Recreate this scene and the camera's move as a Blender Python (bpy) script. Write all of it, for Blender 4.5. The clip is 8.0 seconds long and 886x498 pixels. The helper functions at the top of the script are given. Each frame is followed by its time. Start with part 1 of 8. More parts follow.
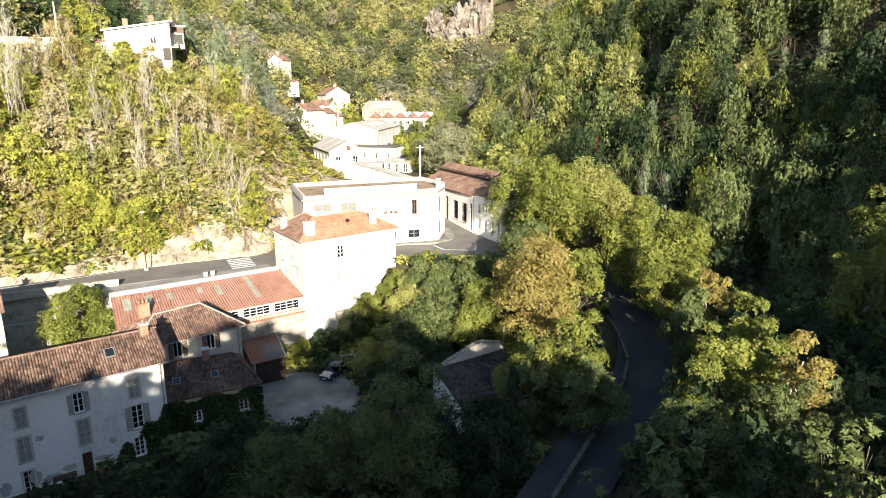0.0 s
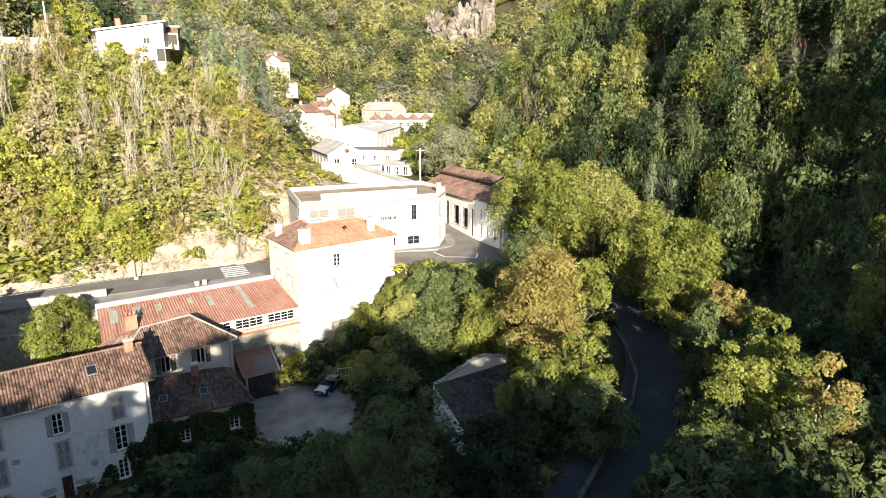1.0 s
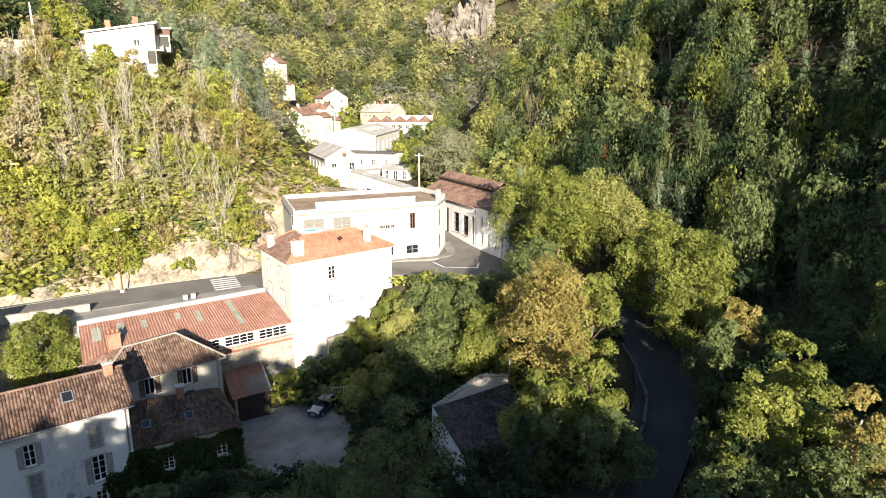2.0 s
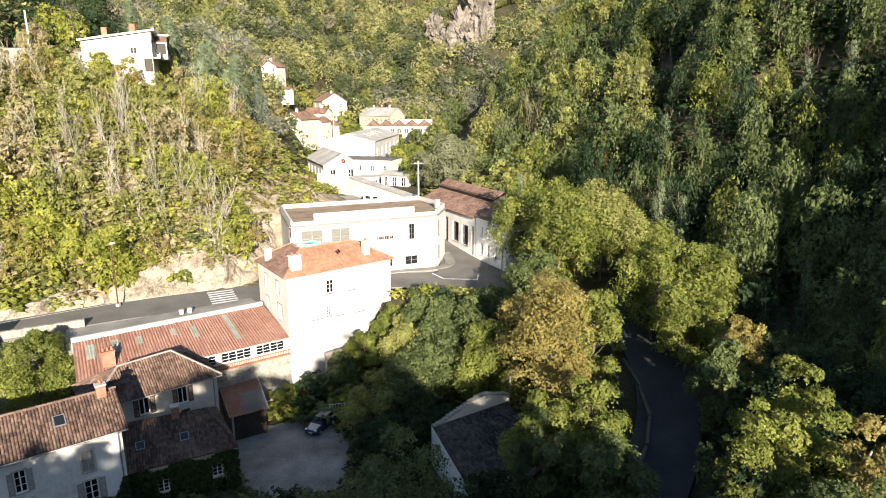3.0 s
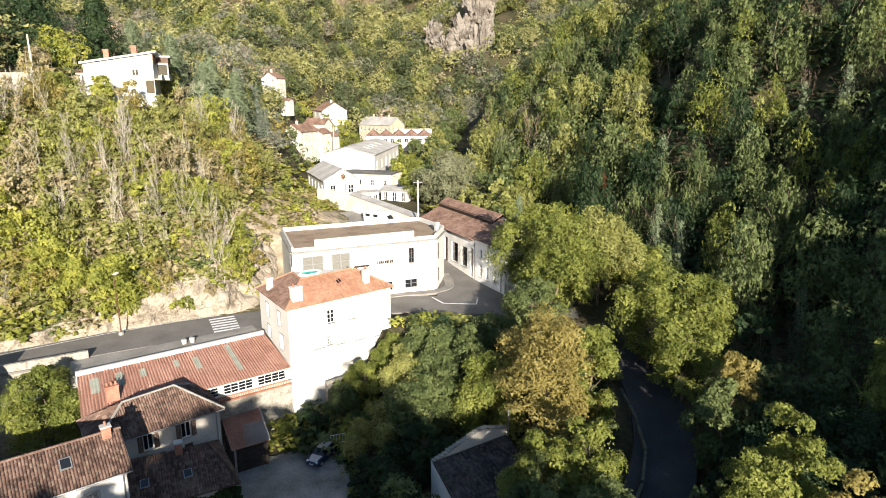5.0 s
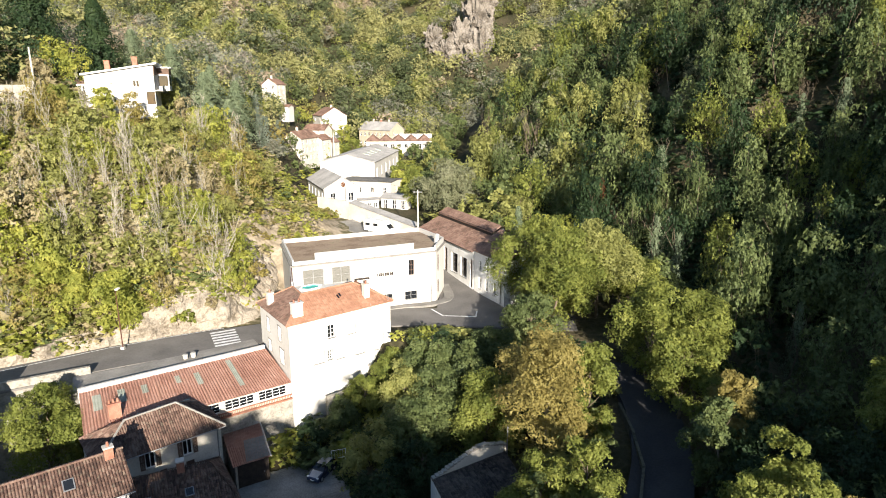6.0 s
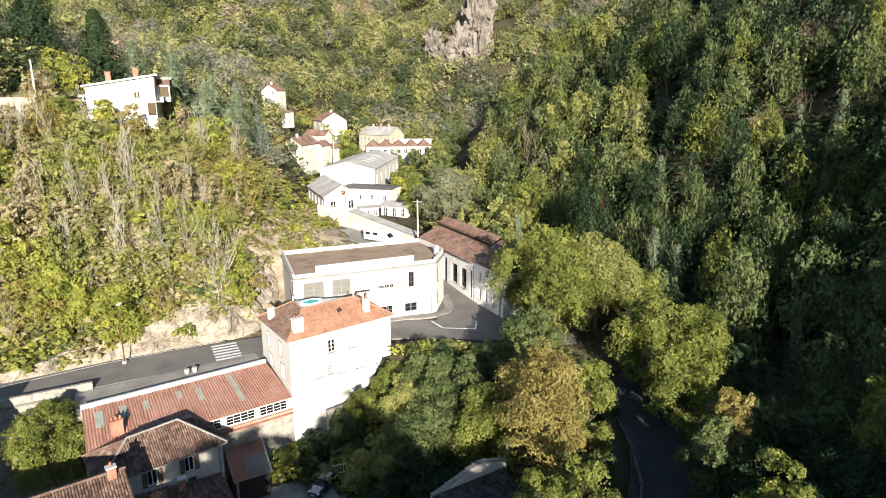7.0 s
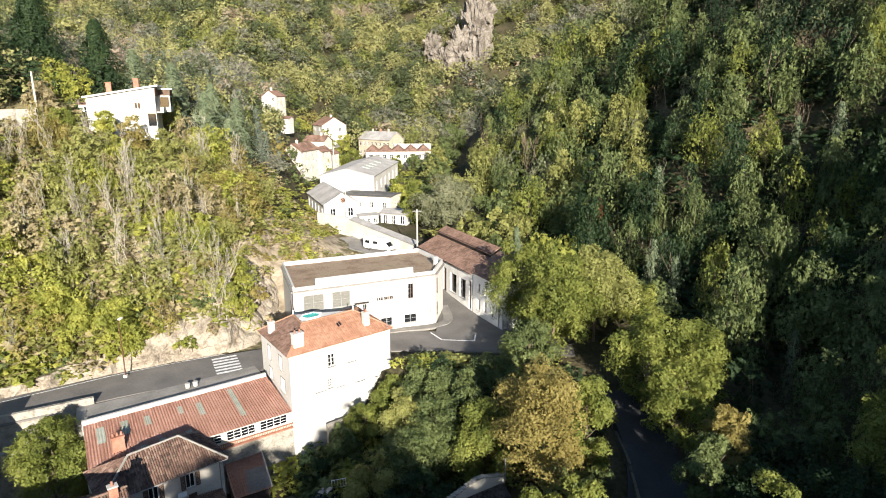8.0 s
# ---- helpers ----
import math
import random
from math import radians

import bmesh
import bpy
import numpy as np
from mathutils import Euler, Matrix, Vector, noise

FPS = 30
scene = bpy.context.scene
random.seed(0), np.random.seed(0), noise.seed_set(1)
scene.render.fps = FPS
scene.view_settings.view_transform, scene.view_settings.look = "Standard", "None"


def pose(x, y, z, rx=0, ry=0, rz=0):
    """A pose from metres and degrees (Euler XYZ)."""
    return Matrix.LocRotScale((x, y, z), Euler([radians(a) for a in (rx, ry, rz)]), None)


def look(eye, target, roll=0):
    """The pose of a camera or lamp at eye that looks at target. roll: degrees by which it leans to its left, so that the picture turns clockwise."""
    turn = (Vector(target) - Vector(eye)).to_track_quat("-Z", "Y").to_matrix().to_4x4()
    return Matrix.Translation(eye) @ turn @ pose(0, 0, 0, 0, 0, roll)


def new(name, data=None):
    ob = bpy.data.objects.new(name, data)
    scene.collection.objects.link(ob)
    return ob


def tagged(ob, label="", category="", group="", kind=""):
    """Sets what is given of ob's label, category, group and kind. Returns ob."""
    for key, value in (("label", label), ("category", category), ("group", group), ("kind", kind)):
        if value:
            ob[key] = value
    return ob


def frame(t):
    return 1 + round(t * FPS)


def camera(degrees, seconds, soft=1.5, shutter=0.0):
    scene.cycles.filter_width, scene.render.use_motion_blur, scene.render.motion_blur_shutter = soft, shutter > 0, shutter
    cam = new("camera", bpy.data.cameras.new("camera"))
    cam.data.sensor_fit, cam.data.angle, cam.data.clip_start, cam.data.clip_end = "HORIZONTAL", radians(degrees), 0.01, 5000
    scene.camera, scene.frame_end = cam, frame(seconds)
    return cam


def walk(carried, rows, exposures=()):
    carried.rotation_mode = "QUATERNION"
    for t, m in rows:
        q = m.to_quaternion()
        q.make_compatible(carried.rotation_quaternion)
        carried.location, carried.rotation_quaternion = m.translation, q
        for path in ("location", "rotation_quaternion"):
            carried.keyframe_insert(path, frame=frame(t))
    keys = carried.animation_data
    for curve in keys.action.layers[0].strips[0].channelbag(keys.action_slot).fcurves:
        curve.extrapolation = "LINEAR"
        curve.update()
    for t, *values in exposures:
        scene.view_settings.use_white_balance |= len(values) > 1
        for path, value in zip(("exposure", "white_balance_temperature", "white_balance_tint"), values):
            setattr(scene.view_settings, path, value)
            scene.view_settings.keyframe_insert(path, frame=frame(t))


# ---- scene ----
cam = camera(72.0, 8.0, 1.0)
METRES, EYE, TILT, LEAN, TURN = 18.0, 35.0, -13.75, 0.0, 0.0
ROWS = [
    (0.0, 0.0, 0.0000, 0.0, 0.0, 0.0, -0.0),
    (0.5, 0.0013, 0.0761, 0.0268, 0.04, 0.01, -0.02),
    (1.0, 0.0026, 0.1688, 0.0593, 0.07, 0.03, -0.03),
    (2.5, 0.0045, 0.4123, 0.1896, 0.04, 0.06, 0.01),
    (3.0, 0.0046, 0.4145, 0.2382, 0.01, 0.06, 0.01),
    (3.5, 0.0049, 0.4036, 0.2918, 0.0, 0.02, 0.01),
    (4.0, 0.0044, 0.3908, 0.3476, -0.0, 0.01, 0.02),
    (4.5, 0.0056, 0.3767, 0.4031, -0.01, -0.02, 0.03),
    (6.0, 0.0102, 0.3363, 0.5692, -0.02, -0.08, 0.07),
    (6.5, 0.0105, 0.3225, 0.6247, -0.02, -0.09, 0.11),
    (7.0, 0.0119, 0.3082, 0.6795, -0.03, -0.11, 0.12),
    (7.5, 0.0141, 0.2945, 0.7347, -0.05, -0.11, 0.12),
    (8.0, 0.0159, 0.2819, 0.7873, -0.06, -0.13, 0.12),
]
walk(cam, [(t, pose(0, 0, EYE, TILT, LEAN, TURN) @ pose(METRES * x, METRES * y, METRES * z, 90 + pitch, roll, yaw)) for t, x, y, z, yaw, pitch, roll in ROWS], [(0.0, 1.84, 6750, 10), (2.5, 1.64, 6650, 10), (5.0, 1.5, 6450, 10), (8.0, 1.45, 6300, 10)])

# ---------------------------------------------------------------- light
SUN_FROM = Vector((0.22, -0.92, 0.285)).normalized()
world = bpy.data.worlds.new("world")
scene.world = world
world.use_nodes = True
wn = world.node_tree.nodes
wl = world.node_tree.links
sky = wn.new("ShaderNodeTexSky")
sky.sky_type = "NISHITA"
sky.sun_disc = False
sky.sun_elevation = math.asin(SUN_FROM.z)
sky.sun_rotation = math.atan2(SUN_FROM.x, SUN_FROM.y)
sky.air_density, sky.dust_density, sky.ozone_density = 1.0, 0.4, 1.8
wn["Background"].inputs["Strength"].default_value = 0.076
wl.new(sky.outputs[0], wn["Background"].inputs["Color"])
sun_data = bpy.data.lights.new("sun", "SUN")
sun_data.energy = 5.0
sun_data.angle = radians(0.55)
sun_data.color = (1.0, 0.90, 0.765)
sun = new("sun", sun_data)
sun.matrix_world = look(SUN_FROM * 500, (0, 0, 0))


# ---------------------------------------------------------------- materials
def mat(name, stops, rough=0.85, scale=1.0, fine=12.0, bump=0.3, metal=0.0, spec=0.25, island=0.0, obrand=0.0, coords="Object", stretch=(1, 1, 1), bump_dist=0.05):
    """Principled surface whose colour runs over stops by noise at two scales."""
    m = bpy.data.materials.new(name)
    m.use_nodes = True
    nt = m.node_tree
    n, l = nt.nodes, nt.links
    bsdf = n["Principled BSDF"]
    bsdf.inputs["Roughness"].default_value = rough
    bsdf.inputs["Metallic"].default_value = metal
    bsdf.inputs["Specular IOR Level"].default_value = spec
    tc = n.new("ShaderNodeTexCoord")
    mp = n.new("ShaderNodeMapping")
    mp.inputs["Scale"].default_value = stretch
    l.new(tc.outputs[coords], mp.inputs[0])
    a = n.new("ShaderNodeTexNoise")
    a.inputs["Scale"].default_value = scale
    a.inputs["Detail"].default_value = 5
    b = n.new("ShaderNodeTexNoise")
    b.inputs["Scale"].default_value = fine
    b.inputs["Detail"].default_value = 6
    l.new(mp.outputs[0], a.inputs[0])
    l.new(mp.outputs[0], b.inputs[0])
    mix = n.new("ShaderNodeMath")
    mix.operation = "MULTIPLY_ADD"
    l.new(a.outputs[0], mix.inputs[0])
    mix.inputs[1].default_value = 0.6
    add = n.new("ShaderNodeMath")
    add.operation = "MULTIPLY"
    l.new(b.outputs[0], add.inputs[0])
    add.inputs[1].default_value = 0.4
    l.new(add.outputs[0], mix.inputs[2])
    last = mix.outputs[0]
    for amount, node, out in ((island, "ShaderNodeNewGeometry", "Random Per Island"), (obrand, "ShaderNodeObjectInfo", "Random")):
        if amount:
            r = n.new(node)
            k = n.new("ShaderNodeMath")
            k.operation = "MULTIPLY_ADD"
            l.new(r.outputs[out], k.inputs[0])
            k.inputs[1].default_value = amount
            k2 = n.new("ShaderNodeMath")
            k2.operation = "SUBTRACT"
            l.new(last, k2.inputs[0])
            k2.inputs[1].default_value = amount / 2
            l.new(k2.outputs[0], k.inputs[2])
            last = k.outputs[0]
    ramp = n.new("ShaderNodeValToRGB")
    els = ramp.color_ramp.elements
    lo, hi = 0.32, 0.68
    for i, c in enumerate(stops):
        p = lo + (hi - lo) * i / max(1, len(stops) - 1)
        e = els[i] if i < 2 else els.new(p)
        e.position = p
        e.color = (*c, 1)
    l.new(last, ramp.inputs[0])
    l.new(ramp.outputs[0], bsdf.inputs["Base Color"])
    if bump:
        bp = n.new("ShaderNodeBump")
        bp.inputs["Strength"].default_value = bump
        bp.inputs["Distance"].default_value = bump_dist
        l.new(b.outputs[0], bp.inputs["Height"])
        l.new(bp.outputs[0], bsdf.inputs["Normal"])
    return m


LEAVES = {}


def leaf_mat(name, stops, trans=0.35, leaf=6.5, cover=0.68):
    """Leaves: each clump is broken into single leaves by gaps of their size; far trees do without gaps."""
    LEAVES[name] = (stops, trans)
    stops = [tuple(0.88 * v for v in c) for c in stops]
    m = mat(name, stops, rough=0.55, scale=0.35 if cover else 0.13, fine=3.2 if cover else 0.8, bump=0, spec=0.15, island=0.09 if cover else 0.04)
    nt = m.node_tree
    n, l = nt.nodes, nt.links
    tr = n.new("ShaderNodeBsdfTranslucent")
    sh = n.new("ShaderNodeMixShader")
    sh.inputs[0].default_value = trans
    ramp = next(x for x in n if x.bl_idname == "ShaderNodeValToRGB")
    l.new(ramp.outputs[0], tr.inputs[0])
    l.new(n["Principled BSDF"].outputs[0], sh.inputs[1])
    l.new(tr.outputs[0], sh.inputs[2])
    if not cover:
        l.new(sh.outputs[0], n["Material Output"].inputs[0])
        return m
    tc = n.new("ShaderNodeTexCoord")
    cells = n.new("ShaderNodeTexVoronoi")
    cells.inputs["Scale"].default_value = leaf
    l.new(tc.outputs["Object"], cells.inputs["Vector"])
    inside = n.new("ShaderNodeMath")
    inside.operation = "LESS_THAN"
    l.new(cells.outputs["Distance"], inside.inputs[0])
    inside.inputs[1].default_value = cover
    gap = n.new("ShaderNodeBsdfTransparent")
    cut = n.new("ShaderNodeMixShader")
    l.new(inside.outputs[0], cut.inputs[0])
    l.new(gap.outputs[0], cut.inputs[1])
    l.new(sh.outputs[0], cut.inputs[2])
    l.new(cut.outputs[0], n["Material Output"].inputs[0])
    return m


def tile_mat(name, stops, lichen):
    """Clay tiles: a colour for each tile by its cell in the uv map, with lichen stains."""
    m = mat(name, stops, rough=0.9, scale=0.5, fine=9.0, bump=0.25)
    nt = m.node_tree
    n, l = nt.nodes, nt.links
    uv = n.new("ShaderNodeUVMap")
    fl = n.new("ShaderNodeVectorMath")
    fl.operation = "FLOOR"
    l.new(uv.outputs[0], fl.inputs[0])
    wh = n.new("ShaderNodeTexWhiteNoise")
    wh.noise_dimensions = "2D"
    l.new(fl.outputs[0], wh.inputs[0])
    ramp = next(x for x in n if x.bl_idname == "ShaderNodeValToRGB")
    src = ramp.inputs[0].links[0].from_socket
    k = n.new("ShaderNodeMath")
    k.operation = "MULTIPLY_ADD"
    l.new(wh.outputs[0], k.inputs[0])
    k.inputs[1].default_value = 0.26
    k2 = n.new("ShaderNodeMath")
    k2.operation = "SUBTRACT"
    l.new(src, k2.inputs[0])
    k2.inputs[1].default_value = 0.13
    l.new(k2.outputs[0], k.inputs[2])
    l.new(k.outputs[0], ramp.inputs[0])
    if lichen:
        tc = n.new("ShaderNodeTexCoord")
        no = n.new("ShaderNodeTexNoise")
        no.inputs["Scale"].default_value = 2.6
        no.inputs["Detail"].default_value = 8
        l.new(tc.outputs["Object"], no.inputs[0])
        mr = n.new("ShaderNodeMapRange")
        mr.inputs[1].default_value, mr.inputs[2].default_value = 0.56, 0.66
        mr.inputs[4].default_value = lichen
        l.new(no.outputs[0], mr.inputs[0])
        mx = n.new("ShaderNodeMix")
        mx.data_type = "RGBA"
        l.new(mr.outputs[0], mx.inputs[0])
        l.new(ramp.outputs[0], mx.inputs[6])
        mx.inputs[7].default_value = (0.22, 0.19, 0.14, 1)
        l.new(mx.outputs[2], n["Principled BSDF"].inputs["Base Color"])
    return m


def glass_mat(name, colour, rough=0.06):
    m = bpy.data.materials.new(name)
    m.use_nodes = True
    b = m.node_tree.nodes["Principled BSDF"]
    b.inputs["Base Color"].default_value = (*colour, 1)
    b.inputs["Roughness"].default_value = rough
    b.inputs["Specular IOR Level"].default_value = 0.6
    return m


M = {}
M["green"] = leaf_mat("leaf_green", [(0.060, 0.085, 0.034), (0.122, 0.155, 0.056), (0.215, 0.250, 0.095)], 0.3)
# dark leaves: the cedars' own tone; elsewhere shade is put into the colour
M["dark"] = leaf_mat("leaf_dark_and_shaded", [(0.014, 0.030, 0.013), (0.028, 0.050, 0.020), (0.050, 0.080, 0.029)], 0.2)
M["olive"] = leaf_mat("leaf_olive", [(0.188, 0.202, 0.070), (0.318, 0.326, 0.106), (0.478, 0.476, 0.165)], 0.48, cover=0.88)
M["lime"] = leaf_mat("leaf_lime", [(0.209, 0.244, 0.054), (0.373, 0.396, 0.088), (0.606, 0.571, 0.136)], 0.52, cover=0.88)
M["gold"] = leaf_mat("leaf_gold", [(0.182, 0.154, 0.045), (0.295, 0.249, 0.079), (0.432, 0.366, 0.130)], 0.4)
M["yellowgreen"] = leaf_mat("leaf_yellow_green", [(0.104, 0.134, 0.031), (0.203, 0.231, 0.053), (0.343, 0.360, 0.090)], 0.4)
M["tan"] = leaf_mat("leaf_tan", [(0.233, 0.192, 0.104), (0.350, 0.297, 0.165), (0.490, 0.426, 0.245)], 0.3, cover=0.88)
M["rust"] = leaf_mat("leaf_rust", [(0.075, 0.031, 0.016), (0.137, 0.056, 0.027), (0.186, 0.087, 0.047)], 0.3)
M["grey"] = leaf_mat("leaf_grey_green", [(0.130, 0.144, 0.076), (0.216, 0.227, 0.129), (0.324, 0.324, 0.204)], 0.3)
M["needle"] = leaf_mat("needle_blue_green", [(0.080, 0.110, 0.064), (0.165, 0.205, 0.118), (0.270, 0.315, 0.190)], 0.25)
# copies for far trees: distance haze put into the colour, bluer and mostly paler
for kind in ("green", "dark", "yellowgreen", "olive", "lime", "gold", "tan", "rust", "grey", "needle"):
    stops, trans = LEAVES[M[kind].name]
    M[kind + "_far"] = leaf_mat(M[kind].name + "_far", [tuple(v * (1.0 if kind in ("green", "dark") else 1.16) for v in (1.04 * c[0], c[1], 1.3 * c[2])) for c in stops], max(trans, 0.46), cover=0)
M["bark"] = mat("bark_brown", [(0.06, 0.045, 0.03), (0.13, 0.10, 0.07), (0.22, 0.18, 0.13)], scale=2, fine=14, bump=0.6)
M["bark_pale"] = mat("bark_pale", [(0.20, 0.18, 0.14), (0.31, 0.285, 0.23), (0.42, 0.39, 0.32)], scale=2, fine=14, bump=0.4)
M["soil"] = mat("hill_ground", [(0.022, 0.024, 0.010), (0.042, 0.040, 0.018), (0.075, 0.062, 0.034), (0.045, 0.038, 0.022)], scale=0.09, fine=1.6, bump=0.8, bump_dist=0.4)
def dry_side(m):
    """Dry straw-coloured grass takes over the ground on the hillside above the road."""
    n, l = m.node_tree.nodes, m.node_tree.links
    ramp = next(x for x in n if x.bl_idname == "ShaderNodeValToRGB")
    tc = n.new("ShaderNodeTexCoord")
    sep = n.new("ShaderNodeSeparateXYZ")
    l.new(tc.outputs["Object"], sep.inputs[0])
    mr = n.new("ShaderNodeMapRange")
    mr.inputs[1].default_value, mr.inputs[2].default_value = 5.0, 16.0
    l.new(sep.outputs[2], mr.inputs[0])
    mx = n.new("ShaderNodeMapRange")
    mx.inputs[1].default_value, mx.inputs[2].default_value = -8.0, -26.0
    l.new(sep.outputs[0], mx.inputs[0])
    my = n.new("ShaderNodeMapRange")
    my.inputs[1].default_value, my.inputs[2].default_value = 165.0, 135.0
    l.new(sep.outputs[1], my.inputs[0])
    slope = n.new("ShaderNodeMath")
    slope.operation = "MULTIPLY"
    l.new(mx.outputs[0], slope.inputs[0])
    l.new(my.outputs[0], slope.inputs[1])
    both = n.new("ShaderNodeMath")
    both.operation = "MULTIPLY"
    l.new(mr.outputs[0], both.inputs[0])
    l.new(slope.outputs[0], both.inputs[1])
    no = n.new("ShaderNodeTexNoise")
    no.inputs["Scale"].default_value = 0.7
    no.inputs["Detail"].default_value = 7
    l.new(tc.outputs["Object"], no.inputs[0])
    dry = n.new("ShaderNodeValToRGB")
    dry.color_ramp.elements[0].position, dry.color_ramp.elements[1].position = 0.35, 0.65
    dry.color_ramp.elements[0].color, dry.color_ramp.elements[1].color = (0.13, 0.118, 0.052, 1), (0.25, 0.21, 0.115, 1)
    l.new(no.outputs[0], dry.inputs[0])
    mix = n.new("ShaderNodeMix")
    mix.data_type = "RGBA"
    l.new(both.outputs[0], mix.inputs[0])
    l.new(ramp.outputs[0], mix.inputs[6])
    l.new(dry.outputs[0], mix.inputs[7])
    # bare earth and scree beside the flat-roofed building
    sp = n.new("ShaderNodeMapping")
    sp.inputs["Location"].default_value = (30.0 / 13.0, -127.0 / 40.0, 0.0)
    sp.inputs["Scale"].default_value = (1 / 13.0, 1 / 40.0, 0.0)
    l.new(tc.outputs["Object"], sp.inputs[0])
    gr = n.new("ShaderNodeTexGradient")
    gr.gradient_type = "SPHERICAL"
    l.new(sp.outputs[0], gr.inputs[0])
    edge = n.new("ShaderNodeMath")
    edge.operation = "MULTIPLY_ADD"
    l.new(no.outputs[0], edge.inputs[0])
    edge.inputs[1].default_value = 0.8
    l.new(gr.outputs[1], edge.inputs[2])
    em = n.new("ShaderNodeMapRange")
    em.inputs[1].default_value, em.inputs[2].default_value = 0.62, 0.78
    l.new(edge.outputs[0], em.inputs[0])
    scree = n.new("ShaderNodeValToRGB")
    scree.color_ramp.elements[0].position, scree.color_ramp.elements[1].position = 0.35, 0.65
    scree.color_ramp.elements[0].color, scree.color_ramp.elements[1].color = (0.21, 0.17, 0.115, 1), (0.40, 0.335, 0.245, 1)
    l.new(no.outputs[0], scree.inputs[0])
    mix2 = n.new("ShaderNodeMix")
    mix2.data_type = "RGBA"
    l.new(em.outputs[0], mix2.inputs[0])
    l.new(mix.outputs[2], mix2.inputs[6])
    l.new(scree.outputs[0], mix2.inputs[7])
    l.new(mix2.outputs[2], n["Principled BSDF"].inputs["Base Color"])


dry_side(M["soil"])
M["rock"] = mat("weathered_rock", [(0.13, 0.108, 0.080), (0.23, 0.195, 0.150), (0.33, 0.288, 0.230), (0.19, 0.158, 0.115)], scale=0.45, fine=3.6, bump=0.8, bump_dist=0.15)
M["crag_rock"] = mat("grey_brown_crag", [(0.05, 0.043, 0.035), (0.13, 0.112, 0.092), (0.24, 0.215, 0.185), (0.10, 0.085, 0.068)], scale=0.22, fine=1.6, bump=1.0, bump_dist=0.5)
M["asphalt"] = mat("asphalt", [(0.112, 0.105, 0.097), (0.155, 0.145, 0.133), (0.20, 0.188, 0.172)], rough=0.88, scale=0.25, fine=5.0, bump=0.2, spec=0.2)
# darker asphalt for the lane: the trees' shade is put into its colour
M["asphalt_shaded"] = mat("shaded_lane_asphalt", [(0.030, 0.031, 0.034), (0.045, 0.045, 0.048), (0.062, 0.061, 0.061)], rough=0.85, scale=0.25, fine=5.0, bump=0.2, spec=0.2)
M["pavement"] = mat("worn_pavement", [(0.15, 0.142, 0.128), (0.22, 0.208, 0.188), (0.31, 0.293, 0.265)], scale=0.4, fine=4, bump=0.3)
M["gravel"] = mat("pale_gravel", [(0.085, 0.085, 0.072), (0.165, 0.16, 0.147), (0.235, 0.228, 0.212), (0.31, 0.30, 0.28)], scale=0.35, fine=6, bump=0.6)
M["kerb"] = mat("concrete_kerb", [(0.30, 0.28, 0.25), (0.42, 0.40, 0.36), (0.52, 0.50, 0.45)], scale=0.8, fine=8, bump=0.3)
M["paint"] = mat("road_paint", [(0.45, 0.45, 0.44), (0.70, 0.70, 0.68), (0.80, 0.80, 0.78)], rough=0.7, scale=1.5, fine=9, bump=0.1)
M["white"] = mat("white_render", [(0.46, 0.437, 0.395), (0.53, 0.513, 0.475), (0.59, 0.573, 0.54)], scale=0.35, fine=5, bump=0.12, stretch=(1, 1, 0.5))
M["cream"] = mat("cream_render", [(0.47, 0.42, 0.335), (0.57, 0.52, 0.43), (0.65, 0.60, 0.515)], scale=0.4, fine=5, bump=0.15, stretch=(1, 1, 0.5))
M["oldwhite"] = mat("old_white_render", [(0.46, 0.44, 0.40), (0.68, 0.665, 0.625), (0.76, 0.745, 0.71), (0.80, 0.785, 0.755)], scale=0.3, fine=3.5, bump=0.25, stretch=(1, 1, 0.6))
M["beige"] = mat("beige_render", [(0.40, 0.37, 0.31), (0.52, 0.485, 0.42), (0.60, 0.56, 0.49)], scale=0.4, fine=5, bump=0.2)
M["ochre"] = mat("ochre_render", [(0.30, 0.258, 0.19), (0.37, 0.322, 0.245), (0.44, 0.39, 0.305)], scale=0.4, fine=5, bump=0.2)
M["stone"] = mat("rubble_stone_wall", [(0.13, 0.12, 0.10), (0.24, 0.22, 0.185), (0.34, 0.315, 0.27), (0.20, 0.18, 0.15)], scale=1.1, fine=4, bump=0.9, bump_dist=0.12)
# stone of the lane's walls, darkened to carry the shade they stand in
M["stone_shaded"] = mat("shaded_lane_stone", [(0.035, 0.036, 0.026), (0.075, 0.073, 0.055), (0.12, 0.115, 0.09), (0.055, 0.06, 0.035)], scale=1.1, fine=4, bump=0.9, bump_dist=0.12)
M["tile_old"] = tile_mat("old_canal_tile", [(0.044, 0.029, 0.024), (0.088, 0.053, 0.041), (0.138, 0.086, 0.066), (0.200, 0.138, 0.108)], 0.4)
M["tile_dark"] = tile_mat("dark_canal_tile", [(0.020, 0.018, 0.018), (0.042, 0.037, 0.035), (0.070, 0.060, 0.055), (0.11, 0.095, 0.083)], 0.3)
M["tile_orange"] = tile_mat("orange_tile", [(0.255, 0.128, 0.078), (0.325, 0.168, 0.105), (0.385, 0.22, 0.145)], 0.25)
M["tile_brown"] = tile_mat("brown_tile", [(0.11, 0.068, 0.050), (0.18, 0.108, 0.080), (0.25, 0.160, 0.122)], 0.25)
M["tin_red"] = mat("red_corrugated_sheet", [(0.36, 0.19, 0.145), (0.46, 0.26, 0.20), (0.55, 0.35, 0.28)], rough=0.65, scale=0.5, fine=3.5, bump=0.1, stretch=(1, 1, 1))
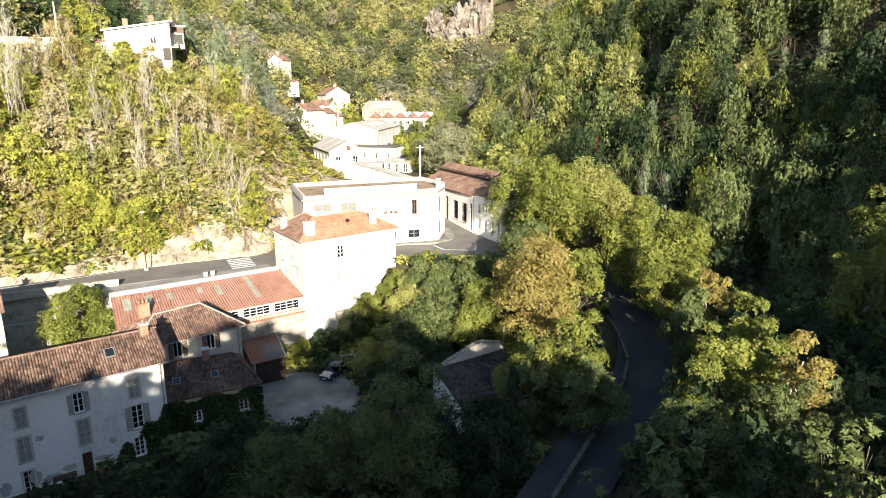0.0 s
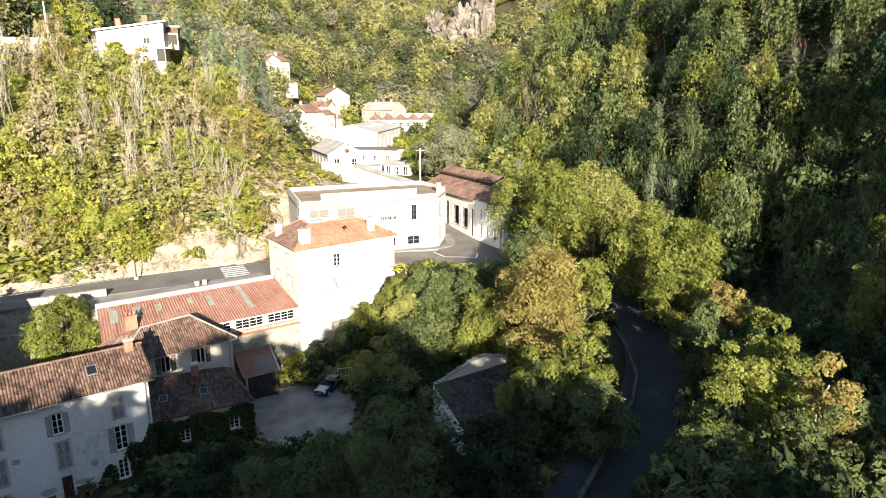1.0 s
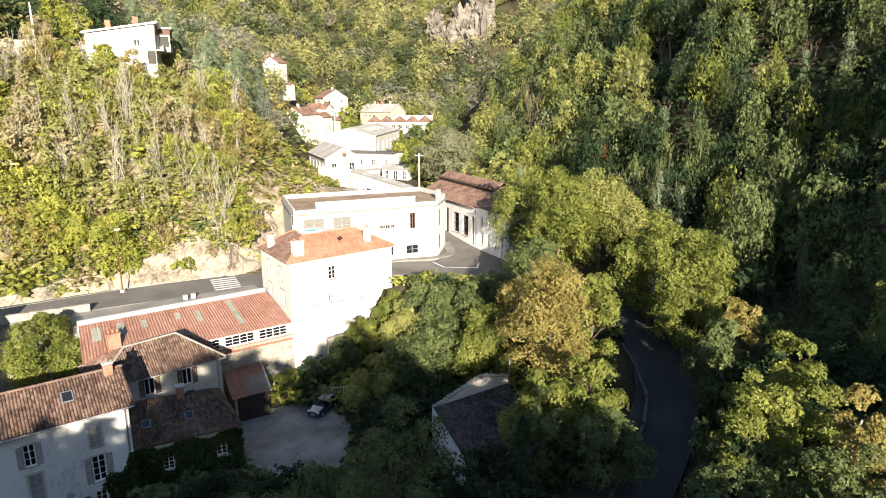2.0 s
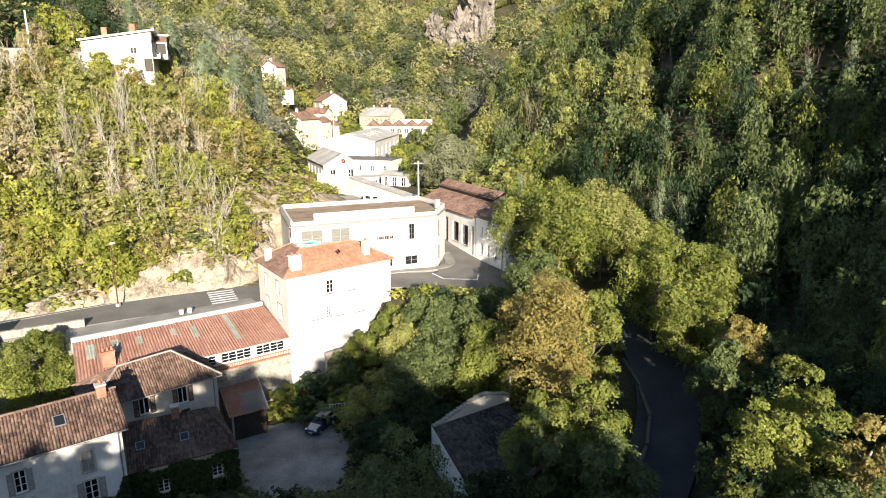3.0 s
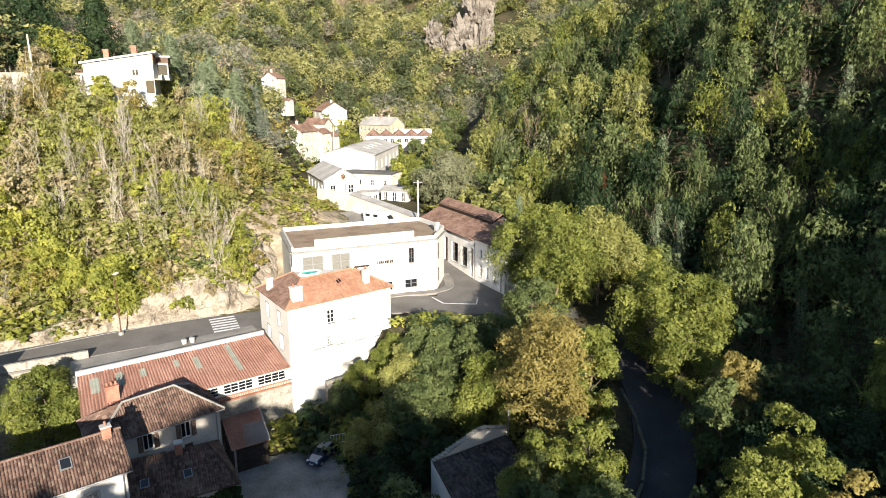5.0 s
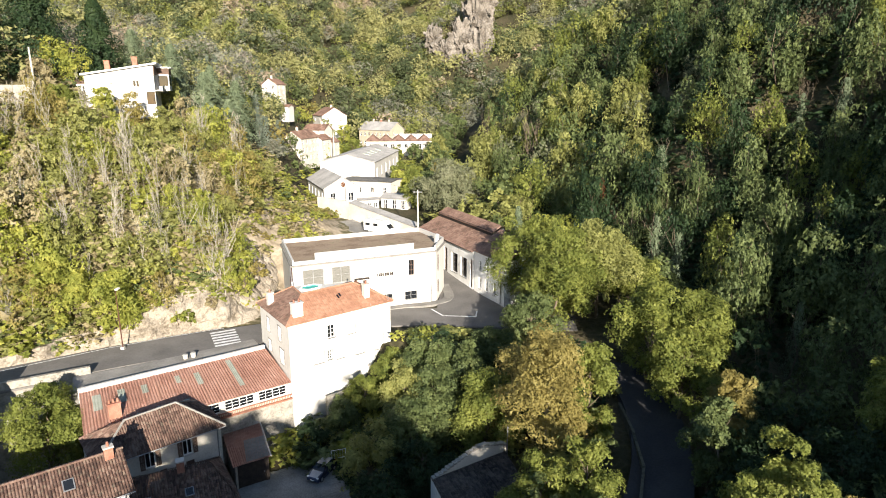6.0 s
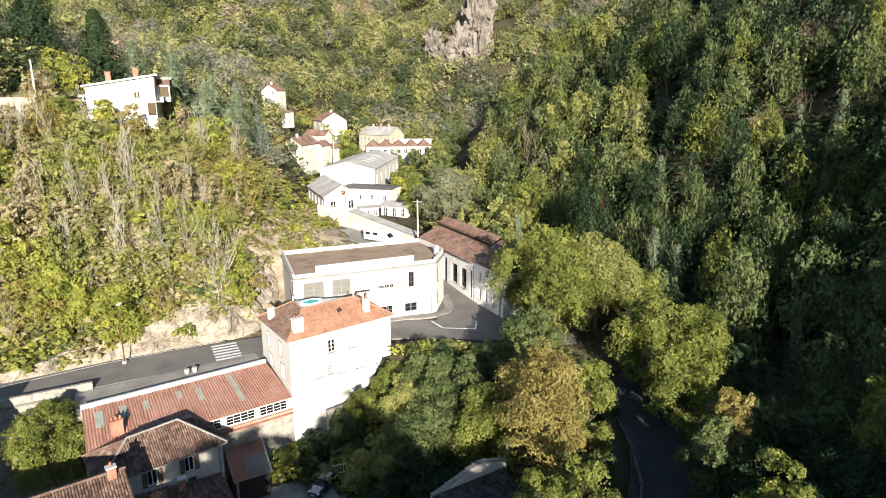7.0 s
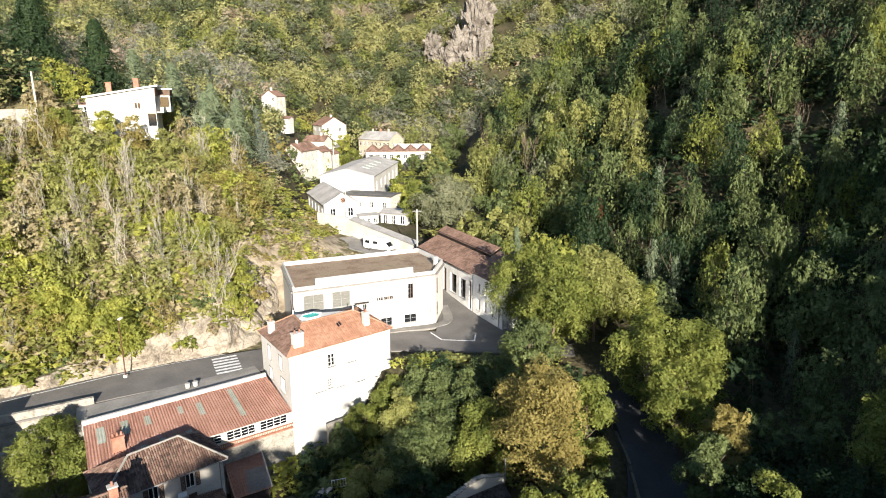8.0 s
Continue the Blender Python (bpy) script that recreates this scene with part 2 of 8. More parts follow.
M["poly"] = mat("weathered_translucent_sheet", [(0.30, 0.33, 0.28), (0.42, 0.44, 0.38), (0.50, 0.52, 0.46)], rough=0.5, scale=1, fine=6, bump=0.1)
M["fibro"] = mat("grey_fibre_cement", [(0.20, 0.195, 0.185), (0.30, 0.29, 0.275), (0.40, 0.385, 0.36)], scale=0.25, fine=3, bump=0.2)
M["felt"] = mat("flat_roof_gravel", [(0.13, 0.09, 0.06), (0.24, 0.17, 0.115), (0.33, 0.25, 0.175), (0.19, 0.165, 0.085)], scale=0.3, fine=4, bump=0.4)
M["felt_grey"] = mat("grey_roofing_felt", [(0.075, 0.073, 0.07), (0.11, 0.107, 0.10), (0.15, 0.145, 0.135)], scale=0.3, fine=4, bump=0.3)
M["brick"] = mat("brick_red", [(0.20, 0.085, 0.055), (0.30, 0.14, 0.095), (0.38, 0.21, 0.15)], scale=1.5, fine=12, bump=0.4)
M["shut_grey"] = mat("grey_shutter_paint", [(0.26, 0.245, 0.23), (0.335, 0.32, 0.30), (0.40, 0.385, 0.36)], rough=0.7, scale=2, fine=14, bump=0.2, obrand=0.15)
M["shut_brown"] = mat("brown_shutter_paint", [(0.07, 0.045, 0.03), (0.11, 0.07, 0.05), (0.16, 0.10, 0.075)], rough=0.7, scale=2, fine=14, bump=0.2)
M["plaster_grey"] = mat("bare_grey_plaster", [(0.28, 0.27, 0.25), (0.38, 0.365, 0.34), (0.47, 0.455, 0.425)], scale=1.2, fine=8, bump=0.4)
M["frame"] = mat("white_window_paint", [(0.66, 0.65, 0.62), (0.76, 0.75, 0.72), (0.82, 0.81, 0.79)], rough=0.5, scale=3, fine=20, bump=0.05)
M["door"] = mat("dark_red_door", [(0.045, 0.02, 0.015), (0.075, 0.03, 0.022), (0.11, 0.05, 0.035)], rough=0.6, scale=3, fine=20, bump=0.2)
M["black"] = mat("dark_timber", [(0.018, 0.014, 0.012), (0.035, 0.027, 0.022), (0.06, 0.045, 0.036)], rough=0.8, scale=2, fine=14, bump=0.3)
M["glass"] = glass_mat("window_glass", (0.012, 0.014, 0.017))
M["blind"] = mat("pale_blind", [(0.10, 0.10, 0.088), (0.15, 0.147, 0.13), (0.20, 0.195, 0.175)], rough=0.6, scale=2, fine=12, bump=0.1, stretch=(1, 1, 6))
M["zinc"] = mat("zinc_grey", [(0.22, 0.22, 0.22), (0.31, 0.31, 0.31), (0.40, 0.40, 0.40)], rough=0.45, metal=0.6, scale=2, fine=10, bump=0.05)
M["teal"] = mat("teal_pool_liner", [(0.03, 0.30, 0.26), (0.05, 0.42, 0.36), (0.08, 0.50, 0.43)], rough=0.25, scale=1, fine=6, bump=0.05)
M["rustpole"] = mat("red_brown_painted_steel", [(0.055, 0.024, 0.018), (0.085, 0.036, 0.027), (0.12, 0.055, 0.042)], rough=0.5, scale=2, fine=12, bump=0.1)
M["concrete"] = mat("pole_concrete", [(0.34, 0.32, 0.28), (0.44, 0.42, 0.37), (0.53, 0.50, 0.45)], scale=1, fine=8, bump=0.2)
M["ivy"] = leaf_mat("ivy_leaf", [(0.014, 0.03, 0.01), (0.03, 0.055, 0.015), (0.055, 0.085, 0.02)], 0.15)
M["car_blue"] = mat("dark_blue_car_paint", [(0.035, 0.045, 0.085), (0.04, 0.052, 0.098), (0.048, 0.062, 0.11)], rough=0.25, metal=0.3, scale=3, fine=30, bump=0, spec=0.5)
M["car_roof"] = mat("pale_car_roof", [(0.28, 0.275, 0.28), (0.34, 0.335, 0.34), (0.40, 0.395, 0.40)], rough=0.3, scale=3, fine=30, bump=0, spec=0.5)
M["rubber"] = mat("tyre_rubber", [(0.012, 0.012, 0.012), (0.02, 0.02, 0.02), (0.03, 0.03, 0.03)], scale=4, fine=30, bump=0.1)
M["rim"] = mat("alloy_rim", [(0.4, 0.4, 0.4), (0.5, 0.5, 0.5), (0.58, 0.58, 0.58)], rough=0.35, metal=0.8, scale=4, fine=30, bump=0)
M["lens"] = glass_mat("lamp_lens", (0.75, 0.75, 0.72), 0.1)
M["redlens"] = glass_mat("red_lens", (0.4, 0.02, 0.02), 0.1)
M["van"] = mat("white_van_paint", [(0.70, 0.70, 0.69), (0.78, 0.78, 0.77), (0.82, 0.82, 0.81)], rough=0.3, scale=1, fine=10, bump=0, spec=0.5)


# ---------------------------------------------------------------- helpers for meshes
def part(name, bm, material, parent=None, label=""):
    """Links a bmesh as one mesh object, under a thing or part where one is given."""
    me = bpy.data.meshes.new(name)
    bm.to_mesh(me)
    bm.free()
    me.materials.append(M[material] if isinstance(material, str) else material)
    ob = new(name, me)
    if parent is not None:
        ob.parent = parent
        ob.matrix_parent_inverse = parent.matrix_world.inverted()
    if label:
        ob["label"] = label
    return ob


def thing(name, at, label, category, group="", kind="", turn=0.0):
    ob = new(name)
    ob.empty_display_size = 0.3
    ob.matrix_world = pose(*at, 0, 0, turn)
    bpy.context.view_layer.update()
    return tagged(ob, label, category, group, kind)


def box(bm, lo, hi, m=None):
    """An upright box between two corners, in the frame m."""
    (x0, y0, z0), (x1, y1, z1) = lo, hi
    v = [Vector(p) for p in ((x0, y0, z0), (x1, y0, z0), (x1, y1, z0), (x0, y1, z0), (x0, y0, z1), (x1, y0, z1), (x1, y1, z1), (x0, y1, z1))]
    if m is not None:
        v = [m @ p for p in v]
    v = [bm.verts.new(p) for p in v]
    for f in ((0, 3, 2, 1), (4, 5, 6, 7), (0, 1, 5, 4), (1, 2, 6, 5), (2, 3, 7, 6), (3, 0, 4, 7)):
        bm.faces.new([v[i] for i in f])


def tube(bm, a, b, r0, r1, n=7):
    """A tapered round bar from a to b."""
    a, b = Vector(a), Vector(b)
    q = (b - a).to_track_quat("Z", "Y").to_matrix()
    rings = []
    for c, r in ((a, r0), (b, r1)):
        rings.append([bm.verts.new(c + q @ Vector((r * math.cos(2 * math.pi * i / n), r * math.sin(2 * math.pi * i / n), 0))) for i in range(n)])
    for i in range(n):
        bm.faces.new((rings[0][i], rings[0][(i + 1) % n], rings[1][(i + 1) % n], rings[1][i]))
    bm.faces.new(rings[0][::-1])
    bm.faces.new(rings[1])


def wall_frame(a, b):
    """Frame with x along the wall a-b, y inwards (to the left of a-b), z up, origin at a and height 0."""
    a, b = Vector((a[0], a[1], 0)), Vector((b[0], b[1], 0))
    x = (b - a).normalized()
    y = Vector((-x.y, x.x, 0))
    m = Matrix.Identity(4)
    m.col[0][:3], m.col[1][:3], m.col[2][:3], m.col[3][:3] = x, y, (0, 0, 1), a
    return m, (b - a).length


def wall_bm(a, b, z0, z1, thick=0.4, holes=(), top=None, grow=0.0):
    """A wall from a to b with real openings (u0, u1, v0, v1); top(u) lifts its upper edge."""
    m, length = wall_frame(a, b)
    bm = bmesh.new()
    us = sorted({-grow, length + grow, *[u for h in holes for u in h[:2]]})
    if top:
        us = sorted({*us, *[length * i / 12 for i in range(13)]})
    vs = sorted({z0, z1, *[v for h in holes for v in h[2:]]})

    def solid(i, j):
        if not (0 <= i < len(us) - 1 and 0 <= j < len(vs) - 1):
            return False
        u, v = (us[i] + us[i + 1]) / 2, (vs[j] + vs[j + 1]) / 2
        return not any(h[0] < u < h[1] and h[2] < v < h[3] for h in holes)

    grid = {}

    def vert(i, j, side):
        key = (i, j, side)
        if key not in grid:
            z = vs[j]
            if j == len(vs) - 1 and top:
                z = top(us[i])
            grid[key] = bm.verts.new(m @ Vector((us[i], thick * side, z)))
        return grid[key]

    for i in range(len(us) - 1):
        for j in range(len(vs) - 1):
            if not solid(i, j):
                continue
            bm.faces.new([vert(*k, 0) for k in ((i, j), (i + 1, j), (i + 1, j + 1), (i, j + 1))])
            bm.faces.new([vert(*k, 1) for k in ((i, j), (i, j + 1), (i + 1, j + 1), (i + 1, j))])
            for di, dj, p, q in ((-1, 0, (i, j + 1), (i, j)), (1, 0, (i + 1, j), (i + 1, j + 1)), (0, -1, (i, j), (i + 1, j)), (0, 1, (i + 1, j + 1), (i, j + 1))):
                if not solid(i + di, j + dj):
                    bm.faces.new((vert(*q, 0), vert(*p, 0), vert(*p, 1), vert(*q, 1)))
    return bm


def roof_face(bm, el, er, tr, tl, rib=0.22, row=0.38, amp=0.05, step=0.03, thick=0.12):
    """A tiled slope between its eave (el, er) and top (tr, tl), with ribs down the slope and stepped rows."""
    el, er, tr, tl = map(Vector, (el, er, tr, tl))
    x = (er - el).normalized()
    nrm = x.cross((tl + tr) / 2 - (el + er) / 2).normalized()
    if nrm.z < 0:
        nrm = -nrm
    slope = ((tl + tr) / 2 - (el + er) / 2).length
    rows = max(2, int(slope / row))
    uvl = bm.loops.layers.uv.verify()
    ul_all = min(0, (tl - el).dot(x))
    ur_all = max((er - el).dot(x), (tr - el).dot(x))
    n_u = int((ur_all - ul_all) / rib * 4) + 1
    us = [ul_all + rib * k / 4 for k in range(n_u + 1)]
    lift = (0.0, 0.7, 1.0, 0.7)
    prev = None
    for r in range(rows):
        strips = []
        for e, v in enumerate((r / rows, (r + 1) / rows)):
            a, b = el.lerp(tl, v), er.lerp(tr, v)
            ua, ub = (a - el).dot(x), (b - el).dot(x)
            line = []
            for k, u in enumerate(us):
                w = min(max(u, ua), ub)
                f = (w - ua) / max(1e-6, ub - ua)
                p = a.lerp(b, f) + nrm * (amp * lift[k % 4] + step * (1 - e))
                line.append(p)
            strips.append(line)
        lo = [bm.verts.new(p) for p in strips[0]]
        hi = [bm.verts.new(p) for p in strips[1]]
        lines = [(lo, hi, r)]
        if prev is not None:
            lines.append((prev, lo, r))
        for p, q, rr in lines:
            for k in range(len(us) - 1):
                if (p[k].co - p[k + 1].co).length < 1e-4 and (q[k].co - q[k + 1].co).length < 1e-4:
                    continue
                f = bm.faces.new((p[k], p[k + 1], q[k + 1], q[k]))
                for loop, vv in zip(f.loops, (0.1, 0.1, 0.9, 0.9)):
                    loop[uvl].uv = (k // 4 + 0.5, rr + vv)
        prev = hi
    under = [bm.verts.new(p - nrm * thick) for p in (el, er, tr, tl)]
    up = [bm.verts.new(p + nrm * (step if i < 2 else 0)) for i, p in enumerate((el, er, tr, tl))]
    try:
        bm.faces.new(under[::-1])
        for i in range(4):
            j = (i + 1) % 4
            if (under[i].co - under[j].co).length > 1e-3:
                bm.faces.new((under[i], under[j], up[j], up[i]))
    except ValueError:
        pass


def ridge_line(bm, pts, r=0.13):
    for a, b in zip(pts[:-1], pts[1:]):
        a, b = Vector(a), Vector(b)
        n = max(1, int((b - a).length / 0.42))
        for i in range(n):
            tube(bm, a.lerp(b, i / n), a.lerp(b, (i + 1.08) / n), r, r * 0.82, 6)


def window(parent, fr, u0, u1, v0, v1, shutters="", mat_shut="shut_grey", sill=True, bars=2, deep=0.16, frame_mat="frame", pane_mat="glass", surround="", sill_mat="kerb"):
    """A window in the wall frame fr: timber frame, panes, sill and shutters as parts of parent."""
    fb = bmesh.new()
    t = 0.07
    for lo, hi in (((u0, deep, v0), (u0 + t, deep + 0.07, v1)), ((u1 - t, deep, v0), (u1, deep + 0.07, v1)), ((u0 + t, deep, v0), (u1 - t, deep + 0.07, v0 + t)), ((u0 + t, deep, v1 - t), (u1 - t, deep + 0.07, v1))):
        box(fb, lo, hi, fr)
    mid = (u0 + u1) / 2
    box(fb, (mid - 0.05, deep - 0.01, v0 + t), (mid + 0.05, deep + 0.06, v1 - t), fr)
    for i in range(1, bars + 1):
        z = v0 + (v1 - v0) * i / (bars + 1)
        box(fb, (u0 + t, deep + 0.005, z - 0.022), (mid - 0.05, deep + 0.055, z + 0.022), fr)
        box(fb, (mid + 0.05, deep + 0.005, z - 0.022), (u1 - t, deep + 0.055, z + 0.022), fr)
    w = part("window", fb, frame_mat, parent)
    for a, b in ((u0 + t, mid - 0.05), (mid + 0.05, u1 - t)):
        g = bmesh.new()
        box(g, (a, deep + 0.025, v0 + t), (b, deep + 0.04, v1 - t), fr)
        part("pane", g, pane_mat, w)
    if sill:
        g = bmesh.new()
        box(g, (u0 - 0.12, -0.09, v0 - 0.1), (u1 + 0.12, deep, v0 - 0.002), fr)
        part("sill", g, sill_mat, w)
    if surround:
        g = bmesh.new()
        for lo, hi in (((u0 - 0.16, -0.02, v0 - 0.1), (u0 - 0.002, 0.05, v1 + 0.16)), ((u1 + 0.002, -0.02, v0 - 0.1), (u1 + 0.16, 0.05, v1 + 0.16)), ((u0, -0.02, v1 + 0.002), (u1, 0.05, v1 + 0.16))):
            box(g, lo, hi, fr)
        part("surround", g, surround, w)
    leaf = (u1 - u0) / 2
    spots = []
    if shutters == "closed":
        spots = [(u0 + 0.01, u0 + leaf - 0.012, 0.03), (u0 + leaf + 0.012, u1 - 0.01, 0.03)]
    elif shutters == "open":
        spots = [(u0 - leaf - 0.06, u0 - 0.06, -0.07), (u1 + 0.06, u1 + leaf + 0.06, -0.07)]
    elif shutters == "right":
        spots = [(u1 + 0.06, u1 + leaf + 0.06, -0.07)]
    for a, b, y in spots:
        g = bmesh.new()
        h = v1 - v0
        for lo, hi in (((a, y, v0), (a + 0.07, y + 0.05, v1)), ((b - 0.07, y, v0), (b, y + 0.05, v1))):
            box(g, lo, hi, fr)
        for z in (v0, v0 + h * 0.45, v1 - 0.09):
            box(g, (a + 0.07, y, z), (b - 0.07, y + 0.05, z + 0.09), fr)
        n = int(h / 0.11)
        for i in range(n):
            z = v0 + 0.06 + (h - 0.12) * i / n
            box(g, (a + 0.07, y + 0.012, z), (b - 0.07, y + 0.035, z + 0.075), fr)
        part("shutter", g, mat_shut, w, "louvred painted timber shutter")
    return w


def flat_door(parent, fr, u0, u1, v0, v1, material="door", deep=0.15, planks=4, name="door"):
    g = bmesh.new()
    n = planks
    for i in range(n):
        a, b = u0 + (u1 - u0) * i / n, u0 + (u1 - u0) * (i + 1) / n
        box(g, (a + 0.006, deep + 0.006 * (i % 2), v0), (b - 0.006, deep + 0.06, v1), fr)
    d = part(name, g, material, parent)
    g = bmesh.new()
    box(g, (u1 - 0.2, deep - 0.05, (v0 + v1) / 2 - 0.06), (u1 - 0.14, deep, (v0 + v1) / 2 + 0.06), fr)
    part("handle", g, "zinc", d)
    return d


def chimney(parent, x, y, z0, z1, w=0.9, d=0.6, turn=0.0, material="brick", pots=2, cap="kerb"):
    m = pose(x, y, 0, 0, 0, turn)
    g = bmesh.new()
    box(g, (-w / 2, -d / 2, z0), (w / 2, d / 2, z1 - 0.14), m)
    c = part("chimney", g, material, parent)
    g = bmesh.new()
    box(g, (-w / 2 - 0.07, -d / 2 - 0.07, z1 - 0.14), (w / 2 + 0.07, d / 2 + 0.07, z1), m)
    part("chimney_cap", g, cap, c)
    for i in range(pots):
        g = bmesh.new()
        px = (i + 0.5) / pots * w - w / 2
        tube(g, m @ Vector((px, 0, z1)), m @ Vector((px, 0, z1 + 0.4)), 0.14, 0.10, 8)
        part("chimney_pot", g, "brick", c)
    return c


# ---------------------------------------------------------------- the ground
def sstep(a, b, x):
    t = np.clip((x - a) / (b - a), 0, 1)
    return t * t * (3 - 2 * t)


def line_side(x, y, ax, ay, bx, by):
    """Signed distance of (x, y) to the left of the line a-b."""
    d = math.hypot(bx - ax, by - ay)
    return ((bx - ax) * (y - ay) - (by - ay) * (x - ax)) / d


def waves(x, y, s):
    return np.sin(x / s + 1.3) * np.cos(y / s * 0.9 + 0.4) + 0.5 * np.sin(x / s * 2.3 + y / s * 1.7) + 0.3 * np.cos(x / s * 4.1 - y / s * 3.3)


def ground_z(x, y):
    """Height of the ground: a valley with a terraced road, steep wooded sides and a ridge behind the viewpoint."""
    x, y = np.asarray(x, float), np.asarray(y, float)
    # valley floor: low court, and the road's terrace above it that climbs up the valley
    low = 1.05 + 3.6 * sstep(2, 12, x) + 2.2 * sstep(58, 85, y) * sstep(6, 20, x)
    high = 11.0 + 4.2 * sstep(112, 138, y) + 0.07 * np.clip(y - 138, 0, 150)
    rim_w = line_side(x, y, -41, 73, -16, 91)
    rim_e = line_side(x, y, -8, 86, 40, 93)
    rim = np.minimum(rim_w + 4 * np.clip(x + 15, 0, None), rim_e)
    wide = 2.0 + 12.0 * sstep(-10, 4, x)
    z = low + (high - low) * sstep(-1, 0, rim / wide)
    # bank below the white house and the terrace
    bank = np.exp(-((x + 8) / 7) ** 2 - ((y - 83) / 6) ** 2)
    z = z + 2.0 * bank * (rim < 0)
    # hillside above the road
    s = np.minimum(line_side(x, y, -54.2, 76.6, -27, 93.1), line_side(x, y, -27.5, 93, -31, 125) + 1.0)
    s2 = line_side(x, y, -31, 125, -62, 215)
    s = np.minimum(np.where(y > 125, np.maximum(s, s2), s), 400)
    s = s - 2.6
    along = sstep(92, 128, y) * sstep(-48, -34, x)
    up = (22 * (1 - np.exp(-np.clip(s, 0, None) / 13)) + 0.27 * np.clip(s, 0, 42) + 0.08 * np.clip(s - 42, 0, 45) + 0.42 * np.clip(s - 87, 0, None)) * (1 - 0.15 * along)
    z = z + up + 0.5 * waves(x, y, 7) * sstep(3, 15, s)
    # dirt slope behind the flat-roofed building, and the shoulder above it
    z = z + 6.0 * sstep(-19, -30, x) * (1 - sstep(-33, -43, x)) * sstep(106, 119, y) * (1 - sstep(132, 152, y))
    z = z + 1.5 * sstep(-31, -41, x) * sstep(100, 118, y) * (1 - sstep(146, 172, y)) * (1 - sstep(-47, -55, x))
    # the far side of the valley
    b = 4 + 10 * sstep(100, 132, y)
    r = line_side(x, y, 10, 181, 45, 81)
    rise = (np.clip(r, 0, 62) * 0.92 + np.clip(r - 62, 0, None) * 0.72) * (1 - 0.62 * sstep(205, 300, y))
    al = 0.94 * y - 0.33 * x
    right = b + rise + 1.2 * waves(x, y, 14) * sstep(5, 25, r) + (5.0 * np.sin(al / 6.3 + 1.95 + 0.05 * r + 0.8 * np.sin(r / 17.0)) + 4.4 * np.sin(al / 3.3 - 0.62 + 0.04 * r + 0.6 * np.sin(r / 9.0))) * sstep(8, 36, r)
    z = np.where(r > 0, np.maximum(z, right * sstep(-2, 14, r) + z * (1 - sstep(-2, 14, r))), z)
    # the valley's head
    far = np.clip(y - 272 + 0.12 * x - 14 * np.sin(x / 45.0), 0, None)
    z = z + far * 0.52 + 3.0 * waves(x, y, 38) * sstep(0, 60, far)
    # the unseen ridge that closes the valley behind the viewpoint, notched to place its shadow
    back = np.clip(24 - y, 0, None)
    z = z + np.minimum(back * 0.78, 34 + 0.05 * back) * (0.80 + 0.05 * np.sin(x / 17.0 + 0.8) + 0.04 * np.sin(x / 7.0) - 0.28 * sstep(1, 8, x) * (1 - sstep(13, 18, x)) - 0.215 * sstep(18, 23, x) * (1 - sstep(48, 58, x)) - 0.28 * sstep(35, 40, x) * (1 - sstep(44, 54, x)) + 0.22 * (1 - sstep(-39, -32, x)) - 0.115 * sstep(-36, -30, x) * (1 - sstep(-11, -3, x)))
    # two humps added out of view to shade the valley's sides
    z = z + 28 * np.exp(-((x - 88) / 20) ** 2 - ((y + 20) / 46) ** 2)
    z = z + 12 * np.exp(-((x + 105) / 36) ** 2 - ((y + 5) / 45) ** 2)
    return z


def gz(x, y):
    return float(ground_z(x, y))


def spread(lo, hi, c0, c1, fine, coarse):
    out, v = [lo], lo
    while v < hi:
        d = max(c0 - v, v - c1, 0)
        v += min(coarse, fine + d * 0.06)
        out.append(v)
    return np.array(out)


def sheet(name, xs, ys, zfun, material):
    X, Y = np.meshgrid(xs, ys)
    Z = zfun(X, Y)
    co = np.stack([X, Y, Z], -1).reshape(-1, 3)
    nx, ny = len(xs), len(ys)
    i = np.arange((nx - 1) * (ny - 1))
    a = i // (nx - 1) * nx + i % (nx - 1)
    quads = np.stack([a, a + 1, a + nx + 1, a + nx], -1)
    return mesh_object(name, co, quads, [material])


def mesh_object(name, co, quads, materials, index=None, smooth=False):
    me = bpy.data.meshes.new(name)
    me.vertices.add(len(co))
    me.vertices.foreach_set("co", np.asarray(co, np.float32).ravel())
    k = quads.shape[1]
    me.loops.add(quads.size)
    me.loops.foreach_set("vertex_index", quads.astype(np.int32).ravel())
    me.polygons.add(len(quads))
    me.polygons.foreach_set("loop_start", np.arange(0, quads.size, k, dtype=np.int32))
    for m in materials:
        me.materials.append(M[m])
    if index is not None:
        me.polygons.foreach_set("material_index", index.astype(np.int32))
    me.update(calc_edges=True)
    if smooth:
        me.shade_smooth()
    return new(name, me)


ground = sheet("ground", spread(-420, 420, -60, 60, 1.6, 14), spread(-160, 760, 30, 135, 1.6, 14), ground_z, "soil")
ground.data.shade_smooth()
tagged(ground, "valley ground of dry grass, leaf litter and bare earth", "ground", kind="structure")


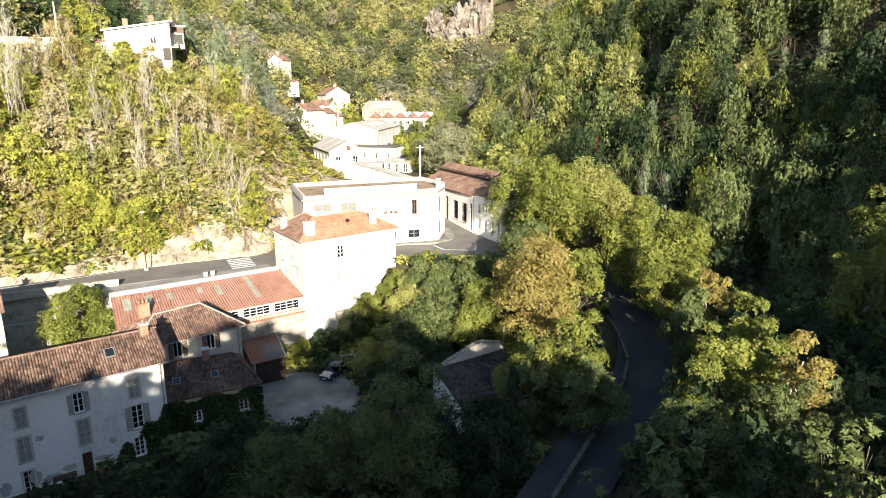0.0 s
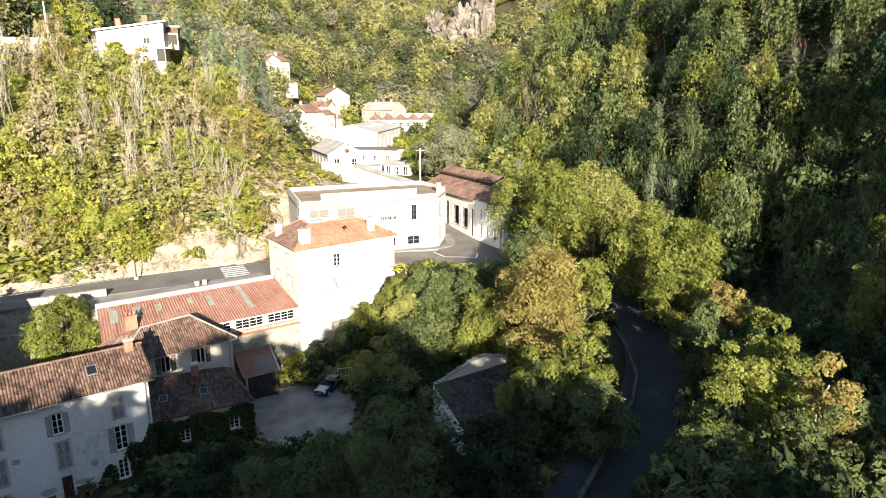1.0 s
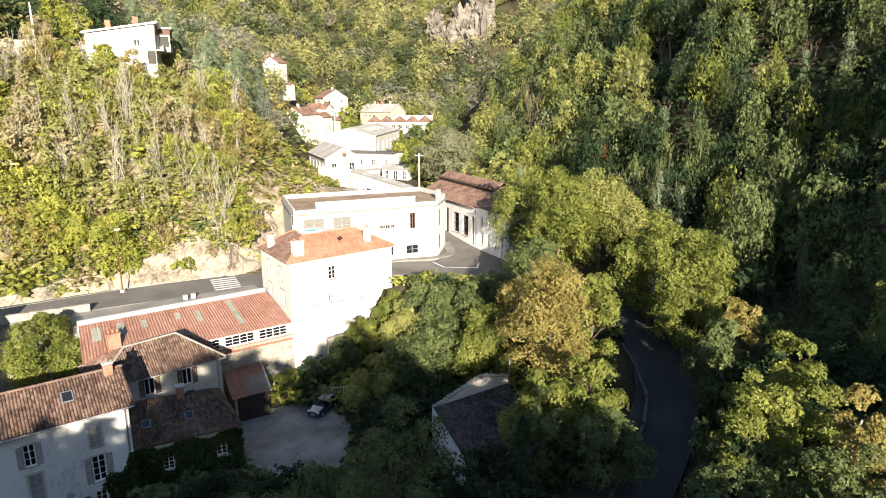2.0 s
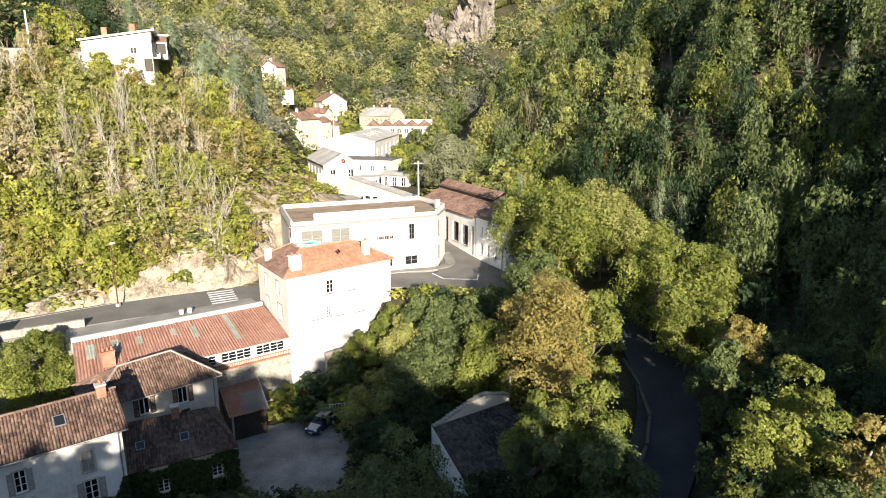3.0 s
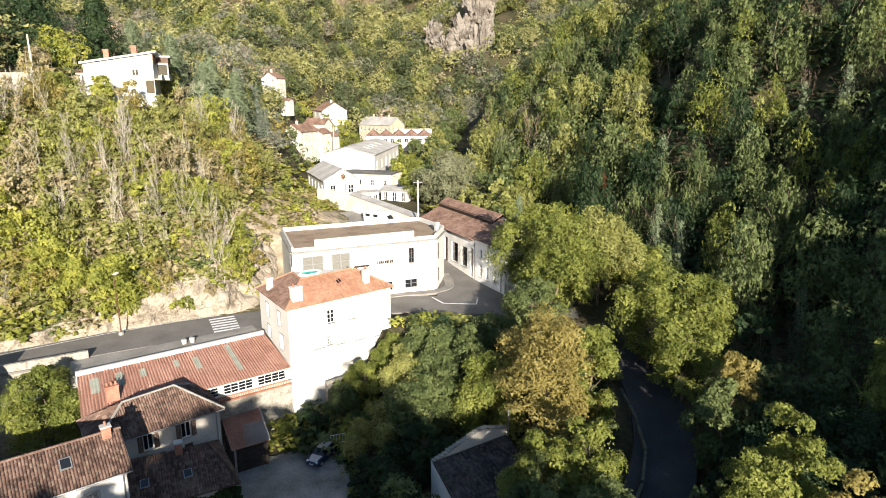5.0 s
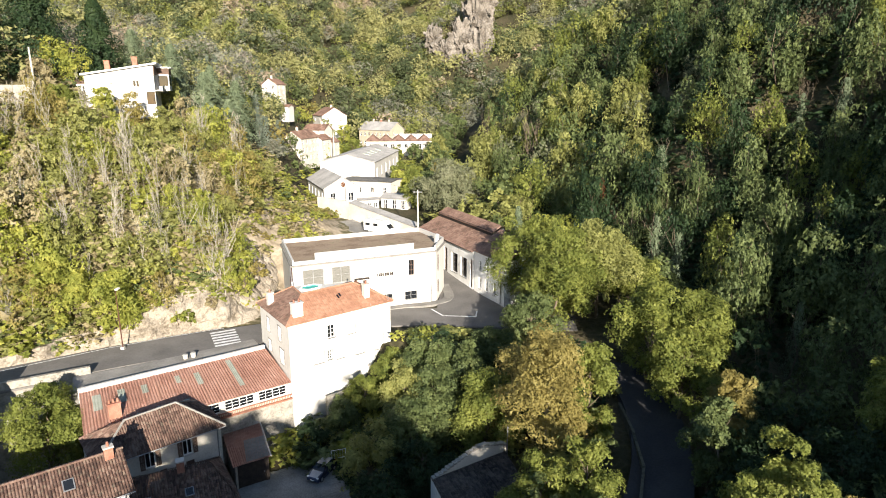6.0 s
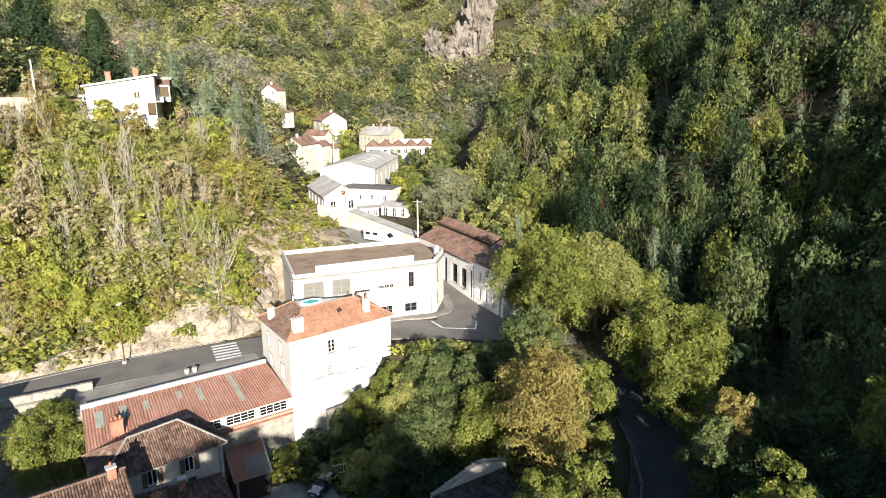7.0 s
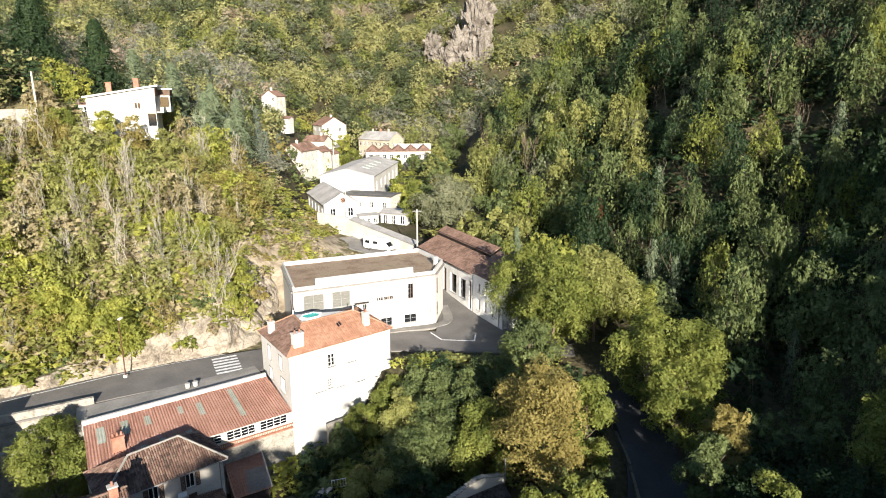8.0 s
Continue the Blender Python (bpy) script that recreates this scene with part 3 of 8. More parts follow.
def strip(name, pts, width, lift, material, label, category, thick=0.25, zs=None):
    """A paved band along a line of points (x, y, z)."""
    bm = bmesh.new()
    pts = [Vector(p) for p in pts]
    fine = []
    for i in range(len(pts) - 1):
        p0, p1, p2, p3 = pts[max(i - 1, 0)], pts[i], pts[i + 1], pts[min(i + 2, len(pts) - 1)]
        for k in range(6):
            t = k / 6
            fine.append(0.5 * (2 * p1 + (p2 - p0) * t + (2 * p0 - 5 * p1 + 4 * p2 - p3) * t * t + (3 * p1 - p0 - 3 * p2 + p3) * t ** 3))
    fine.append(pts[-1])
    rings = []
    for i, p in enumerate(fine):
        d = (fine[min(i + 1, len(fine) - 1)] - fine[max(i - 1, 0)])
        n = Vector((-d.y, d.x, 0)).normalized() * width / 2
        rings.append([bm.verts.new(p + n + Vector((0, 0, lift))), bm.verts.new(p - n + Vector((0, 0, lift))), bm.verts.new(p - n - Vector((0, 0, thick))), bm.verts.new(p + n - Vector((0, 0, thick)))])
    for a, b in zip(rings[:-1], rings[1:]):
        for k in range(4):
            bm.faces.new((a[k], a[(k + 1) % 4], b[(k + 1) % 4], b[k]))
    bmesh.ops.recalc_face_normals(bm, faces=bm.faces)
    ob = part(name, bm, material)
    return tagged(ob, label, category, kind="structure")


ROAD_Z = 11.5
strip("road", [(-92, 49, 11.5), (-72, 62.5, 11.5), (-52, 74.2, 11.5), (-43.2, 80.2, 11.5), (-36.2, 83.9, 11.5), (-29, 87.4, 11.5), (-23, 90.3, 11.4), (-14, 95, 11.3), (-3, 96.5, 11.2), (8, 95.6, 11.2), (20, 94.5, 11.0)], 7.6, 0.0, "asphalt", "two-lane asphalt road with worn grey surface", "road")
strip("road", [(1.5, 93, 11.24), (2.6, 101, 11.26), (2.8, 110, 11.35), (1.0, 121, 12.3), (-4, 130, 14.2), (-9, 138, 15.4), (-14, 150, 16.2)], 6.6, 0.0, "asphalt", "narrow asphalt side street between old buildings", "road")
strip("road", [(-3, 22, 6.4), (4.5, 33, 5.6), (11.2, 44.5, 5.2), (17.0, 53, 5.4), (21.6, 61, 5.9), (24.3, 69, 6.6), (25.2, 78, 7.8), (23, 88, 10.0), (18, 95, 11.1)], 6.2, 0.0, "asphalt_shaded", "asphalt lane curving through the trees, their shade put into its colour", "road", thick=0.9)
# verge on the house side of the road, a step above the asphalt
strip("pavement", [(-42.6, 73.0, 11.53), (-36.6, 76.6, 11.53), (-30.6, 80.6, 11.53), (-24.6, 84.9, 11.53)], 4.4, 0.0, "pavement", "rough grey pavement between the road and the annex", "pavement", thick=1.6)
strip("pavement", [(-21, 93.6, 11.48), (-14, 97.6, 11.42), (-7, 100.6, 11.36), (-1.0, 102.6, 11.34), (1.2, 105.6, 11.4), (0.4, 112, 11.6)], 1.6, 0.0, "pavement", "narrow worn pavement in front of the flat-roofed building", "pavement", thick=0.4)


strip("yard", [(-23, 145.5, gz(-23, 145.5) + 0.12), (-19, 142, gz(-19, 142) + 0.12), (-14.2, 138.3, gz(-14.2, 138.3) + 0.04), (-9.5, 134, gz(-9.5, 134) + 0.12), (-6, 130.5, gz(-6, 130.5) + 0.12)], 6.6, 0.0, "pavement", "worn grey yard behind the flat-roofed building", "yard", thick=0.8)


def outline_sheet(name, pts, z, thick, material, label, category):
    bm = bmesh.new()
    up = [bm.verts.new((x, y, z)) for x, y in pts]
    dn = [bm.verts.new((x, y, z - thick)) for x, y in pts]
    bm.faces.new(up)
    for i in range(len(pts)):
        j = (i + 1) % len(pts)
        bm.faces.new((up[i], dn[i], dn[j], up[j]))
    ob = part(name, bm, material)
    return tagged(ob, label, category, kind="structure")


def worn_outline(pts, seed, rough=0.45):
    """Rounds an outline's corners and frays its edge."""
    for _ in range(3):
        pts = [q for a, b in zip(pts, pts[1:] + pts[:1]) for q in ((0.75 * a[0] + 0.25 * b[0], 0.75 * a[1] + 0.25 * b[1]), (0.25 * a[0] + 0.75 * b[0], 0.25 * a[1] + 0.75 * b[1]))]
    out = []
    for x, y in pts:
        v = Vector((x * 0.8, y * 0.8, seed))
        out.append((x + rough * noise.fractal(v, 0.7, 2.2, 3), y + rough * noise.fractal(v + Vector((9, 4, 0)), 0.7, 2.2, 3)))
    return out


court = worn_outline([(-9.7, 60.2), (-9.0, 63.4), (-9.9, 66.9), (-11.0, 69.6), (-12.0, 72.0), (-15, 73.9), (-19.3, 71.7), (-23.9, 69.7), (-21.4, 62.6), (-17.7, 58.6), (-12.6, 57.0)], 3.0)
outline_sheet("courtyard", court, 1.2, 0.5, "gravel", "pale gravel courtyard in front of the houses", "courtyard")
outline_sheet("road", [(5.2, 98.4), (12.0, 98.4), (12.0, 101.5), (8.0, 107.0), (6.4, 109.0), (5.2, 108.6)], 11.19, 0.5, "asphalt", "worn asphalt apron in front of the workshop", "road")

# road cut: pale rock face above the road
rng = np.random.default_rng(5)


def rock_face(name, line, heights, label, depth=1.7, seed=1, cell=0.36):
    """A rough rock face that stands on a line of points and leans back."""
    line = [Vector(p) for p in line]
    total = sum((b - a).length for a, b in zip(line[:-1], line[1:]))
    n = int(total / cell)
    bm = bmesh.new()
    cols = []
    for i in range(n + 1):
        t = i / n * total
        k = 0
        while k < len(line) - 2 and t > (line[k + 1] - line[k]).length:
            t -= (line[k + 1] - line[k]).length
            k += 1
        f = min(1.0, t / (line[k + 1] - line[k]).length)
        p = line[k].lerp(line[k + 1], f)
        d = (line[k + 1] - line[k]).normalized()
        nrm = Vector((-d.y, d.x, 0))
        h = heights[k] + (heights[k + 1] - heights[k]) * f
        rows = int(max(heights) / cell)
        col = []
        for j in range(rows + 1):
            v = j / rows
            z = h * v
            q = p + nrm * (z * 0.62 + 0.3) + Vector((0, 0, z - 0.3))
            w = noise.fractal(q * 0.22 + Vector((seed, 0, 0)), 0.9, 2.2, 4) * depth + noise.voronoi(q * 0.55)[0][0] * depth * 0.35 + noise.noise(q * 2.3) * 0.10
            q = q - nrm * (w - 0.3) * min(1.0, 0.2 + v * 3)
            q.z += noise.noise(q * 0.9) * 0.35
            col.append(bm.verts.new(q))
        col.append(bm.verts.new(p + nrm * (h * 0.62 + 3.5) + Vector((0, 0, h - 0.8))))
        cols.append(col)
    for a, b in zip(cols[:-1], cols[1:]):
        for j in range(len(a) - 1):
            bm.faces.new((a[j], b[j], b[j + 1], a[j + 1]))
    ob = part(name, bm, "rock")
    return tagged(ob, label, "rock", kind="structure")


rock_face("rock_face", [(-75, 64.5, 11.4), (-54.4, 77.0, 11.4), (-44.3, 84.4, 11.4), (-38.3, 88.1, 11.4), (-31.6, 91.6, 11.4), (-29.3, 93.4, 11.4), (-28.1, 95.6, 11.4), (-27.7, 98.5, 11.4), (-28.0, 106, 11.5), (-28.6, 113, 13.5)], [1.0, 1.4, 2.6, 4.6, 6.4, 6.9, 7.2, 7.5, 7.4, 5.0], "pale weathered rock cutting above the road")


def crag(name, x, y, zc, w, h, d, label, seed, turn=0.0):
    """A free-standing crag: a rough upright lump."""
    bm = bmesh.new()
    bmesh.ops.create_icosphere(bm, subdivisions=5, radius=1.0)
    m = pose(x, y, zc, 0, 0, turn)
    for v in bm.verts:
        p = v.co.copy()
        k = 0.85 + 0.75 * noise.fractal(Vector((p.x * 1.8, p.y * 1.8, p.z * 2.6)) + Vector((seed, 3, 1)), 0.5, 2.3, 8) + 0.6 * noise.voronoi(Vector((p.x * 3.0, p.y * 3.0, p.z * 4.5)) + Vector((seed, 0, 0)))[0][0]
        ledge = 0.10 * math.sin(p.z * 14 + 3 * noise.noise(p * 2))
        v.co = m @ Vector((p.x * w * k + ledge * w, p.y * d * k, p.z * h * k))
    ob = part(name, bm, "crag_rock")
    return tagged(ob, label, "rock", kind="structure")


crag("crag", 17.5, 337, 80, 5.6, 15, 5, "tall bare rock crag on the wooded hillside", 2.0, 20)
crag("crag", 21.5, 341, 90, 3.6, 10, 5, "grey rock crag among trees", 7.0, -15)
crag("crag", 10.5, 333, 68, 6.0, 10, 5, "fissured rock crag on the wooded slope", 19.0)
crag("crag", 14.0, 329, 60, 4.6, 9, 4, "narrow rock spur among trees", 23.0, 30)
crag("crag", 19.5, 327, 61, 5.2, 10, 4, "grey rock buttress below the crag", 37.0, 15)
crag("crag", 14.5, 322, 52, 5.0, 7, 4, "broken rock foot of the crag", 41.0, -10)
crag("crag", 8.0, 326, 56, 4.2, 6, 4, "broken rock at the foot of a crag", 31.0, 10)
crag("crag", -4.0, 335, 72, 3.6, 6, 4, "small rock spur among trees", 27.0)
crag("crag", 2.0, 331, 64, 3.4, 6, 4, "leaning rock spur among trees", 29.0, -20)
crag("crag", -92, 264, 60, 5, 3.5, 4, "low rock outcrop on the slope", 11.0)
crag("crag", -80, 262, 57, 4, 3, 4, "low broken rock outcrop among bushes", 13.0)
crag("crag", 113, 330, 96, 4, 8, 5, "small rock outcrop high on the slope", 15.0)


# ---------------------------------------------------------------- trees
def unit(v):
    return v / np.maximum(1e-6, np.linalg.norm(v, axis=-1, keepdims=True))


def leaf_quads(c, n, size, rng, slim=0.62):
    """Pointed four-cornered leaf clumps at c, facing n."""
    t = unit(np.cross(n, unit(rng.normal(size=c.shape))))
    b = np.cross(n, t)
    s = np.asarray(size).reshape(-1, 1)
    k = 1 + 0.35 * rng.random((len(c), 1))
    return np.stack([c + t * s * k, c + b * s * slim + n * s * 0.12, c - t * s, c - b * s * slim + n * s * 0.12], 1)


def leaf_tris(c, n, size, rng, slim=0.75):
    """Three-cornered leaf clumps for far trees."""
    t = unit(np.cross(n, unit(rng.normal(size=c.shape))))
    b = np.cross(n, t)
    s = np.asarray(size).reshape(-1, 1)
    return np.stack([c + t * s * 1.25, c - t * s * 0.6 + b * s * slim, c - t * s * 0.6 - b * s * slim], 1)


def crown(rng, n, R, H, puffs=14, size=0.3, droop=0.0, shape="round", leaf=leaf_quads, spray=11, lobe=1.0, skin=0.0):
    """Leaf clumps of a crown, base at height 0: uneven lobes, each hung with flat sprays of leaves."""
    lobes = []
    p1, p2, p3 = rng.random(3) * 6.28
    for i in range(puffs):
        v = (i + rng.random()) / puffs
        if shape == "round":
            prof = math.sin(math.pi * min(0.97, 0.20 + 0.78 * v)) ** 0.55
        elif shape == "tall":
            prof = math.sin(math.pi * min(0.97, 0.16 + 0.82 * v)) ** 0.8 * 0.8
        else:
            prof = 1.05 - v
        a = i * 2.4 + rng.random() * 1.3
        k = 1 + 0.22 * math.sin(a + p1) + 0.16 * math.sin(2 * a + p2 + 5 * v) + 0.1 * math.sin(9 * v + p3)
        rr = R * prof * k * (0.42 + 0.45 * rng.random() ** 0.6)
        lobes.append((rr * math.cos(a), rr * math.sin(a), H * (0.10 + 0.80 * v) + H * 0.07 * rng.normal(), lobe * R * (0.22 + 0.16 * rng.random()) * (0.6 + 0.4 * prof), 0.55 + 0.75 * rng.random()))
    w = np.array([l[3] ** 2 * l[4] for l in lobes])
    counts = np.maximum(1, (n / spray * w / w.sum()).astype(int))
    cs, ns = [], []
    for (x, y, z, r, _), k in zip(lobes, counts):
        d = unit(rng.normal(size=(k, 3)) + np.array([0, 0, 0.35]))
        reach = r * (0.55 + 0.35 * skin + (0.62 - 0.42 * skin) * rng.random((k, 1)) ** 0.8)
        c = d * reach * np.array([1.08, 1.08, 0.8]) + np.array([x, y, z])
        nn = unit(d * 0.9 + np.array([0, 0, 0.25]) + 0.28 * rng.normal(size=(k, 3)))
        out = unit(d - nn * (d * nn).sum(-1, keepdims=True) + 1e-3)
        side = np.cross(nn, out)
        u = rng.random((k, spray, 1)) * 2.0 - 0.7
        s = rng.normal(size=(k, spray, 1)) * 0.42
        ln = r * (0.30 + 0.28 * rng.random((k, 1, 1)))
        p = c[:, None] + out[:, None] * u * ln + side[:, None] * s * ln + nn[:, None] * rng.normal(size=(k, spray, 1)) * ln * 0.16
        p[..., 2] -= (0.22 * ln * np.clip(u, 0, 2) ** 2)[..., 0] + droop * r * rng.random((k, spray))
        cs.append(p.reshape(-1, 3))
        ns.append(unit(nn[:, None] + 0.27 * rng.normal(size=(k, spray, 3))).reshape(-1, 3))
    c, nn = np.concatenate(cs), np.concatenate(ns)
    return leaf(c, nn, size * (0.6 + 0.8 * rng.random(len(c))), rng)


def conifer(rng, n, R, H, size=0.3, leaf=leaf_quads):
    tiers = int(H / 0.8)
    v = rng.random(n) ** 0.8
    v = (np.floor(v * tiers) + 0.8 * rng.random(n) ** 1.6) / tiers
    a = rng.random(n) * 2 * np.pi
    a = np.round(a * 1.4 + v * 9) / 1.4 + 0.16 * rng.normal(size=n)
    rad = R * (1 - v) ** 0.8 * np.sqrt(rng.random(n)) * (0.75 + 0.4 * np.sin(a * 3 + v * 23)) + 0.06 * R
    c = np.stack([rad * np.cos(a), rad * np.sin(a), H * v - 0.22 * rad], -1)
    nn = unit(np.stack([np.cos(a), np.sin(a), 0.55 * np.ones(n)], -1) + 0.45 * rng.normal(size=(n, 3)))
    return leaf(c, nn, size * (0.6 + 0.7 * rng.random(n)), rng, 0.4)


def sliver(a, b, r0, r1, sides=3):
    """A thin tapered stick as triangles."""
    ax = unit(b - a)
    u = unit(np.cross(ax, np.array([0.37, 0.81, 0.21])))
    w = np.cross(ax, u)
    ang = np.arange(sides) * 2 * np.pi / sides
    d = np.cos(ang)[:, None] * u + np.sin(ang)[:, None] * w
    p, q = a + r0 * d, b + r1 * d
    out = []
    for k in range(sides):
        j = (k + 1) % sides
        out += [np.stack([p[k], p[j], q[j]]), np.stack([p[k], q[j], q[k]])]
    return out


def bare(rng, n, H, spread_out=0.2):
    """A leafless tree: a leaning stem that forks into steep limbs and fine twigs."""
    out = []
    for stem in range(2 + int(rng.random() * 2.4)):
        p = np.array([0.05 * rng.normal(), 0.05 * rng.normal(), 0.0]) * H
        d = unit(np.array([0.12 * rng.normal(), 0.12 * rng.normal(), 1.0]))
        r = 0.0064 * H * (0.7 + 0.5 * rng.random())
        top = 0.75 + 0.25 * rng.random()
        for k in range(5):
            q = p + d * H * top / 5
            out += sliver(p, q, r, r * 0.78)
            r *= 0.78
            if k >= 1:
                for b in range(2):
                    a = rng.random() * 6.28
                    e = unit(d + spread_out * 2.2 * np.array([math.cos(a), math.sin(a), 0.25]))
                    ln = H * (0.16 + 0.16 * rng.random()) * (1.1 - 0.1 * k)
                    m = p + d * H * top / 5 * rng.random()
                    t = m + e * ln
                    out += sliver(m, t, r * 0.55, r * 0.2)
                    for c in range(8):
                        f = 0.3 + 0.7 * rng.random()
                        g = unit(e + 0.45 * rng.normal(size=3) + np.array([0, 0, 0.3]))
                        h = m + e * ln * f
                        sd = unit(np.cross(g, rng.normal(size=3))) * 0.0026 * H
                        out.append(np.stack([h - sd, h + sd, h + g * H * (0.06 + 0.09 * rng.random())]))
            p = q
            d = unit(d + 0.12 * rng.normal(size=3))
    return np.array(out)


def trunk_quads(rng, H, r, lean=0.06, limbs=5, sides=5, reach=0.3, thin=0.03):
    """A tapered trunk with limbs, as quads."""
    out = []

    def limb(a, b, r0, r1, n=3):
        pts = [a + (b - a) * i / n + (rng.normal(size=3) * 0.04 * np.linalg.norm(b - a) if 0 < i < n else 0) for i in range(n + 1)]
        ax = unit(b - a)
        u = unit(np.cross(ax, np.array([0.31, 0.95, 0.1])))
        w = np.cross(ax, u)
        ang = np.arange(sides) * 2 * np.pi / sides
        ring = [p + (r0 + (r1 - r0) * i / n) * (np.cos(ang)[:, None] * u + np.sin(ang)[:, None] * w) for i, p in enumerate(pts)]
        for p, q in zip(ring[:-1], ring[1:]):
            for k in range(sides):
                j = (k + 1) % sides
                out.append(np.stack([p[k], p[j], q[j], q[k]]))

    top = np.array([rng.normal() * lean * H, rng.normal() * lean * H, H])
    limb(np.array([0, 0, -0.6]), top, r, r * 0.25, 5)
    for i in range(limbs):
        f = 0.35 + 0.55 * (i + rng.random()) / limbs
        a = top * f
        ang = i * 2.4 + rng.random()
        ln = H * reach * (0.6 + 0.5 * rng.random())
        b = a + np.array([math.cos(ang) * ln * 0.6, math.sin(ang) * ln * 0.6, ln * 0.8])
        limb(a, b, r * (1 - f) * 0.34 + thin, thin * 0.6, 2)
    return np.array(out)


def quads_object(name, q, material, parent=None, label=""):
    co = q.reshape(-1, 3)
    ob = mesh_object(name, co, np.arange(len(co)).reshape(-1, q.shape[1]), [material])
    if parent is not None:
        ob.parent = parent
        ob.matrix_parent_inverse = parent.matrix_world.inverted()
    if label:
        ob["label"] = label
    return ob


def tree(x, y, H, R, kind, label, n=4000, size=0.26, shape="round", seed=0, clear=0.22, bark="bark", puffs=16, z=None, group="", name="tree", squash=(1, 1)):
    """One tree: trunk with limbs, and a crown of leaf clumps."""
    rg = np.random.default_rng(seed + int(abs(x * 13 + y * 7)))
    base = gz(x, y) if z is None else z
    H = H if H > 0 else max(2.5, -H - base)
    t = thing(name, (x, y, base), label, "shrub" if name == "shrub" else "tree", group)
    if shape == "conifer":
        q = conifer(rg, n, R, H * 0.95, size, leaf_tris)
        q[..., 2] += H * 0.06
    else:
        q = crown(rg, n, R, H * (1 - clear), puffs, size, shape=shape, leaf=leaf_tris)
        q[..., 2] += H * clear
        q[..., 0] *= squash[0]
        q[..., 1] *= squash[1]
    tr = trunk_quads(rg, H * 0.74, 0.05 + H * 0.013, 0.025, limbs=20 if shape != "conifer" else 0, reach=0.7 * R / H)
    o = np.array([x, y, base])
    quads_object("trunk", tr + o, bark, t)
    quads_object("crown", q + o, kind, t)
    return t


# ---------------------------------------------------------------- white corner house
def inset(poly, d):
    """Moves the corners of a counter-clockwise outline inwards."""
    out = []
    n = len(poly)
    for i in range(n):
        p0, p1, p2 = (Vector((*poly[(i + k) % n], 0)) for k in (-1, 0, 1))
        a, b = (p1 - p0).normalized(), (p2 - p1).normalized()
        na, nb = Vector((-a.y, a.x, 0)), Vector((-b.y, b.x, 0))
        k = d / max(0.3, (1 + na.dot(nb)))
        q = p1 + (na + nb) * k
        out.append((q.x, q.y))
    return out


def walls(parent, poly, z0, z1, material, holes=None, thick=0.4, tops=None):
    """The walls round an outline, butted end to end; holes and tops by side."""
    n = len(poly)
    inn = inset(poly, thick)
    made = []
    for i in range(n):
        a, b = poly[i], poly[(i + 1) % n]
        hs = (holes or {}).get(i, ())
        # every second end stops short of its neighbour's thickness
        m, length = wall_frame(a, b)
        bm = wall_bm(a, b, z0, z1, thick, hs, (tops or {}).get(i))
        minv = m.inverted()
        ia, ib = (minv @ Vector((*inn[i], 0))).x, (minv @ Vector((*inn[(i + 1) % n], 0))).x
        for v in bm.verts:
            p = minv @ v.co
            if p.y > thick * 0.5:
                if p.x < 0.02:
                    p.x = ia
                elif p.x > length - 0.02:
                    p.x = ib
                v.co = m @ p
        made.append(part("wall", bm, material, parent))
    return made


WH = [(-18.63, 77.14), (-6.48, 87.04), (-12.76, 96.0), (-24.91, 86.1)]
WHW = inset(WH, 0.38)
wh = thing("white_house", (*WHW[0], 4.0), "tall white rendered corner house with an orange hipped tile roof", "house")
front_holes = [(5.3, 6.3, 13.9, 15.6), (8.3, 9.3, 13.75, 15.7), (3.2, 4.6, 10.9, 12.6), (6.5, 7.5, 10.75, 12.6), (9.3, 10.5, 10.6, 12.4), (12.4, 13.6, 10.45, 12.5), (5.2, 5.75, 11.0, 12.2)]
side_holes = [(2.5, 3.5, 13.9, 15.8), (6.6, 7.6, 13.9, 15.8), (2.6, 3.7, 11.2, 12.8), (6.8, 8.2, 10.9, 12.9)]
walls(wh, WHW, 0.0, 16.9, "white", {0: front_holes, 3: side_holes})
fr, _ = wall_frame(WHW[0], WHW[1])
for i, h in enumerate(front_holes):
    window(wh, fr, *h, shutters="closed" if i not in (0, 6) else "", mat_shut="frame", bars=2, surround="shut_grey" if i else "", sill_mat="felt_grey")
fr3, _ = wall_frame(WHW[3], WHW[0])
for i, h in enumerate(side_holes):
    window(wh, fr3, *h, shutters="closed", mat_shut="frame", surround="pavement")
g = bmesh.new()
box(g, (1.4, -0.05, 12.75), (2.6, 0.0, 14.0), fr)
part("sign_panel", g, "beige", wh, "faded tan painted panel")
# corner pipe and string course
g = bmesh.new()
tube(g, fr @ Vector((0.3, -0.08, 5.5)), fr @ Vector((0.3, -0.08, 16.6)), 0.06, 0.06)
part("downpipe", g, "frame", wh)
g = bmesh.new()
box(g, (-0.06, -0.07, 16.45), (14.9, 0.0, 16.86), fr)
part("cornice", g, "white", wh)
# roof: hipped, with a three-cornered flat terrace let into the top
au = (Vector((*WH[1], 0)) - Vector((*WH[0], 0))).normalized()
av = (Vector((*WH[3], 0)) - Vector((*WH[0], 0))).normalized()


def whp(u, v, z):
    p = Vector((*WH[0], 0)) + au * u + av * v
    return Vector((p.x, p.y, z))


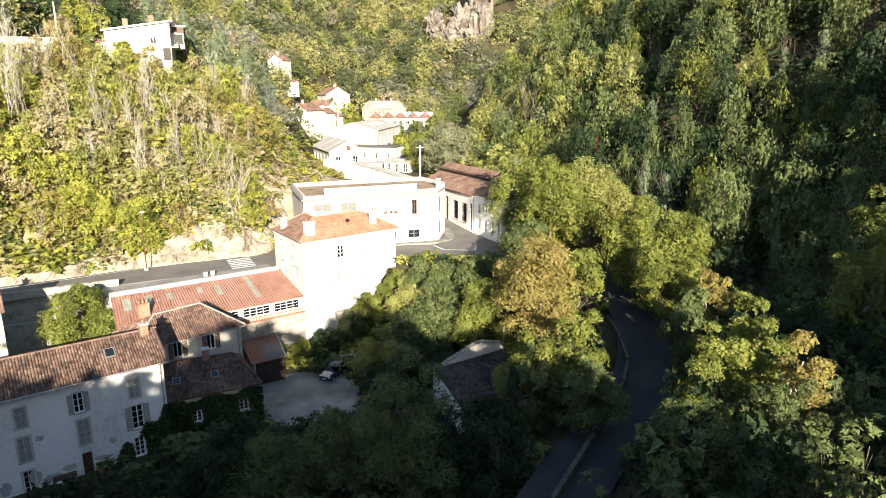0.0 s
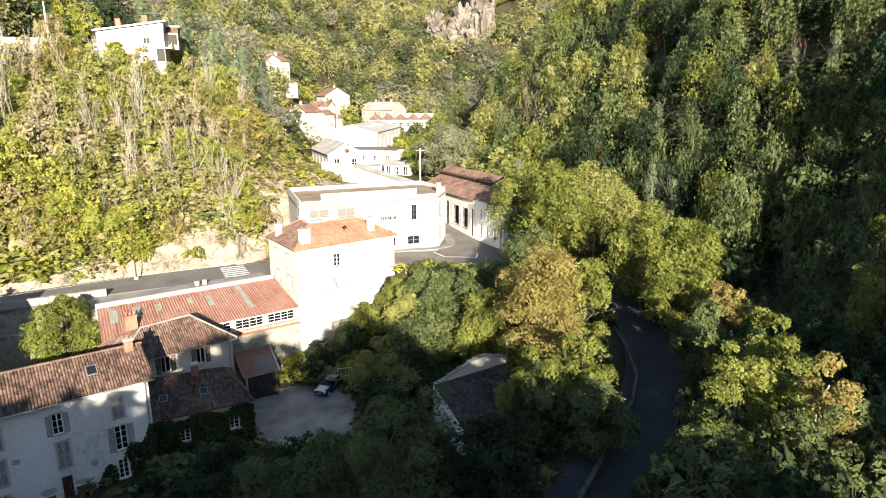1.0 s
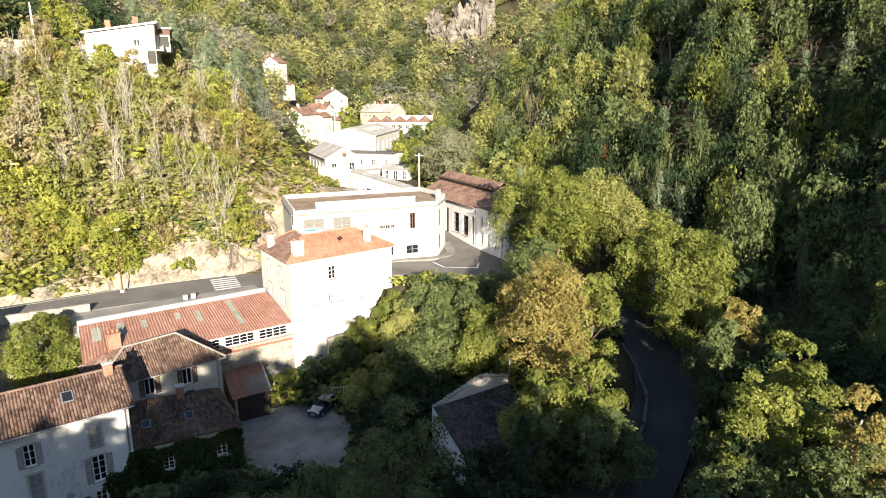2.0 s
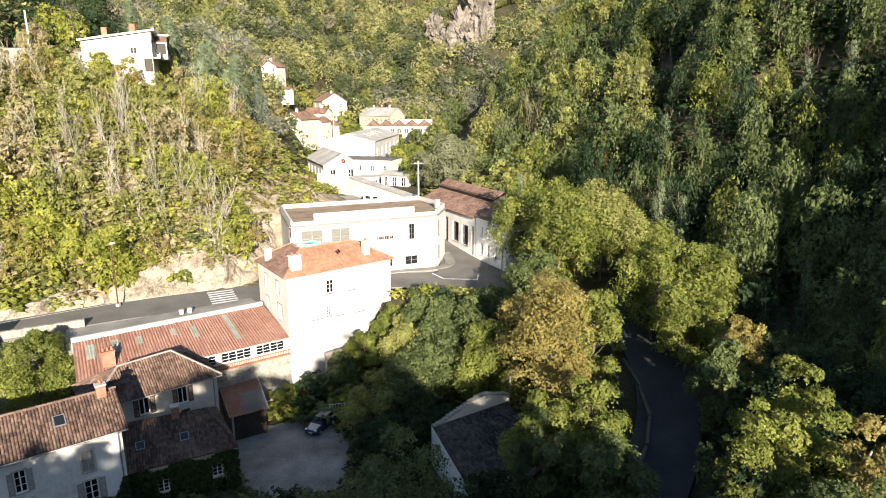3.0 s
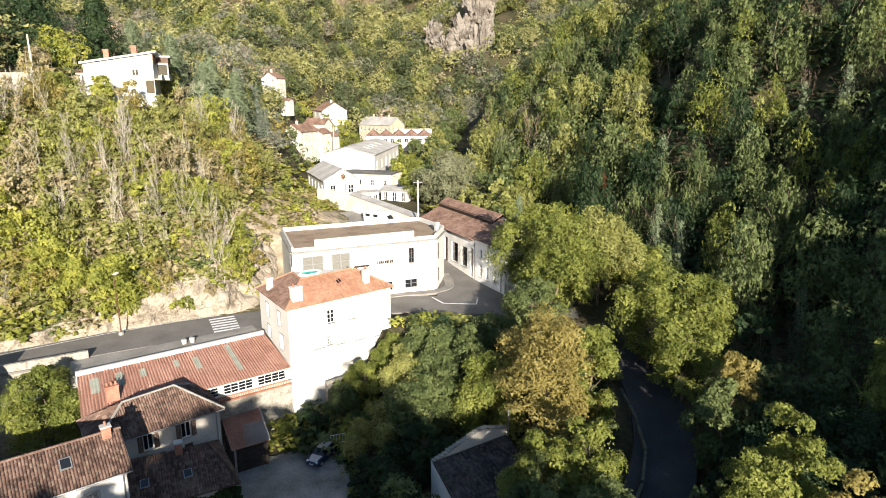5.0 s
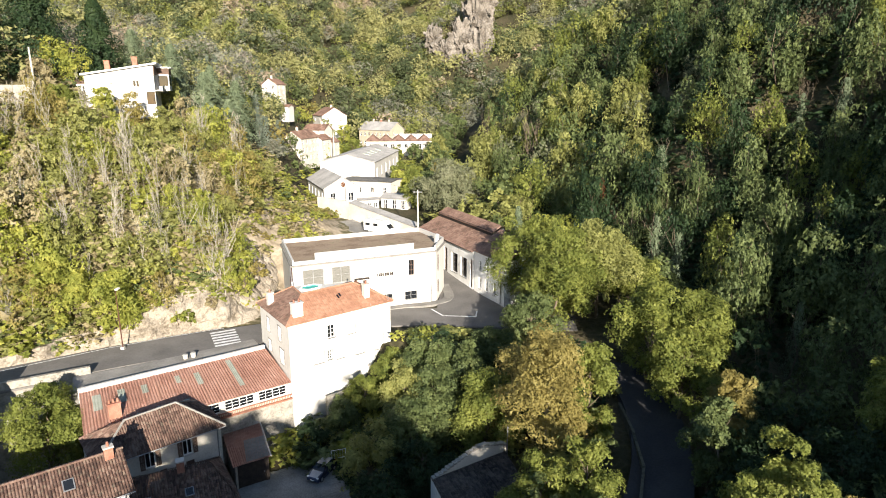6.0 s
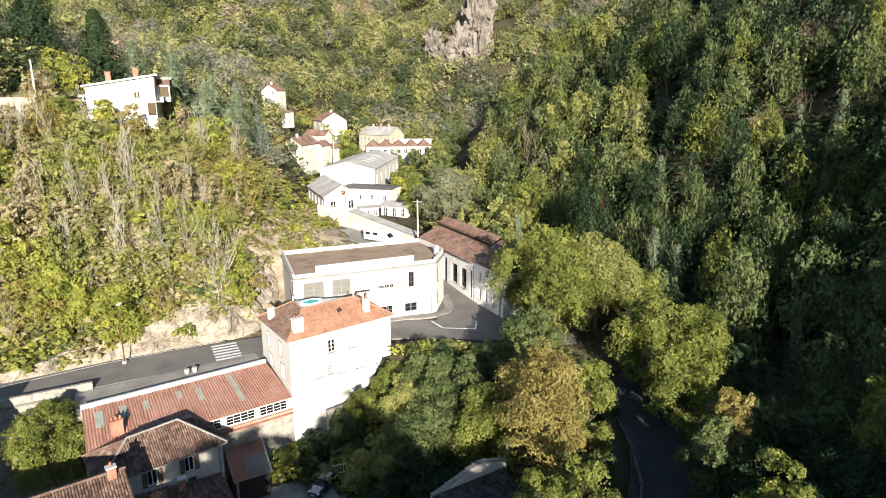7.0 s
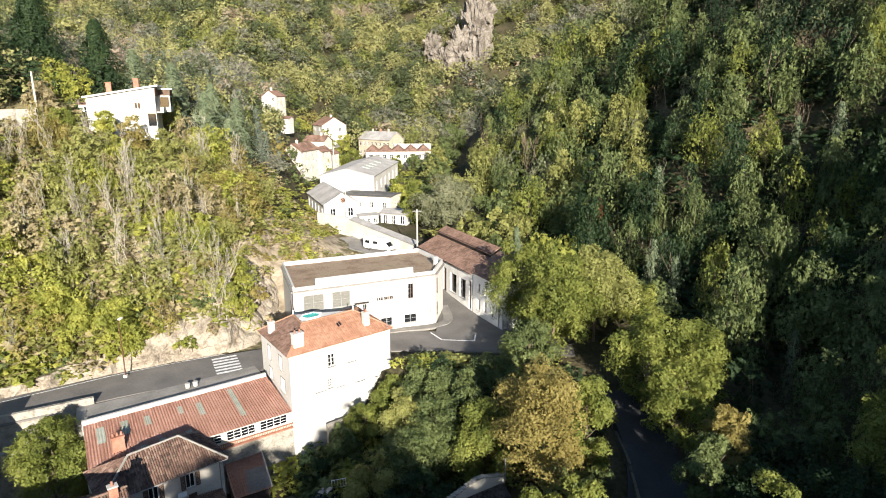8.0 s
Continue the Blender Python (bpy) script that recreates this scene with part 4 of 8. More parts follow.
ZE, ZT = 16.95, 19.15
LU, LV = 15.67, 10.95
e0, e1, e2, e3 = whp(0, 0, ZE), whp(LU, 0, ZE), whp(LU, LV, ZE), whp(0, LV, ZE)
t0, t1, t3 = whp(3.9, 4.2, ZT), whp(11.7, 4.4, ZT), whp(4.2, 7.9, ZT)
for a, b, c, d in ((e0, e1, t1, t0), (e1, e2, t1, t1), (e2, e3, t3, t1), (e3, e0, t0, t3)):
    g = bmesh.new()
    roof_face(g, a, b, c, d, rib=0.30, row=0.36, amp=0.035, step=0.025)
    part("roof", g, "tile_orange" if a is e0 else "tile_brown" if a is e3 else "tile_orange", wh)
for p, q in ((e0, t0), (e1, t1), (e2, t1), (e3, t3), (t0, t1), (t0, t3)):
    g = bmesh.new()
    ridge_line(g, [p + Vector((0, 0, 0.06)), q + Vector((0, 0, 0.06))], 0.12)
    part("ridge_tiles", g, "tile_orange", wh)
g = bmesh.new()
vs = [g.verts.new(p + Vector((0, 0, 0.02))) for p in (t0, t1, t3)]
g.faces.new(vs)
part("roof_terrace", g, "white", wh, "flat white roof terrace")
g = bmesh.new()
ctr = whp(5.9, 5.75, ZT + 0.03)
ring = []
for r, z in ((1.45, 0.0), (1.45, 0.22), (1.15, 0.22), (1.15, 0.12)):
    ring.append([g.verts.new(ctr + au * (1.15 * r * math.cos(k * math.pi / 3)) + av * (0.8 * r * math.sin(k * math.pi / 3)) + Vector((0, 0, z))) for k in range(6)])
for a, b in zip(ring[:-1], ring[1:]):
    for k in range(6):
        g.faces.new((a[k], a[(k + 1) % 6], b[(k + 1) % 6], b[k]))
part("pool_rim", g, "frame", wh)
g = bmesh.new()
g.faces.new([g.verts.new(ctr + au * (1.16 * 1.14 * math.cos(k * math.pi / 3)) + av * (0.81 * 1.14 * math.sin(k * math.pi / 3)) + Vector((0, 0, 0.13))) for k in range(6)])
part("pool_bottom", g, "teal", wh, "teal six-sided basin on the roof terrace")
for u, v in ((4.2, 7.9), (11.7, 4.4)):
    g = bmesh.new()
    p = whp(u, v, ZT)
    tube(g, p, p + Vector((0, 0, 0.5)), 0.12, 0.05, 8)
    tube(g, p + Vector((0, 0, 0.5)), p + Vector((0, 0, 0.72)), 0.13, 0.02, 8)
    part("finial", g, "frame", wh)
tw = math.degrees(math.atan2(au.y, au.x))
p = whp(2.0, 1.3, 0)
chimney(wh, p.x, p.y, 16.8, 19.3, 1.35, 0.75, tw, "white", 2, "white")
p = whp(12.2, 1.7, 0)
chimney(wh, p.x, p.y, 16.8, 19.6, 0.8, 0.7, tw, "white", 1, "cream")
p = whp(1.0, 8.0, 0)
chimney(wh, p.x, p.y, 16.8, 19.0, 0.75, 0.6, tw, "white", 1, "cream")
# roof windows and aerials
for u, v in ((8.4, 2.6), (8.75, 2.75)):
    g = bmesh.new()
    a = whp(u, v, ZE + (ZT - ZE) * v / 4.25 + 0.06)
    for s in (0.0,):
        box(g, (-0.12, -0.3, 0.0), (0.12, 0.3, 0.07), Matrix.Translation(a) @ pose(0, 0, 0, 27, 0, tw))
    part("roof_light", g, "glass", wh)
for u, v, h in ((12.0, 0.1, 0.5), (14.9, 0.2, 1.6)):
    g = bmesh.new()
    a = whp(u, v, 16.2)
    tube(g, a, a + Vector((0, 0, h + 0.6)), 0.025, 0.02, 5)
    for k in range(4):
        b = a + Vector((0, 0, h * 0.5 + 0.16 * k))
        tube(g, b - au * 0.35, b + au * 0.35, 0.012, 0.012, 4)
    part("aerial", g, "zinc", wh)

# rubble foot of the house on the bank
g = wall_bm((-14.5, 79.2), (-9.5, 83.4), 2.0, 6.6, 0.5)
tagged(part("retaining_wall", g, "stone"), "low rubble retaining wall below the white house", "wall", kind="structure")

# ---------------------------------------------------------------- long annex with the red sheet roof
ann = thing("annex", (-30, 74, 5.0), "long low annex with a red corrugated sheet roof", "building")
bl, brr, frt, fl = Vector((-40.3, 70.3, 11.75)), Vector((-23.15, 82.85, 11.75)), Vector((-18.62, 77.75, 9.4)), Vector((-36.9, 64.8, 9.4))


def sheet_roof(parent, el, er, tr, tl, wave=0.30, amp=0.04, material="tin_red", bays=14, name="roof_sheet"):
    """Corrugated roofing in bays from eave to top."""
    for i in range(bays):
        g = bmesh.new()
        a0, a1 = el.lerp(er, i / bays), el.lerp(er, (i + 1) / bays)
        b0, b1 = tl.lerp(tr, i / bays), tl.lerp(tr, (i + 1) / bays)
        n = max(6, int((a1 - a0).length / wave * 4))
        up = Vector((0, 0, 1))
        rows = 3
        lines = []
        for r in range(rows + 1):
            line = []
            for k in range(n + 1):
                f = k / n
                p = a0.lerp(a1, f).lerp(b0.lerp(b1, f), r / rows)
                z = amp * math.sin(k * math.pi / 2) + (0.05 if k in (0, n) else 0) + 0.012 * (i % 2)
                line.append(g.verts.new(p + up * z))
            lines.append(line)
        for p, q in zip(lines[:-1], lines[1:]):
            for k in range(n):
                g.faces.new((p[k], p[k + 1], q[k + 1], q[k]))
        bmesh.ops.solidify(g, geom=g.faces[:], thickness=0.02)
        part(name, g, material, parent)


sheet_roof(ann, fl, frt, brr, bl)
for f, v0, v1, w in ((0.19, 0.55, 0.85, 0.035), (0.075, 0.5, 0.85, 0.04), (0.30, 0.62, 0.82, 0.03), (0.47, 0.66, 0.84, 0.025), (0.57, 0.5, 0.8, 0.03), (0.76, 0.22, 0.92, 0.028), (0.34, 0.08, 0.25, 0.03), (0.47, 0.1, 0.25, 0.03), (0.25, 0.05, 0.22, 0.03)):
    g = bmesh.new()
    n = 6
    rows = [[], []]
    for r, v in enumerate((v0, v1)):
        for k in range(n + 1):
            ff = f + w * (k / n - 0.5)
            p = fl.lerp(frt, ff).lerp(bl.lerp(brr, ff), v)
            rows[r].append(g.verts.new(p + Vector((0, 0, 0.09 + 0.02 * (k % 2)))))
    for k in range(n):
        g.faces.new((rows[0][k], rows[0][k + 1], rows[1][k + 1], rows[1][k]))
    bmesh.ops.solidify(g, geom=g.faces[:], thickness=0.02)
    part("roof_light", g, "poly", ann, "weathered translucent roof panel")
# white coping wall along the road
g = wall_bm((bl.x - 0.1, bl.y + 0.05), (brr.x, brr.y), 5.0, 12.2, 0.4)
part("wall", g, "white", ann, "white rendered parapet wall")
# gable end and front wall with a glazed gallery
fw0, fw1 = (fl.x + 0.4, fl.y + 0.5), (frt.x - 0.1, frt.y + 0.1)
frA, lenA = wall_frame(fw0, fw1)
gal = [(lenA - 12.1 + 4.02 * i, lenA - 12.1 + 4.02 * i + 3.45, 7.98, 9.18) for i in range(3)]
part("wall", wall_bm(fw0, fw1, 1.0, 7.3, 0.35), "stone", ann)
part("wall", wall_bm(fw0, fw1, 7.3, 9.3, 0.35, gal), "cream", ann)
for h in gal:
    window(ann, frA, *h, bars=2, sill=False, deep=0.1)
    for k in range(1, 4):
        g = bmesh.new()
        u = h[0] + (h[1] - h[0]) * k / 4
        box(g, (u - 0.022, 0.09, h[2]), (u + 0.022, 0.16, h[3]), frA)
        part("glazing_bar", g, "frame", ann)
g = bmesh.new()
box(g, (lenA - 12.4, -0.35, 7.86), (lenA, -0.25, 7.96), frA)
box(g, (lenA - 12.4, -0.38, 7.25), (lenA, -0.02, 7.4), frA)
for k in range(60):
    u = lenA - 12.3 + 0.204 * k
    tube(g, frA @ Vector((u, -0.3, 7.4)), frA @ Vector((u, -0.3, 7.86)), 0.05, 0.05, 5)
part("balustrade", g, "brick", ann, "terracotta baluster rail")
part("wall", wall_bm((bl.x, bl.y), fw0, 2.0, 9.3, 0.35, (), lambda u: 11.7 - 2.3 * u / 6.3), "oldwhite", ann)
chimney(ann, -35.4, 68.3, 9.0, 11.75, 1.25, 0.7, 36, "brick", 3, "brick")

# ---------------------------------------------------------------- left house, long and white with grey shutters
PATCHES = [(15.0, 5.9, 0.34, 0.26), (14.2, 2.3, 0.5, 0.85), (16.9, 2.2, 0.7, 0.35), (15.4, 1.7, 0.9, 0.4), (19.6, 2.2, 0.8, 0.3), (20.6, 3.6, 0.35, 0.3), (12.0, 2.0, 0.5, 0.6)]
LHA, LHB = Vector((-47.5, 39.15, 0)), Vector((-26.95, 55.32, 0))
lx = (LHB - LHA).normalized()
ly = Vector((-lx.y, lx.x, 0))
DEP = 7.4
lh = thing("farmhouse", (*LHA.xy, 1.0), "long old white house with grey shutters and a canal-tile roof", "house")


def lhp(u, v, z=0.0):
    p = LHA + lx * u + ly * v
    return Vector((p.x, p.y, z))


LEN = (LHB - LHA).length
poly = [lhp(0, 0).xy, lhp(LEN - 0.45, 0).xy, lhp(LEN - 0.45, DEP).xy, lhp(0, DEP).xy]
poly = [(p.x, p.y) for p in poly]
o = LEN - 12.99
top_row = [(o + 0.45 - 4.2, o + 1.35 - 4.2, 7.3, 9.2), (o + 0.35, o + 1.2, 7.3, 9.2), (o + 4.75, o + 5.55, 7.3, 9.2), (o + 9.35, o + 10.25, 7.3, 9.2)]
mid_row = [(o + 0.2 - 4.2, o + 1.2 - 4.2, 4.05, 6.4), (o + 0.2, o + 1.15, 4.05, 6.4), (o + 4.8, o + 5.75, 4.0, 6.55), (o + 9.3, o + 10.3, 4.05, 6.45)]
low_row = [(o + 0.2, o + 1.05, 0.9, 3.1), (o + 4.8, o + 5.6, 1.0, 3.2), (o + 9.25, o + 10.1, 1.15, 3.1), (o + 7.3, o + 7.55, 1.1, 1.9)]
walls(lh, poly, 0.0, 10.1, "oldwhite", {0: top_row + mid_row + low_row})
frL, _ = wall_frame(poly[0], poly[1])
for i, h in enumerate(top_row):
    window(lh, frL, *h, shutters="open" if i == 2 else "closed", surround="beige")
for i, h in enumerate(mid_row):
    window(lh, frL, *h, shutters="open" if i == 3 else "closed", surround="beige", bars=3)
window(lh, frL, *low_row[0], bars=3, sill=False, surround="beige")
flat_door(lh, frL, *low_row[1])
window(lh, frL, *low_row[2], shutters="right", bars=3)
window(lh, frL, *low_row[3], bars=1, sill=False)
for i in range(1, 2):
    g = bmesh.new()
    box(g, (o + 4.6, -0.8, 0.8), (o + 5.8, 0.0, 1.0), frL)
    part("door_step", g, "kerb", lh)
# places where the render has come off
prng = np.random.default_rng(21)
for u, z, ru, rz in PATCHES:
    g = bmesh.new()
    ring = []
    for q in range(14):
        a = q * 2 * math.pi / 14
        k = 0.7 + 0.5 * float(prng.random())
        ring.append(g.verts.new(frL @ Vector((u + ru * k * math.cos(a), -0.006, z + rz * k * math.sin(a)))))
    f = g.faces.new(ring)
    bmesh.ops.recalc_face_normals(g, faces=g.faces)
    bmesh.ops.solidify(g, geom=g.faces[:], thickness=0.004)
    part("bare_patch", g, "plaster_grey", lh, "grey patch of lost render")
t = thing("garden_bench", (*(frL @ Vector((o + 3.2, -1.1, 0))).xy, 1.0), "brown wooden bench with pale and blue cushions by the house wall", "bench")
for u in (o + 2.3, o + 4.0):
    for v in (-1.3, -0.75):
        g = bmesh.new()
        box(g, (u, v, 0.7), (u + 0.08, v + 0.08, 1.4), frL)
        part("leg", g, "black", t)
g = bmesh.new()
for k in range(4):
    box(g, (o + 2.25, -1.32 + 0.16 * k, 1.4), (o + 4.15, -1.19 + 0.16 * k, 1.45), frL)
part("seat", g, "shut_brown", t)
g = bmesh.new()
for k in range(4):
    box(g, (o + 2.25, -0.66, 1.5 + 0.16 * k), (o + 4.15, -0.62, 1.63 + 0.16 * k), frL)
part("backrest", g, "shut_brown", t)
for u, m2, what in ((o + 2.5, "lens", "pale cushion"), (o + 3.3, "car_blue", "blue cushion")):
    g = bmesh.new()
    box(g, (u, -1.2, 1.45), (u + 0.55, -0.75, 1.6), frL)
    bmesh.ops.bevel(g, geom=g.edges[:], offset=0.06, segments=2)
    part("cushion", g, m2, t, what)
for u, v, r in ((o + 6.1, -0.55, 0.26), (o + 6.8, -0.6, 0.21), (o + 8.2, -0.5, 0.24)):
    c = frL @ Vector((u, v, 0))
    t = thing("flower_pot", (c.x, c.y, 0.9), "terracotta flower pot with a leafy plant by the door", "flower pot", "pots by the door")
    g = bmesh.new()
    tube(g, (c.x, c.y, 0.75), (c.x, c.y, 1.35), r * 0.7, r, 12)
    part("pot", g, "brick", t)
    g = bmesh.new()
    tube(g, (c.x, c.y, 1.35), (c.x, c.y, 1.43), r * 1.12, r * 1.12, 12)
    part("rim", g, "brick", t)
    q = leaf_tris(np.array([c.x, c.y, 1.75]) + prng.normal(size=(160, 3)) * np.array([r * 0.8, r * 0.8, 0.2]), unit(prng.normal(size=(160, 3)) + np.array([0, 0, 0.8])), 0.09 + 0.05 * prng.random(160), prng)
    quads_object("leaves", q, "green", t)
ZEL, ZRL = 10.35, 12.6
g = bmesh.new()
roof_face(g, lhp(-0.3, -0.45, ZEL), lhp(LEN, -0.45, ZEL), lhp(LEN - 0.05, DEP / 2 - 0.3, ZRL), lhp(-0.3, DEP / 2 - 0.3, ZRL), rib=0.24, row=0.42, amp=0.11, step=0.04)
part("roof", g, "tile_old", lh)
g = bmesh.new()
roof_face(g, lhp(LEN, DEP + 0.45, ZEL), lhp(-0.3, DEP + 0.45, ZEL), lhp(-0.3, DEP / 2 - 0.3, ZRL), lhp(LEN - 0.05, DEP / 2 - 0.3, ZRL), rib=0.24, row=0.42, amp=0.11, step=0.04)
part("roof", g, "tile_old", lh)
g = bmesh.new()
ridge_line(g, [lhp(-0.3, DEP / 2 - 0.3, ZRL + 0.06), lhp(LEN, DEP / 2 - 0.3, ZRL + 0.06)], 0.15)
part("ridge_tiles", g, "tile_old", lh)
part("gable", wall_bm(poly[1], poly[2], 10.0, 10.1, 0.35, (), lambda u: 10.12 + 2.2 * (1 - abs(u / DEP * 2 - 0.93))), "oldwhite", lh)
p = lhp(LEN - 1.2, DEP / 2 - 0.7)
chimney(lh, p.x, p.y, 12.0, 13.5, 0.75, 0.6, math.degrees(math.atan2(lx.y, lx.x)), "brick", 1)
for u, v, m2 in ((LEN - 4.6, 1.7, "glass"), (o - 0.6, 1.6, "glass")):
    g = bmesh.new()
    z = ZEL + (ZRL - ZEL) * (v + 0.45) / (DEP / 2 + 0.15)
    mm = Matrix.Translation(lhp(u, v, z + 0.08)) @ pose(0, 0, 0, 0, 0, math.degrees(math.atan2(lx.y, lx.x))) @ pose(0, 0, 0, 30, 0, 0)
    box(g, (-0.45, -0.55, 0.0), (0.45, 0.55, 0.1), mm)
    w = part("roof_window", g, "zinc", lh)
    g = bmesh.new()
    box(g, (-0.36, -0.46, 0.1), (0.36, 0.46, 0.115), mm)
    part("pane", g, "glass", w)
g = bmesh.new()
tube(g, frL @ Vector((LEN - 0.75, -0.1, 5.6)), frL @ Vector((LEN - 0.75, -0.1, 10.0)), 0.06, 0.06)
tube(g, frL @ Vector((LEN - 0.75, -0.1, 10.0)), frL @ Vector((LEN - 0.75, -0.42, 10.3)), 0.06, 0.06)
part("downpipe", g, "zinc", lh)
g = bmesh.new()
tube(g, lhp(-0.3, -0.52, ZEL - 0.05), lhp(LEN, -0.52, ZEL - 0.05), 0.08, 0.08, 6)
part("gutter", g, "zinc", lh)

# ---------------------------------------------------------------- beige house with hipped roof
SA, SB = Vector((-30.5, 62.2, 0)), Vector((-23.5, 68.15, 0))
sx = (SB - SA).normalized()
sy = Vector((-sx.y, sx.x, 0))
sh = thing("beige_house", (-29, 66, 4.0), "small beige rendered house with brown shutters and hipped tile roof", "house")


def shp(u, v, z=0.0):
    p = SB - sx * u + sy * v
    return Vector((p.x, p.y, z))


SD = 7.2
SL = 12.5
poly = [shp(SL, 0.4), shp(0.4, 0.4), shp(0.4, SD - 0.3), shp(SL, SD - 0.3)]
poly = [(p.x, p.y) for p in poly]
L0 = SL - 0.4


def from_right(u):
    return L0 - u


sh_holes = [(from_right(4.05), from_right(3.1), 6.95, 8.75), (from_right(7.75), from_right(6.8), 6.95, 8.75), (from_right(8.0), from_right(6.6), 4.6, 6.3), (from_right(3.9), from_right(3.0), 4.0, 6.2)]
walls(sh, poly, 0.5, 8.95, "beige", {0: sh_holes})
frS, _ = wall_frame(poly[0], poly[1])
window(sh, frS, *sh_holes[0], shutters="open", mat_shut="shut_brown", bars=0)
window(sh, frS, *sh_holes[1], shutters="open", mat_shut="shut_brown", bars=0)
window(sh, frS, *sh_holes[2], shutters="open", mat_shut="shut_brown", bars=0)
flat_door(sh, frS, *sh_holes[3], material="shut_brown")
ZES, ZRS = 9.05, 11.7
rv = SD * 0.47
se = [shp(SL + 0.2, -0.05, ZES), shp(-0.05, -0.05, ZES), shp(-0.05, SD + 0.1, ZES), shp(SL + 0.2, SD + 0.1, ZES)]
r0, r1 = shp(SL * 0.72, rv, ZRS - 0.25), shp(3.9, rv, ZRS)
for a, b, c, d in ((se[0], se[1], r1, r0), (se[1], se[2], r1, r1), (se[2], se[3], r0, r1), (se[3], se[0], r0, r0)):
    g = bmesh.new()
    roof_face(g, a, b, c, d, rib=0.24, row=0.42, amp=0.105, step=0.035)
    part("roof", g, "tile_old", sh)
up = Vector((0, 0, 0.08))
for a, b in ((se[1], r1), (se[2], r1), (r1, r0), (r0, se[0])):
    g = bmesh.new()
    ridge_line(g, [a + up, b + up], 0.14)
    part("ridge_tiles", g, "pavement", sh, "pale mortared ridge tiles")
g = bmesh.new()
tube(g, se[0] - up, se[1] - up, 0.07, 0.07, 6)
part("gutter", g, "zinc", sh)
g = bmesh.new()
tube(g, frS @ Vector((L0 - 0.4, -0.1, 1.2)), frS @ Vector((L0 - 0.4, -0.1, 8.9)), 0.06, 0.06, 6)
part("downpipe", g, "zinc", sh)

# ---------------------------------------------------------------- ivy-grown wing in front of it
iv = thing("ivy_wing", (-24, 60, 1.2), "low ivy-grown wing with a dark old tile roof", "building")
eL, eR = Vector((-28.0, 55.6, 5.45)), Vector((-19.4, 60.1, 5.45))
ix = (eR - eL).normalized()
iy = Vector((-ix.y, ix.x, 0))
rL, rR = eL + iy * 6.0 - ix * 0.6 + Vector((0, 0, 1.9)), eR + iy * 5.4 - ix * 2.2 + Vector((0, 0, 1.9))
g = bmesh.new()
roof_face(g, eL, eR, rR, rL, rib=0.24, row=0.42, amp=0.11, step=0.045)
part("roof", g, "tile_old", iv)
bR = eR + iy * 9.0 - ix * 0.8
g = bmesh.new()
roof_face(g, eR, bR, rR, rR, rib=0.24, row=0.42, amp=0.11, step=0.045)
part("roof", g, "tile_old", iv)
bL = eL + iy * 9.0
g = bmesh.new()
roof_face(g, bR, bL, rL, rR, rib=0.24, row=0.42, amp=0.11, step=0.045)
part("roof", g, "tile_old", iv)
poly = [eL + iy * 0.5 + ix * 0.1, eR + iy * 0.5 - ix * 0.5, bR - ix * 0.5 - iy * 0.5, bL + ix * 0.1 - iy * 0.5]
poly = [(p.x, p.y) for p in poly]
frI, LI = wall_frame(poly[0], poly[1])
ivh = [(LI - 1.9, LI - 1.0, 2.6, 4.2), (LI - 6.6, LI - 5.7, 2.4, 3.9)]
walls(iv, poly, 0.5, 5.3, "beige", {0: ivh})
for h in ivh:
    window(iv, frI, *h, bars=3)
p = (rL + rR) / 2 + ix * 1.6
chimney(iv, p.x, p.y - 0.5, 6.5, 8.5, 0.7, 0.7, 28, "brick", 0)
for f in (0.2, 0.62):
    g = bmesh.new()
    p = eL.lerp(eR, f).lerp(rL.lerp(rR, f), 0.45)
    mm = Matrix.Translation(p + Vector((0, 0, 0.1))) @ pose(0, 0, 0, 0, 0, math.degrees(math.atan2(ix.y, ix.x))) @ pose(0, 0, 0, 18, 0, 0)
    box(g, (-0.4, -0.5, 0), (0.4, 0.5, 0.09), mm)
    w = part("roof_window", g, "zinc", iv)
    g = bmesh.new()
    box(g, (-0.32, -0.42, 0.09), (0.32, 0.42, 0.1), mm)
    part("pane", g, "glass", w)
rg = np.random.default_rng(3)
n = 5200
u, v = rg.random(n) * (LI + 3.5) - 3.0, rg.random(n) ** 0.8
z = 1.0 + v * (4.0 + 0.3 * np.sin(u * 1.7))
keep = ~((u > LI - 2.0) & (u < LI - 0.9) & (z > 2.5) & (z < 4.25)) & ~((u > LI - 6.7) & (u < LI - 5.6) & (z > 2.4) & (z < 3.9)) & ((u > -0.4) | (z < 4.6 + 0.9 * u * 0.6))
u, z = u[keep], z[keep]
off = -0.12 - 0.35 * rg.random(len(u)) * (1 + np.sin(u * 2.1 + z))
c = np.array([frI @ Vector((a, b, q)) for a, b, q in zip(u, off, z)])
nrm = np.array(frI.to_3x3() @ Vector((0, -1, 0.4)))
quads_object("ivy", leaf_quads(c, unit(nrm + 0.6 * rg.normal(size=c.shape)), 0.16 + 0.1 * rg.random(len(c)), rg, 0.8), "ivy", iv, "dark ivy covering the wall")

